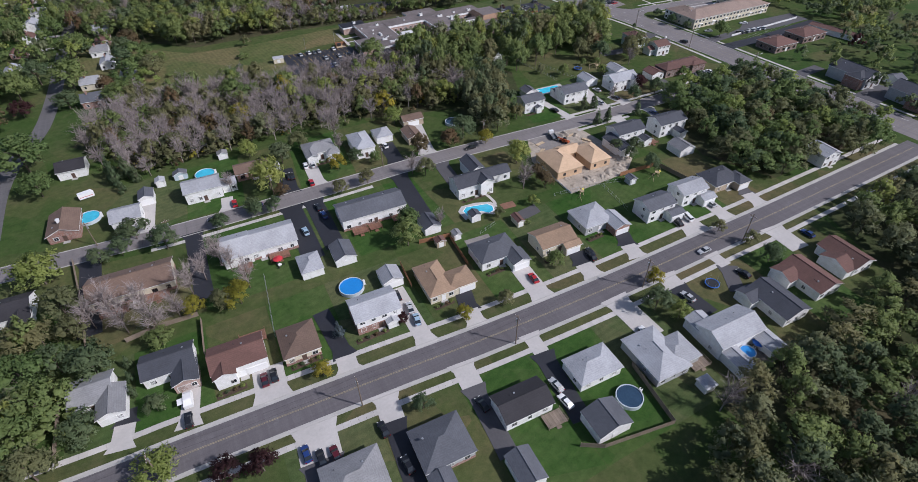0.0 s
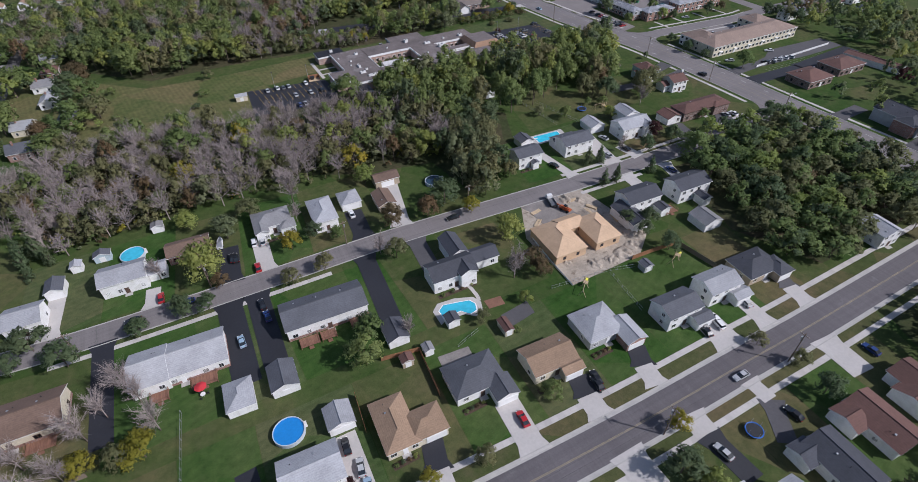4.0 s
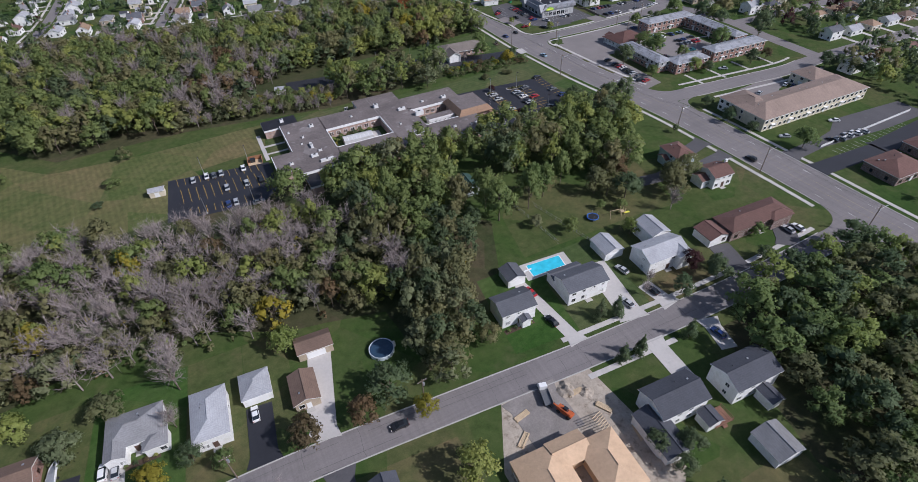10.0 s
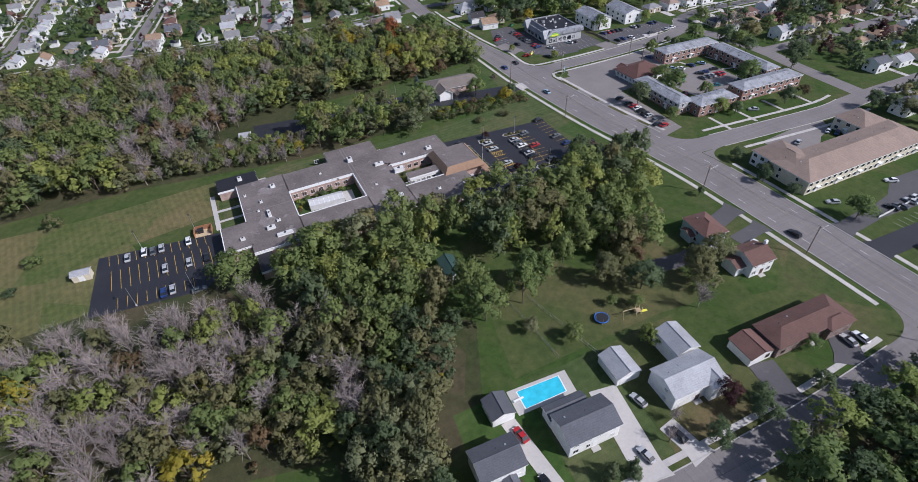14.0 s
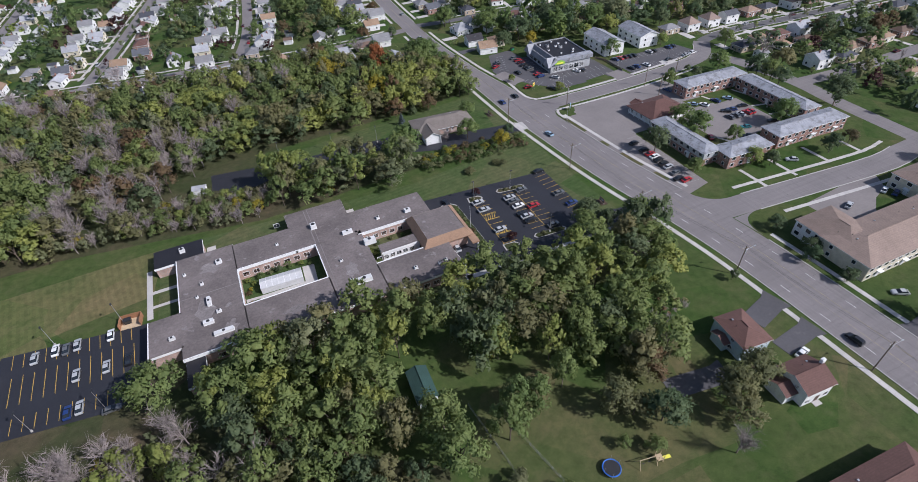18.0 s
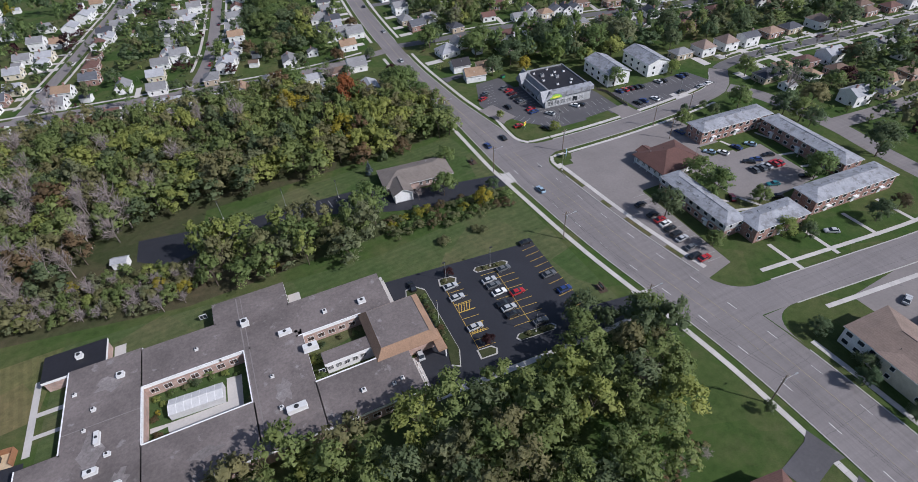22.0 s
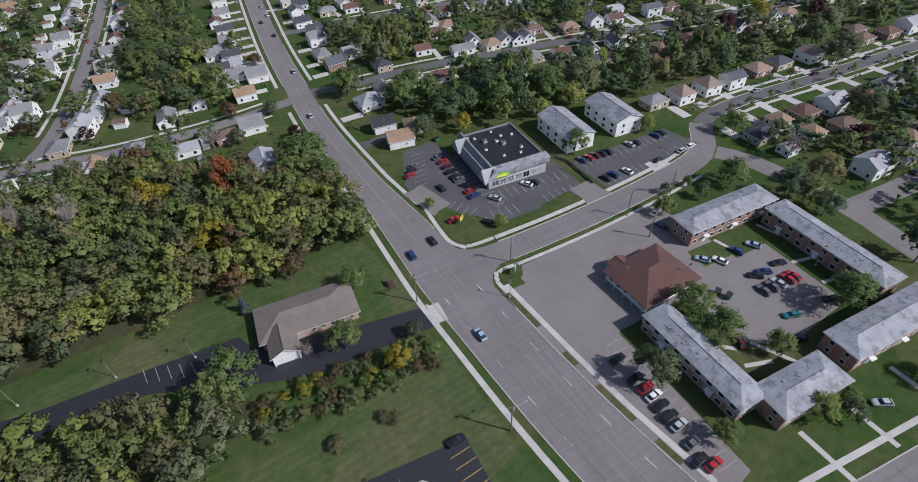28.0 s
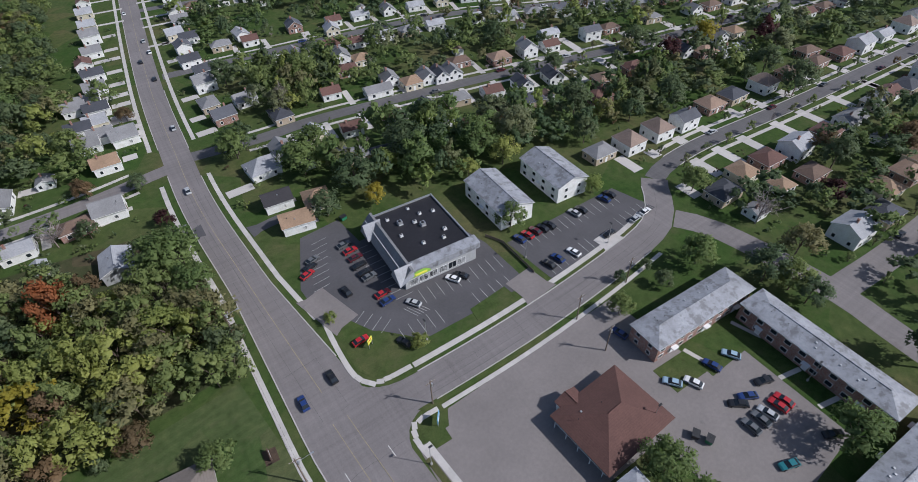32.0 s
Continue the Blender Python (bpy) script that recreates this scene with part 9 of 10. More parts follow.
park(311.7, 357.8, 100, "black")
park(315.3, 358.1, 100, "blue")
park(320.6, 357.2, 100, "white")
park(346.0, 356.6, 5, "silver")
park(350.9, 357.1, 5, "white")
park(334.6, 356.6, 5, "black")
park(309.6, 329.8, 100, "blue")
park(323.4, 227.8, 50, "silver")
park(317.7, 234.2, 20, "white")
park(299.9, 234.1, 20, "silver")
park(319.3, 231.4, 20, "blue")
park(289.6, 191.2, 100, "black")
park(292.8, 190.2, 100, "grey")
park(298.1, 190.5, 100, "silver")
park(302.4, 190.2, 100, "white")
park(306.0, 189.4, 100, "silver")
park(276.0, 202.2, 150, "silver")
park(304.5, 200.9, 150, "white")
park(286.0, 392.8, 30, "white")
park(197.1, 420.2, 100, "silver", "van")
park(282.2, 449.3, 5, "white")
# a few more along the far streets
rv = random.Random(12)
for ln, lo, hi, axis in ((RF, 380, 620, 0), (RJ, 290, 620, 0), (RN, 290, 600, 0), (RK, 500, 700, 1), (RL, 500, 700, 1), (RD, 370, 520, 0), (RQ, 380, 560, 0)):
    for px_, py_, a in along(ln, 34.0):
        if lo <= (px_, py_)[axis] <= hi and rv.random() < 0.75:
            s = rv.choice((-2.6, 2.6))
            park(px_ - math.sin(a) * s, py_ + math.cos(a) * s, math.degrees(a), rv.choice(("white", "black", "silver", "grey", "red", "blue", "light_blue", "maroon")), plain=True)
for px_, py_, a in along(RB, 52.0):
    if 500 < py_ < 700:
        park(px_ + rv.choice((-3.4, 3.0)), py_, math.degrees(a), rv.choice(("white", "black", "silver", "grey")), plain=True)


# ---- car park markings ----
def lines(name, specs, mat, label, z=0.036, width=0.12):
    """Painted lines (x0, y0, x1, y1), all of one car park."""
    bm = bmesh.new()
    for x0, y0, x1, y1 in specs:
        a, b = Vector((x0, y0)), Vector((x1, y1))
        n = (b - a).normalized()
        n = Vector((-n.y, n.x)) * width / 2
        bm.faces.new([bm.verts.new((*p, z)) for p in (a - n, b - n, b + n, a + n)])
    return tagged(part(name, bm, mat), label, "car park marking", "", "structure")


def comb(x0, y0, dx, dy, sx, sy, n):
    """n + 1 parallel stall lines: the first from (x0, y0) by (dx, dy), each next moved by (sx, sy)."""
    return [(x0 + i * sx, y0 + i * sy, x0 + i * sx + dx, y0 + i * sy + dy) for i in range(n + 1)]


Y = M["yellow_paint"]
lines("stall_lines", comb(224.3, 298.6, -4.9, -0.35, 0.0, -2.62, 10) + comb(208.3, 294.2, 4.8, -0.3, -0.06, -2.62, 8) + comb(208.3, 294.2, -4.8, 0.3, -0.06, -2.62, 8) + [(208.3, 294.6, 207.6, 272.8)] + comb(192.2, 295.0, 4.8, -0.3, -0.08, -2.62, 9) + [(192.2, 295.6, 191.3, 270.6)], Y, "yellow stall lines on black asphalt")
hat = []
for y0 in (287.6, 279.4):
    hat += [(192.0, y0, 196.8, y0 - 0.3), (191.8, y0 - 3.2, 196.6, y0 - 3.5)] + [(191.9 + i * 0.8, y0 - 3.2, 193.1 + i * 0.8, y0 - 0.1) for i in range(5)]
lines("hatched_bays", hat, Y, "yellow hatched bays on black asphalt", 0.038, 0.16)
lines("stall_lines", comb(53, 293.4, 0.3, -5.2, 2.65, -0.36, 11) + comb(54, 280.2, 0.2, -4.9, 2.65, -0.2, 11) + comb(54, 280.2, -0.2, 4.9, 2.65, -0.2, 11) + comb(56, 266.2, -0.1, 4.8, 2.65, -0.22, 8), Y, "yellow stall lines on black asphalt")
W = M["faded_white"]
lines("stall_lines", comb(164, 355.6, 0.6, -4.6, 2.7, -0.9, 8), W, "faded white stall lines on black asphalt")
lines("stall_lines", comb(253.6, 388, 5, 0.4, 1.0, 2.6, 7) + comb(274.2, 396, -5, 0.2, 0.15, -2.65, 9) + comb(277, 371.6, -0.4, -5, 2.7, -0.2, 9) + comb(266, 358.6, 0.2, 5, 2.7, -0.1, 4) + comb(288, 357.4, 0.2, 5, 2.7, -0.1, 4) + comb(262, 365, 4, 2.4, -1.4, 2.2, 3) + [(270.6 + i * 0.9, 368.4 - i * 0.1, 272.4 + i * 0.9, 364.2) for i in range(5)], W, "white stall lines on grey asphalt", 0.034)
lines("stall_lines", comb(311, 371.4, -0.3, -4.8, 2.7, -0.1, 14) + comb(311, 354.2, 0.2, 4.6, 2.7, 0.15, 6) + comb(341, 356.6, 0.2, 4.6, 2.7, 0.1, 5), W, "white stall lines on grey asphalt", 0.033)
lines("stall_lines", comb(271, 304, -5, 0.1, -0.05, -2.7, 13), W, "faded white stall lines on worn asphalt", 0.034, 0.1)
lines("stall_lines", comb(283, 186.6, 0.4, -4.8, 2.7, 0.0, 16), W, "white stall lines on grey asphalt", 0.033)
for pts in ([(203.0, 296.2), (212.6, 295.0), (213.4, 296.2), (212.4, 297.2), (203.4, 298.4), (202.4, 297.4)], [(202.0, 268.6), (212.4, 267.8), (213.2, 268.9), (212.5, 270.0), (202.6, 270.8), (201.5, 269.8)], [(191.0, 296.0), (196.0, 295.4), (196.8, 297.0), (195.6, 298.4), (191.6, 298.8)], [(190.4, 268.0), (195.0, 267.6), (195.8, 269.2), (194.8, 270.6), (190.6, 271.0)], [(181.6, 299.2), (184.4, 299.6), (186.8, 297.0), (186.9, 273), (185, 268.2), (183, 269.4), (184.4, 275), (184.2, 293), (180.6, 296)]):
    slab("kerbed_island", pts, 0.13, M["kerb"], "structure", "kerbed island in the car park", "island")
    c = Vector((sum(p[0] for p in pts) / len(pts), sum(p[1] for p in pts) / len(pts)))
    slab("planting", [tuple(c + (Vector(p) - c) * (1 - 0.5 / max(1.2, (Vector(p) - c).length))) for p in pts], 0.16, M["litter"], "structure", "rough grass and mulch on a kerbed island", "bed")
slab("shop_verge", [(252.6, 375), (256, 376), (261, 366), (266, 360), (272, 356.6), (271, 353.2), (258, 353.4), (254, 355), (251.9, 359)], 0.06, M["lawn"], "structure", "grass corner bed before the shop", "lawn")
slab("shop_verge", [(284, 353.6), (297, 354.6), (296.6, 359), (284.6, 358)], 0.1, M["lawn"], "structure", "grass bed before the shop", "lawn")
slab("court_lawn", [(256.4, 337.8), (258.6, 338.6), (261.2, 338.4), (260.9, 331.6), (255.9, 331.8), (255.6, 335)], 0.06, M["lawn"], "structure", "grass corner with the sign", "lawn")
slab("court_lawn", [(271.5, 305.5), (276, 305.8), (276, 274.5), (271.5, 273)], 0.05, M["lawn"], "structure", "grass strip beside the apartments", "lawn")
slab("verge", [(258.5, 341.6), (289.4, 341.0), (289.4, 339.4), (260, 340.1)], 0.1, M["lawn"], "structure", "narrow grass verge beside the street", "lawn")
slab("planting", [(308, 318), (344, 316), (344, 312.6), (336, 310), (334, 284), (337, 279.6), (333, 279.6), (329, 285), (330, 309.4), (318, 310.6), (308, 311)], 0.06, M["lawn"], "structure", "lawn round the apartment car park", "lawn")
for x0, y0, x1, y1 in ((318.6, 317.6, 320.2, 310.8), (334.8, 316, 336.6, 309), (329.6, 300, 335.6, 298.6), (329.8, 291, 335.8, 289.6), (297, 287.4, 301.6, 278), (290.2, 283.4, 297, 281), (285.6, 294, 292.6, 287.6)):
    lines("garden_path", [(x0, y0, x1, y1)], M["concrete"], "narrow concrete garden path", 0.08, 1.1)
# verge strips and crossing pads on the wide avenue
for y0, y1 in ((272, 279), (284, 296.5), (302, 307.5), (316, 331)):
    pts = [p for p in RB if y0 - 7 <= p[1] <= y1 + 7]
    bm = ribbon(bmesh.new(), [p for p in smooth(pts, 1.0) if y0 <= p[1] <= y1], -9.2, -10.6, 0.1)
    tagged(part("verge_strip", bm, M["verge"]), "narrow grass strip between kerb and pavement", "lawn", "", "structure")


# ---- pools ----
def round_pool(x, y, r, water, label, wall="vinyl", h=1.2):
    e = thing("round_pool", x, y, 0, 0, label, "pool")
    n = 28
    bm = bmesh.new()
    rings = [[bm.verts.new((q * math.cos(2 * math.pi * i / n), q * math.sin(2 * math.pi * i / n), z)) for i in range(n)] for q, z in ((r, -0.05), (r, h), (r - 0.2, h), (r - 0.2, h - 0.3))]
    for a, b in zip(rings, rings[1:]):
        for i in range(n):
            bm.faces.new((a[i], a[(i + 1) % n], b[(i + 1) % n], b[i]))
    part("pool_wall", bm, M["pool_wall"], e)
    bm = bmesh.new()
    bm.faces.new([bm.verts.new(((r - 0.2) * math.cos(2 * math.pi * i / n), (r - 0.2) * math.sin(2 * math.pi * i / n), h - 0.18)) for i in range(n)])
    part("water", bm, M[water], e)
    part("ladder", boxes((r - 0.1, r + 0.5, -0.3, -0.25, 0, h + 0.5), (r - 0.1, r + 0.5, 0.25, 0.3, 0, h + 0.5), (r + 0.1, r + 0.4, -0.25, 0.25, 0.4, 0.45), (r + 0.1, r + 0.4, -0.25, 0.25, 0.8, 0.85)), M["vinyl"], e)
    return e


round_pool(22.2, 107.2, 3.6, "pool_blue", "round above-ground pool under a bright blue cover")
round_pool(66.4, 41.2, 3.2, "pool_dark", "round above-ground pool with dark water")
round_pool(94.3, 179.7, 3.3, "pool_dark", "round above-ground pool with dark water")
round_pool(-44.0, 182.1, 3.6, "aqua", "round white above-ground pool with pale blue water")
round_pool(-5.4, 190.3, 3.6, "aqua", "round white above-ground pool with blue water")
round_pool(101.0, 36.4, 2.0, "pool_blue", "small round pool with a blue cover on the deck")


def ground_pool(pts, water, deck_by, label):
    c = Vector((sum(p[0] for p in pts) / len(pts), sum(p[1] for p in pts) / len(pts)))
    e = thing("swimming_pool", c.x, c.y, 0, 0, label, "pool")
    big = [tuple((Vector(p) - c) * (1 + deck_by / (Vector(p) - c).length)) for p in pts]
    rim = [tuple((Vector(p) - c) * (1 + 0.3 / (Vector(p) - c).length)) for p in pts]
    slab("pool_deck", big, 0.06, M["concrete"], parent=e)
    slab("coping", rim, 0.1, M["trim"], parent=e)
    slab("water", [tuple(Vector(p) - c) for p in pts], 0.11, M[water], parent=e, bottom=0.0)
    return e


ground_pool([(67.9, 123.1), (69.8, 124.5), (73.3, 123.6), (77.0, 122.6), (77.9, 120.7), (77.1, 118.5), (74.9, 118.1), (73.1, 120.4), (70.1, 120.1), (67.9, 119.1)], "aqua", 1.8, "bent in-ground pool with bright blue water and a pale deck")
ground_pool([(144.4, 188.6), (155.6, 187.8), (154.9, 183.4), (144.0, 183.8)], "cyan", 2.6, "rectangular in-ground pool with turquoise water")
part("diving_board", boxes((142.2, 144.8, 186.2, 186.7, 0.55, 0.62), (142.3, 142.6, 186.25, 186.65, 0.0, 0.55)), M["vinyl"]).name = "diving_board"
tagged(bpy.data.objects["diving_board"], "white diving board at the pool's end", "diving board")


# ---- fences, decks and garden things ----
def fence(name, pts, h, mat, label, gap=2.4, board=0.16, rail=True):
    """Posts, rails and boards along a line."""
    e = thing(name, pts[0][0], pts[0][1], 0, 0, label, "fence")
    o = Vector(pts[0])
    pts = [Vector(p) - o for p in pts]
    for a, b in zip(pts, pts[1:]):
        d = b - a
        n = max(1, round(d.length / gap))
        u = d.normalized()
        w = Vector((-u.y, u.x))
        for i in range(n):
            p, q = a + d * i / n, a + d * (i + 1) / n
            bm = bmesh.new()
            if mat == "steel":
                for z in (h - 0.05, 0.1):
                    tube(bm, (*p, z), (*q, z), 0.025, 0.025, 5)
            else:
                # one corrugated run of boards, alternately proud and set back
                k = max(2, int((q - p).length / (board + 0.02)))
                cols = []
                for j in range(k):
                    hh, off = h - 0.03 * ((j * 7 + i * 3) % 3), 0.012 if j % 2 else -0.012
                    cols += [(p + (q - p) * (j + f) / k, hh, off) for f in (0.04, 0.96)]
                ring = [[bm.verts.new((*(c + w * y), z)) for y, z in ((o_ - 0.012, 0.05), (o_ + 0.012, 0.05), (o_ + 0.012, hh), (o_ - 0.012, hh))] for c, hh, o_ in cols]
                for r0, r1 in zip(ring, ring[1:]):
                    for m in range(4):
                        bm.faces.new((r0[m], r0[(m + 1) % 4], r1[(m + 1) % 4], r1[m]))
                bm.faces.new(ring[0]), bm.faces.new(ring[-1][::-1])
                bmesh.ops.recalc_face_normals(bm, faces=bm.faces)
            part("panel", bm, M[mat], e)
            part("post", boxes((p.x - 0.05, p.x + 0.05, p.y - 0.05, p.y + 0.05, -0.1, h + 0.08)), M[mat], e)
    return e


WF = "weathered grey plank fence between gardens"
fence("fence", [(128.2, 112.9), (136, 112.4), (145.1, 111.5)], 1.8, "fence_red", "reddish cedar plank fence beside the building plot")
fence("fence", [(145.1, 111.5), (147, 98)], 1.8, "fence", WF)
fence("fence", [(99.9, 115.0), (118.8, 112.6), (126.6, 110.2)], 1.2, "steel", "low galvanised wire fence across the lawns")
fence("fence", [(118.8, 112.6), (116.4, 96.1)], 1.2, "steel", "low galvanised wire fence between gardens")
fence("fence", [(49, 37.4), (53.4, 34.6), (70.7, 31.4), (73.5, 48)], 1.8, "fence", WF)
fence("fence", [(-17.6, 115.9), (-18.6, 103)], 1.7, "fence", WF)
fence("fence", [(-36, 117.8), (-27.6, 118.8), (-18, 118.2)], 1.7, "fence", WF)
fence("fence", [(1.3, 124.6), (-1.5, 100.4)], 1.2, "steel", "low galvanised wire fence between gardens")
fence("fence", [(38.4, 109), (37.4, 99)], 1.8, "fence_red", "reddish plank fence beside a garage")
fence("fence", [(47.7, 115.4), (57.4, 113.6), (56.0, 99.0)], 1.7, "fence_red", "reddish plank fence round a back garden")
fence("fence", [(66.7, 109.9), (73.9, 112.0)], 1.2, "steel", "low wire fence behind the gardens")
fence("fence", [(-50.6, 108), (-51.4, 90)], 1.7, "fence", WF)
fence("fence", [(156.0, 224.4), (158.0, 206), (158.9, 192.2)], 1.1, "steel", "low wire fence along the park lawn")
fence("fence", [(168.6, 187.5), (164.8, 205.2), (163, 214)], 1.1, "steel", "low wire fence along the park lawn")
fence("fence", [(-48.6, 160.2), (-46, 136), (-45, 116)], 1.6, "fence", WF)
fence("fence", [(281, 190), (340, 191)], 1.2, "vinyl", "low pale fence beside the car park", 3.0)
fence("fence", [(107.6, 136), (106.2, 122), (105.8, 113)], 0.7, "vinyl", "low pale silt fence round the building plot", 3.0)
fence("fence", [(304.6, 378), (307, 372.6), (306.4, 358)], 1.1, "fence", "low wooden fence between the car parks")


def deck(x, y, w, d, z, mat, label, yaw=-3):
    """A raised wooden deck with planks, posts, rails and steps."""
    e = thing("deck", x, y, 0, yaw, label, "deck")
    n = int(w / 0.16)
    bm = bmesh.new()
    for i in range(n):
        box(bm, -w / 2 + i * w / n, -w / 2 + (i + 1) * w / n - 0.012, -d / 2, d / 2, z - 0.05, z)
    tagged(part("planks", bm, M[mat], e), kind="stuff")
    for sx in (-1, 1):
        for sy in (-1, 1):
            part("post", boxes((sx * (w / 2 - 0.06) - 0.05, sx * (w / 2 - 0.06) + 0.05, sy * (d / 2 - 0.06) - 0.05, sy * (d / 2 - 0.06) + 0.05, -0.1, z + 0.95)), M[mat], e)
    for y0, y1, x0, x1 in ((-d / 2, -d / 2 + 0.05, -w / 2, w / 2), (-d / 2, d / 2, -w / 2, -w / 2 + 0.05), (-d / 2, d / 2, w / 2 - 0.05, w / 2)):
        part("rail", boxes((x0, x1, y0, y1, z + 0.85, z + 0.93), (x0, x1, y0, y1, z + 0.4, z + 0.45)), M[mat], e)
    part("steps", boxes((-0.6, 0.6, -d / 2 - 0.3, -d / 2, -0.05, z * 0.66), (-0.6, 0.6, -d / 2 - 0.6, -d / 2 - 0.3, -0.05, z * 0.33)), M[mat], e)
    return e


RD_ = "reddish-brown wooden deck behind a house"
deck(-6.6, 102.4, 6.5, 3.6, 0.9, "deck", RD_), deck(7.6, 131.0, 6, 3.4, 0.7, "deck", RD_), deck(-2.5, 131.2, 4, 3, 0.7, "deck", RD_), deck(33.6, 130.0, 5, 3.2, 0.8, "deck", RD_), deck(38.6, 129.8, 4, 3, 0.8, "deck", RD_), deck(47.4, 130.2, 5, 2.8, 0.8, "deck", RD_)
deck(-38, 130.8, 7, 3, 0.6, "deck", RD_), deck(-27, 131.0, 6, 3, 0.6, "deck", RD_), deck(101.6, 34.6, 9, 6, 0.7, "fence", "weathered wooden deck round a small pool"), deck(155.4, 125.4, 5, 4, 0.6, "deck", RD_), deck(48, 45.4, 5, 3.6, 0.5, "fence", "weathered wooden deck behind a house"), deck(88, 40.6, 5, 4, 0.5, "fence", "weathered wooden deck behind a house")
slab("patio", [(60.6, 109.6), (69.0, 108.8), (68.6, 104.6), (60.2, 105.4)], 0.06, M["gravel"], "structure", "grey stone patio behind a house", "patio")
slab("patio", [(80.6, 120.4), (85.6, 119.8), (85.2, 116.6), (80.4, 117.2)], 0.06, M["deck"], "structure", "reddish brick patio", "patio")
slab("vegetable_patch", [(82.0, 113.6), (91.0, 114.6), (90.6, 110.0), (82.4, 108.8)], 0.03, M["lot_mid"], "structure", "dark bare garden bed", "bed")
for x, y, w, d in ((-14.6, 89.0, 7, 1.6), (3.5, 88.2, 8, 1.4), (21, 88.0, 9, 1.4), (42.6, 88.6, 6, 1.6), (61.8, 92.6, 6, 1.6), (80, 88.8, 6, 1.4), (97.6, 90.4, 6, 2.0), (76, 127.6, 12, 1.4), (36.6, 176.6, 8, 1.5), (130, 169.4, 9, 1.5)):
    slab("flower_bed", [(x - w / 2, y - d / 2), (x + w / 2, y - d / 2), (x + w / 2, y + d / 2), (x - w / 2, y + d / 2)], 0.05, M["mulch"], "structure", "mulched flower bed along a house front", "bed")
    for k in range(4):
        tree(x - w / 2 + (k + 0.5) * w / 4, y, 0.55, 0.9 + 0.2 * (k % 2), ("green", "dark", "rust", "lime")[k], name="shrub")


def table_set(x, y, cloth, label):
    """A garden table under a parasol with four chairs."""
    e = thing("parasol", x, y, 0, 20, label, "parasol")
    part("pole", tube(bmesh.new(), (0, 0, 0), (0, 0, 2.5), 0.03, 0.03, 8), M["steel"], e)
    part("base", tube(bmesh.new(), (0, 0, 0), (0, 0, 0.1), 0.3, 0.25, 12), M["black_metal"], e)
    bm = bmesh.new()
    tip = bm.verts.new((0, 0, 2.6))
    ring = [bm.verts.new((1.5 * math.cos(i * math.pi / 4), 1.5 * math.sin(i * math.pi / 4), 2.1)) for i in range(8)]
    for i in range(8):
        bm.faces.new((ring[i], ring[(i + 1) % 8], tip))
    part("canopy", bm, M[cloth], e)
    t = thing("garden_table", x + 0.0, y - 1.2, 0, 20, "round white garden table", "table")
    part("tabletop", tube(bmesh.new(), (0, 0, 0.68), (0, 0, 0.73), 0.6, 0.6, 16), M["vinyl"], t)
    for a in range(4):
        part("leg", tube(bmesh.new(), (0.35 * math.cos(a * 1.57), 0.35 * math.sin(a * 1.57), 0), (0.3 * math.cos(a * 1.57), 0.3 * math.sin(a * 1.57), 0.68), 0.025, 0.025, 6), M["vinyl"], t)
    for a in range(3):
        c = thing("garden_chair", x + 1.1 * math.cos(a * 2.1), y - 1.2 + 1.1 * math.sin(a * 2.1), 0, a * 120, "dark garden chair beside the table", "chair", "garden chairs")
        part("seat", boxes((-0.24, 0.24, -0.24, 0.24, 0.42, 0.46)), M["black_metal"], c)
        part("backrest", boxes((0.2, 0.25, -0.24, 0.24, 0.46, 0.95)), M["black_metal"], c)
        for sx in (-0.2, 0.2):
            for sy in (-0.2, 0.2):
                part("leg", boxes((sx - 0.02, sx + 0.02, sy - 0.02, sy + 0.02, 0, 0.42)), M["black_metal"], c)


table_set(6.6, 128.2, "red_cloth", "open red garden parasol beside a deck")
table_set(104.6, 36.6, "blue_cloth", "open blue garden parasol on a deck")


def trampoline(x, y, label):
    e = thing("trampoline", x, y, 0, 0, label, "trampoline")
    bm = bmesh.new()
    bm.faces.new([bm.verts.new((1.7 * math.cos(i * math.pi / 10), 1.7 * math.sin(i * math.pi / 10), 0.85)) for i in range(20)])
    part("mat", bm, M["black_metal"], e)
    bm = bmesh.new()
    for i in range(20):
        a, b = i * math.pi / 10, (i + 1) * math.pi / 10
        tube(bm, (1.9 * math.cos(a), 1.9 * math.sin(a), 0.88), (1.9 * math.cos(b), 1.9 * math.sin(b), 0.88), 0.14, 0.14, 5)
    part("rim", bm, M["blue_cloth"], e)
    for i in range(6):
        a = i * math.pi / 3
        part("leg", tube(bmesh.new(), (1.9 * math.cos(a), 1.9 * math.sin(a), 0), (1.9 * math.cos(a), 1.9 * math.sin(a), 2.4), 0.03, 0.03, 6), M["steel"], e)


trampoline(112.6, 57.5, "round trampoline with a blue rim on the lawn")
trampoline(176.2, 197.4, "round trampoline with a blue rim in the park garden")


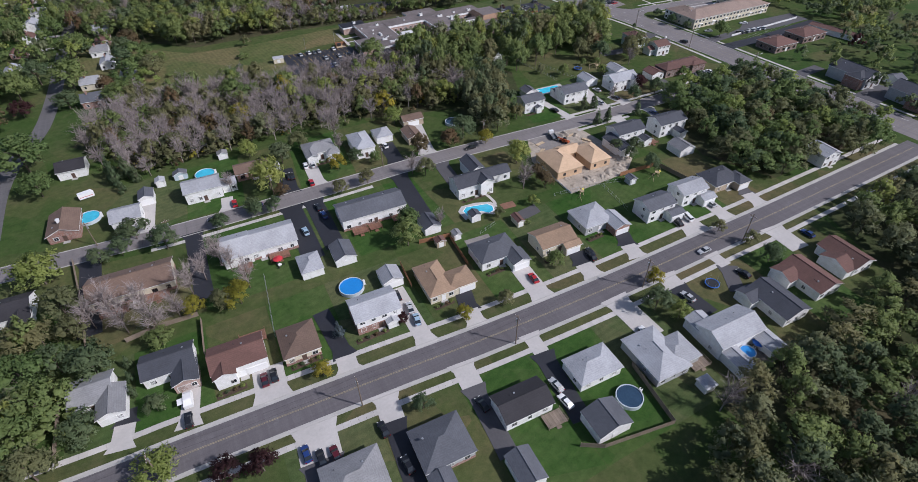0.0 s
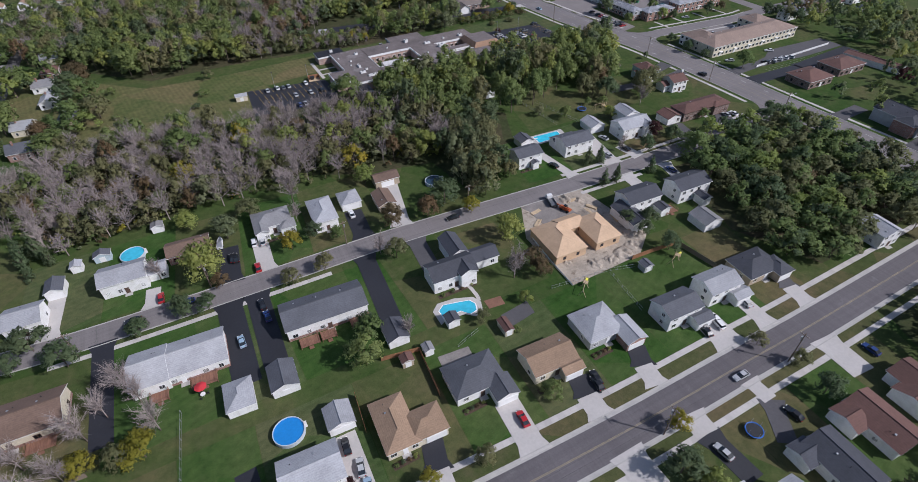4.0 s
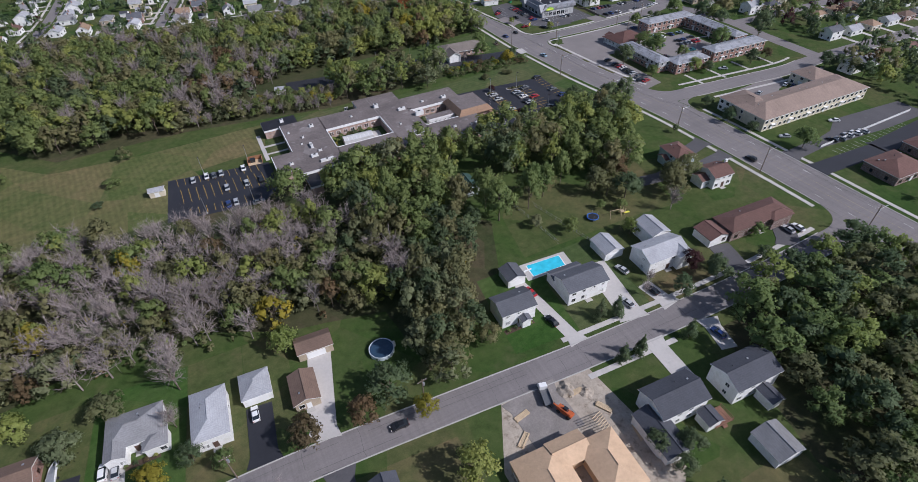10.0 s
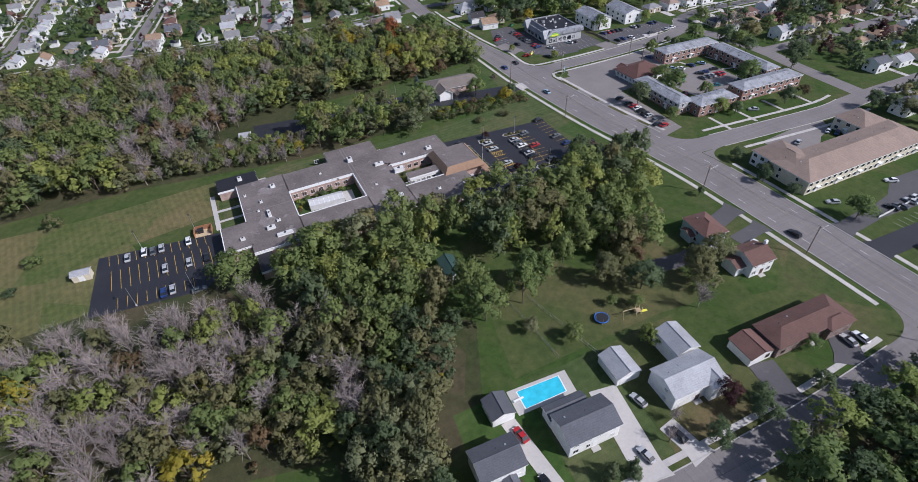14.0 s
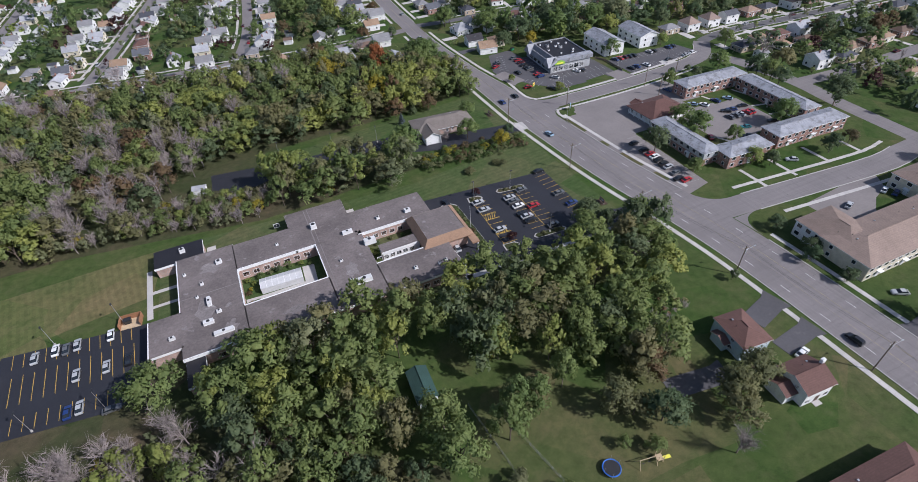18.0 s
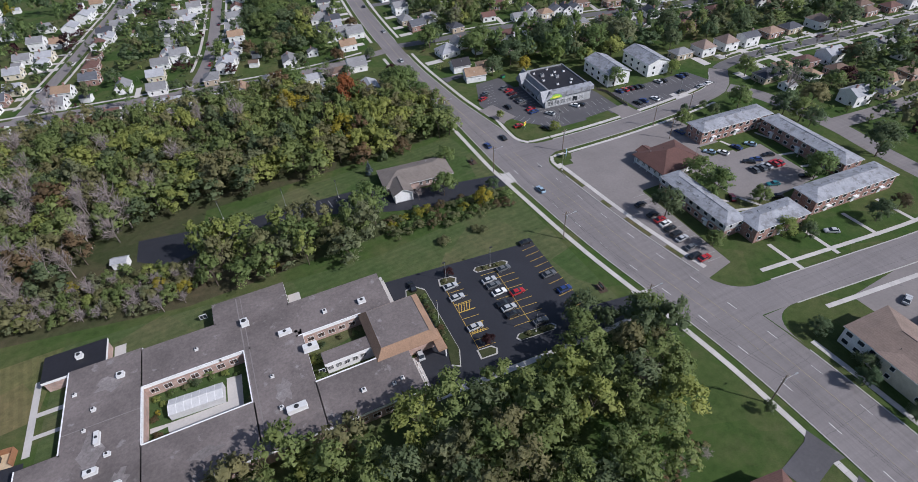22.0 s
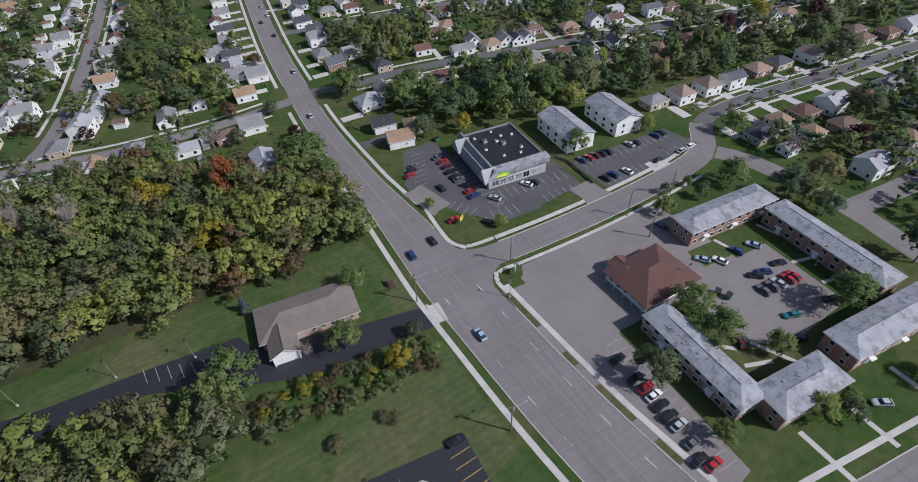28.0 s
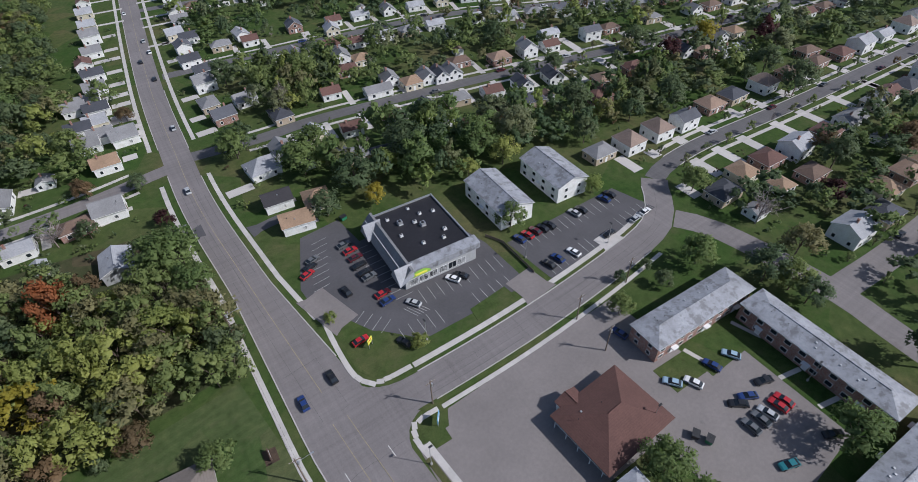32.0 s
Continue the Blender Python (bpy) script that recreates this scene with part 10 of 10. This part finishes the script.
def playset(x, y, yaw, label):
    e = thing("play_frame", x, y, 0, yaw, label, "play frame")
    for sx in (-1, 1):
        for sy in (-1, 1):
            part("leg", tube(bmesh.new(), (sx * 2.0, sy * 1.1, 0), (sx * 1.8, 0, 2.3), 0.06, 0.06, 6), M["lumber"], e)
    part("beam", tube(bmesh.new(), (-2.0, 0, 2.3), (2.0, 0, 2.3), 0.07, 0.07, 6), M["lumber"], e)
    part("tower", boxes((2.1, 3.5, -0.7, 0.7, 1.2, 1.3), (2.1, 2.2, -0.7, -0.6, 0, 2.8), (3.4, 3.5, -0.7, -0.6, 0, 2.8), (2.1, 2.2, 0.6, 0.7, 0, 2.8), (3.4, 3.5, 0.6, 0.7, 0, 2.8)), M["lumber"], e)
    part("slide", boxes((3.5, 5.6, -0.35, 0.35, 0.3, 0.42)), M["sign_yellow"], e)
    for s in (-0.8, 0.6):
        part("swing", boxes((s - 0.25, s + 0.25, -0.1, 0.1, 0.5, 0.54), (s - 0.25, s - 0.23, -0.01, 0.01, 0.54, 2.25), (s + 0.23, s + 0.25, -0.01, 0.01, 0.54, 2.25)), M["black_metal"], e)


playset(138, 106, 20, "wooden play frame with a yellow slide beside a fence")
playset(183.6, 195.2, -10, "wooden play frame with swings in a garden")
playset(107, 109.6, 40, "pale swing frame on the lawn")


# ---- poles, lamps and signs ----
def utility_pole(x, y, yaw, h=11.0, arm=False):
    e = thing("utility_pole", x, y, 0, yaw, "weathered wooden utility pole with a cross-arm", "utility pole")
    part("pole", tube(bmesh.new(), (0, 0, -0.2), (0, 0, h), 0.17, 0.11, 10), M["pole"], e)
    part("cross_arm", boxes((-1.2, 1.2, -0.06, 0.06, h - 0.9, h - 0.76)), M["pole"], e)
    for s in (-1.05, -0.45, 0.45, 1.05):
        part("insulator", tube(bmesh.new(), (s, 0, h - 0.76), (s, 0, h - 0.55), 0.05, 0.04, 6), M["lamp_lens"], e)
    part("transformer", tube(bmesh.new(), (0.32, 0, h - 2.6), (0.32, 0, h - 1.6), 0.25, 0.25, 10), M["steel"], e)
    if arm:
        part("lamp_arm", tube(bmesh.new(), (0, 0, h - 1.8), (3.0, 0, h - 1.2), 0.05, 0.04, 6), M["steel"], e)
        part("lamp_head", boxes((2.9, 3.6, -0.14, 0.14, h - 1.28, h - 1.1)), M["steel"], e)
    return e


POLES_A = [(-75, 77), (-31, 73.4), (11.3, 70.0), (52.3, 67.6), (95, 66.6), (136, 66)]
POLES_B = [(246.2, 150), (246.4, 189.4), (243.6, 228.0), (236.2, 262), (233.8, 297.2), (232.0, 341), (231.4, 385), (228.8, 425)]
for x, y in POLES_A:
    utility_pole(x, y, 92)
for i, (x, y) in enumerate(POLES_B):
    utility_pole(x, y, -4, 11.0, True)
for x, y in ((304.5, 339.3), (303.4, 328.4), (324, 340.6), (262, 341), (-20, 154.5), (14, 163.8), (55, 162.8), (-42, 165.6), (98, 160.6)):
    utility_pole(x, y, 5, 9.5)


def wire(name, a, b, label, sag=0.9):
    """A slack cable between two poles."""
    cu = bpy.data.curves.new(name, "CURVE")
    cu.dimensions, cu.bevel_depth = "3D", 0.018
    sp = cu.splines.new("POLY")
    sp.points.add(10)
    for i in range(11):
        u = i / 10
        sp.points[i].co = (a[0] + (b[0] - a[0]) * u, a[1] + (b[1] - a[1]) * u, a[2] + (b[2] - a[2]) * u - sag * 4 * u * (1 - u), 1)
    cu.materials.append(M["black_metal"])
    return tagged(new(name, cu), label, "cable")


for ps in (POLES_A, POLES_B):
    for (x0, y0), (x1, y1) in zip(ps, ps[1:]):
        for s in (-0.8, 0.8):
            wire("overhead_cable", (x0 + s * 0.3, y0 + s * 0.9, 10.45), (x1 + s * 0.3, y1 + s * 0.9, 10.45), "slack black overhead cable between poles")


def lamp_post(x, y, h=7.5, yaw=0, label="slim grey car park lamp post"):
    e = thing("street_lamp", x, y, 0, yaw, label, "street lamp")
    part("base", tube(bmesh.new(), (0, 0, -0.1), (0, 0, 0.5), 0.28, 0.26, 10), M["kerb"], e)
    part("pole", tube(bmesh.new(), (0, 0, 0.5), (0, 0, h), 0.08, 0.05, 8), M["steel"], e)
    part("lamp_head", boxes((-0.15, 0.75, -0.2, 0.2, h - 0.02, h + 0.16)), M["black_metal"], e)


for x, y, yw in ((207.8, 296.8, 0), (207.2, 269.4, 0), (193.6, 297.2, 180), (80.0, 293.0, -80), (63, 292.6, -80), (77, 263.6, 90), (61, 265, 90), (254.4, 329.6, 0), (297.5, 309.5, 0), (308.4, 364, 0), (270.2, 356.4, 90), (334, 296, 180), (331.6, 354.4, 90), (158, 356.6, -90), (176, 352.8, -90), (137, 360, -60)):
    lamp_post(x, y, 7.5, yw)

flag = thing("flagpole", 185.6, 283.6, 0, 0, "slim white flagpole before the school entrance", "flagpole")
part("pole", tube(bmesh.new(), (0, 0, 0), (0, 0, 9), 0.06, 0.04, 8), M["vinyl"], flag)
part("ball", tube(bmesh.new(), (0, 0, 9), (0, 0, 9.15), 0.08, 0.05, 8), M["sign_yellow"], flag)


def post_sign(x, y, yaw, w, h, foot, mat, label, bars=(), legs=2):
    e = thing("sign", x, y, 0, yaw, label, "sign")
    part("board", boxes((-w / 2, w / 2, -0.1, 0.1, foot, foot + h)), M[mat], e)
    for s in ((-w * 0.36, w * 0.36) if legs == 2 else (0,)):
        part("leg", boxes((s - 0.07, s + 0.07, -0.07, 0.07, -0.1, foot)), M["steel"], e)
    for z0, z1, u0, u1, m in bars:
        for s in (-1, 1):
            part("marking", boxes((u0 * w, u1 * w, s * 0.105 - 0.004, s * 0.105 + 0.004, foot + z0 * h, foot + z1 * h)), M[m], e)


post_sign(258.0, 363.0, 35, 2.0, 1.5, 1.6, "sign_yellow", "yellow shop sign on posts in a grass bed", ((0.55, 0.85, -0.38, 0.38, "red_cloth"), (0.2, 0.4, -0.34, 0.34, "sign_green")))
post_sign(260.6, 336.4, 50, 2.4, 1.7, 1.4, "sign_blue", "pale blue apartment sign on posts", ((0.45, 0.75, -0.38, 0.38, "vinyl"), (0.15, 0.3, -0.3, 0.3, "vinyl")))
post_sign(231.4, 274.4, 88, 2.6, 1.3, 0.5, "brown_trim", "low brown school sign in a planted bed", ((0.4, 0.7, -0.38, 0.38, "vinyl"),))
post_sign(227.8, 350.6, 88, 2.6, 1.2, 0.5, "brown_trim", "low dark church sign in a planted bed", ((0.4, 0.7, -0.38, 0.38, "vinyl"),))
slab("flower_bed", [(230.2, 272.8), (232.6, 272.6), (233, 276), (230.4, 276.4)], 0.06, M["mulch"], "structure", "mulched bed round the sign", "bed")
slab("flower_bed", [(226.4, 349), (229.2, 348.8), (229.4, 352.2), (226.6, 352.6)], 0.06, M["mulch"], "structure", "mulched bed round the sign", "bed")

# bin enclosure by the staff car park, skips, boat, shed and building plant
bin_yard = thing("bin_enclosure", 82.4, 291.2, 0, -6, "brown plank enclosure round rubbish bins", "enclosure")
for b in ((-2.8, 2.8, 1.9, 2.0, 0, 1.9), (-2.8, -2.7, -2, 1.9, 0, 1.9), (2.7, 2.8, -2, 1.9, 0, 1.9)):
    part("plank_wall", boxes(b), M["fence_red"], bin_yard)
part("floor", boxes((-2.7, 2.7, -2, 1.9, 0.0, 0.12)), M["lumber"], bin_yard)
for x, y, yw, m, lab in ((302.6, 302.4, 30, "black_metal", "black steel rubbish skip"), (304, 300, 20, "green_paint", "green steel rubbish skip"), (81.6, 291.6, 0, "black_metal", "dark steel rubbish bin in an enclosure"), (247.6 + 26, 411, 10, "green_paint", "green steel rubbish skip")):
    s = thing("skip", x, y, 0.13 if x < 90 else 0.03, yw, lab, "skip")
    bm = bmesh.new()
    lo = [bm.verts.new(p) for p in ((-0.8, -0.6, 0.1), (0.8, -0.6, 0.1), (0.8, 0.6, 0.1), (-0.8, 0.6, 0.1))]
    up = [bm.verts.new(p) for p in ((-1.0, -0.75, 1.3), (1.0, -0.75, 1.3), (1.0, 0.75, 1.45), (-1.0, 0.75, 1.45))]
    for i in range(4):
        bm.faces.new((lo[i], lo[(i + 1) % 4], up[(i + 1) % 4], up[i]))
    bm.faces.new(lo[::-1])
    part("body", bm, M[m], s)
    part("lid", boxes((-1.02, 1.02, -0.78, 0.0, 1.38, 1.43), (-1.02, 1.02, 0.01, 0.78, 1.42, 1.47)), M["black_metal"], s)
    for sx in (-0.7, 0.7):
        for sy in (-0.5, 0.5):
            part("castor", tube(bmesh.new(), (sx, sy - 0.04, 0.06), (sx, sy + 0.04, 0.06), 0.06, 0.06, 8), M["tyre"], s)
shed(46.2, 286, 5.6, 3.4, 2.4, "r_light", "w_cream", "long cream shed at the edge of the car park", -6, "x")
shed(105.6, 350.2, 5, 3.6, 2.4, "r_light", "w_white", "small white shed beside the church car park", -12, "x")
boat = thing("boat", 19.6, 182.0, 0.5, 80, "white covered motor boat on a trailer", "boat")
part("hull", loft(bmesh.new(), [(-2.4, 0.0, 0.8), (-2.5, 0.9, 1.0), (1.2, 1.0, 0.9), (2.8, 1.1, 0.15), (1.6, 0.1, 0.3)], 2.0, 2.0), M["vinyl"], boat)
part("cover", loft(bmesh.new(), [(-2.4, 0.92, 0.95), (-0.4, 1.35, 0.6), (1.0, 1.2, 0.5), (2.6, 1.1, 0.15)], 1.9, 1.9), M["steel"], boat)
part("trailer", boxes((-2.0, 3.6, -0.06, 0.06, -0.2, -0.05), (-0.9, -0.8, -0.9, 0.9, -0.2, -0.05)), M["steel"], boat)
for s in (-0.85, 0.85):
    part("wheel", tube(bmesh.new(), (-0.85, s - 0.08, -0.2), (-0.85, s + 0.08, -0.2), 0.3, 0.3, 12), M["tyre"], boat)
for x, y, n, yw in ((113.6, 141.4, 9, 35), (116.4, 146.6, 8, 10), (134.4, 139.6, 12, -60), (137.4, 131, 10, 80), (131, 146, 7, 0)):
    s = thing("timber_stack", x, y, 0, yw, "stack of fresh yellow timber on bare earth", "timber")
    for k in range(n):
        part("plank", boxes((-2.0 + 0.1 * (k % 3), 2.0, (k % 4) * 0.34 - 0.6, (k % 4) * 0.34 - 0.3, 0.02 + 0.16 * (k // 4), 0.15 + 0.16 * (k // 4))), M["lumber"], s)
digger = thing("telehandler", 125.6, 142.6, 0.02, 110, "orange-red telescopic handler on the building plot", "machine")
part("chassis", boxes((-2.0, 2.0, -0.8, 0.8, 0.6, 1.2)), M["orange_paint"], digger)
part("cab", loft(bmesh.new(), [(-0.6, 1.2, 0.9), (-0.5, 2.3, 0.8), (0.5, 2.3, 0.8), (0.9, 1.2, 0.9)], 0.9, 0.8), M["glass"], digger)
part("boom", boxes((-1.8, 3.0, 0.45, 0.75, 1.5, 1.85)), M["orange_paint"], digger)
part("fork", boxes((3.0, 4.0, 0.1, 0.2, 0.2, 0.3), (3.0, 4.0, 0.9, 1.0, 0.2, 0.3), (2.9, 3.0, 0.0, 1.1, 0.2, 1.7)), M["black_metal"], digger)
for sx in (-1.3, 1.3):
    for sy in (-0.85, 0.85):
        part("wheel", tube(bmesh.new(), (sx, sy - 0.2, 0.5), (sx, sy + 0.2, 0.5), 0.5, 0.5, 14), M["tyre"], digger)
truck = thing("lorry", 124.0, 148.6, 0.02, 75, "small white flatbed lorry at the building plot", "lorry")
part("cab", loft(bmesh.new(), [(1.2, 0.5, 1), (1.2, 2.2, 0.95), (2.4, 2.2, 0.9), (2.9, 1.4, 0.95), (3.0, 0.5, 1)], 2.0, 2.0), PAINT["white"], truck)
part("windscreen", boxes((2.45, 2.6, -0.8, 0.8, 1.5, 2.0)), M["glass"], truck)
part("bed", boxes((-3.0, 1.1, -1.05, 1.05, 0.8, 1.0), (-3.0, 1.1, -1.05, -1.0, 1.0, 1.5), (-3.0, 1.1, 1.0, 1.05, 1.0, 1.5)), PAINT["grey"], truck)
for sx in (-2.0, 2.0):
    for sy in (-0.9, 0.9):
        part("wheel", tube(bmesh.new(), (sx, sy - 0.14, 0.42), (sx, sy + 0.14, 0.42), 0.42, 0.42, 12), M["tyre"], truck)
# red garden bench, satellite swing and camper on the western lawn
camper = thing("camper_trailer", -44.6, 197.0, 0.35, 10, "white caravan parked on grass", "caravan")
part("body", loft(bmesh.new(), [(-2.4, 0.1, 1), (-2.5, 1.9, 0.95), (1.8, 2.0, 0.95), (2.5, 1.2, 0.95), (2.3, 0.1, 1)], 2.1, 2.1), M["vinyl"], camper)
part("stripe", boxes((-2.2, 1.9, -1.06, 1.06, 0.7, 0.85)), M["red_cloth"], camper)
for s in (-0.95, 0.95):
    part("wheel", tube(bmesh.new(), (-0.2, s - 0.08, 0.0), (-0.2, s + 0.08, 0.0), 0.33, 0.33, 12), M["tyre"], camper)

rv_ = thing("camper_trailer", -24.0, 91.0, 0.45, 88, "white folding caravan behind a dark pickup on a driveway", "caravan")
part("body", loft(bmesh.new(), [(-2.2, 0.1, 1), (-2.3, 1.3, 0.95), (-0.8, 1.9, 0.8), (1.2, 1.6, 0.85), (2.2, 1.0, 0.9), (2.2, 0.1, 1)], 2.1, 2.1), M["vinyl"], rv_)
part("awning", boxes((-1.4, 0.4, 1.0, 2.2, 1.4, 1.46)), M["vinyl"], rv_)
for s in (-0.95, 0.95):
    part("wheel", tube(bmesh.new(), (-0.2, s - 0.08, -0.05), (-0.2, s + 0.08, -0.05), 0.33, 0.33, 12), M["tyre"], rv_)
park(-24.6, 85.6, 88, "black", "van")

# shrubs in the kerbed beds before the school
for k in range(9):
    tree(184.8 + 0.3 * (k % 3), 277.5 + k * 2.1, 0.6 + 0.15 * (k % 3), 1.0 + 0.3 * (k % 2), ("green", "olive", "rust", "dark")[k % 4], name="shrub")
for x, y in ((206, 296.6), (209.5, 296.2), (205, 269.6), (209.4, 269.2), (193, 297.2)):
    tree(x, y, 0.8, 1.1, "olive", name="shrub")
# planting in the school courtyards
for x, y, r, h, tone in ((115.0, 292.2, 0.9, 1.8, "lime"), (116.4, 290.4, 0.8, 1.4, "lime"), (115.2, 288.4, 0.7, 1.2, "yellow"), (118.6, 292.6, 1.0, 2.0, "green"), (121.6, 292.8, 0.8, 1.6, "olive"), (124.4, 292.6, 1.1, 2.2, "dark"), (127.8, 292.8, 0.8, 1.5, "green"), (131, 292.4, 1.0, 1.8, "lime"), (133.6, 291.2, 0.7, 1.2, "green"), (115.2, 281.6, 1.1, 1.8, "rust"), (117.2, 280.6, 0.8, 1.3, "orange"), (119.6, 280.4, 0.7, 1.2, "olive"), (152.8, 279.2, 1.6, 3.6, "green"), (155.4, 290.2, 0.9, 1.5, "dark"), (160.2, 290.6, 0.8, 1.4, "olive"), (164, 290.2, 0.9, 1.6, "green")):
    tree(x, y, r, h, tone, "round", "shrub")

# winding path from the dark-roofed house to its pool
PATH = [(77.9, 129.3), (79.4, 128.8), (79.8, 127.0), (79.9, 125.1), (79.9, 122.6), (79.4, 121.2)]
for (x0, y0), (x1, y1) in zip(PATH, PATH[1:]):
    d = Vector((x1 - x0, y1 - y0)).normalized()
    n = Vector((-d.y, d.x)) * 0.55
    slab("walkway", [(x0 - n.x, y0 - n.y), (x1 - n.x, y1 - n.y), (x1 + n.x, y1 + n.y), (x0 + n.x, y0 + n.y)], 0.05 + 0.004 * (PATH.index((x0, y0)) % 2), M["concrete"], "structure", "pale garden path between house and pool", "path")
# paths across the verge of the apartment street
for x in (286.0, 300.5, 318.0, 334.0):
    slab("walkway", [(x, 254.5), (x + 1.3, 254.4), (x + 1.3, 266.5), (x, 266.6)], 0.06, M["concrete"], "structure", "pale concrete path to the apartments", "path")
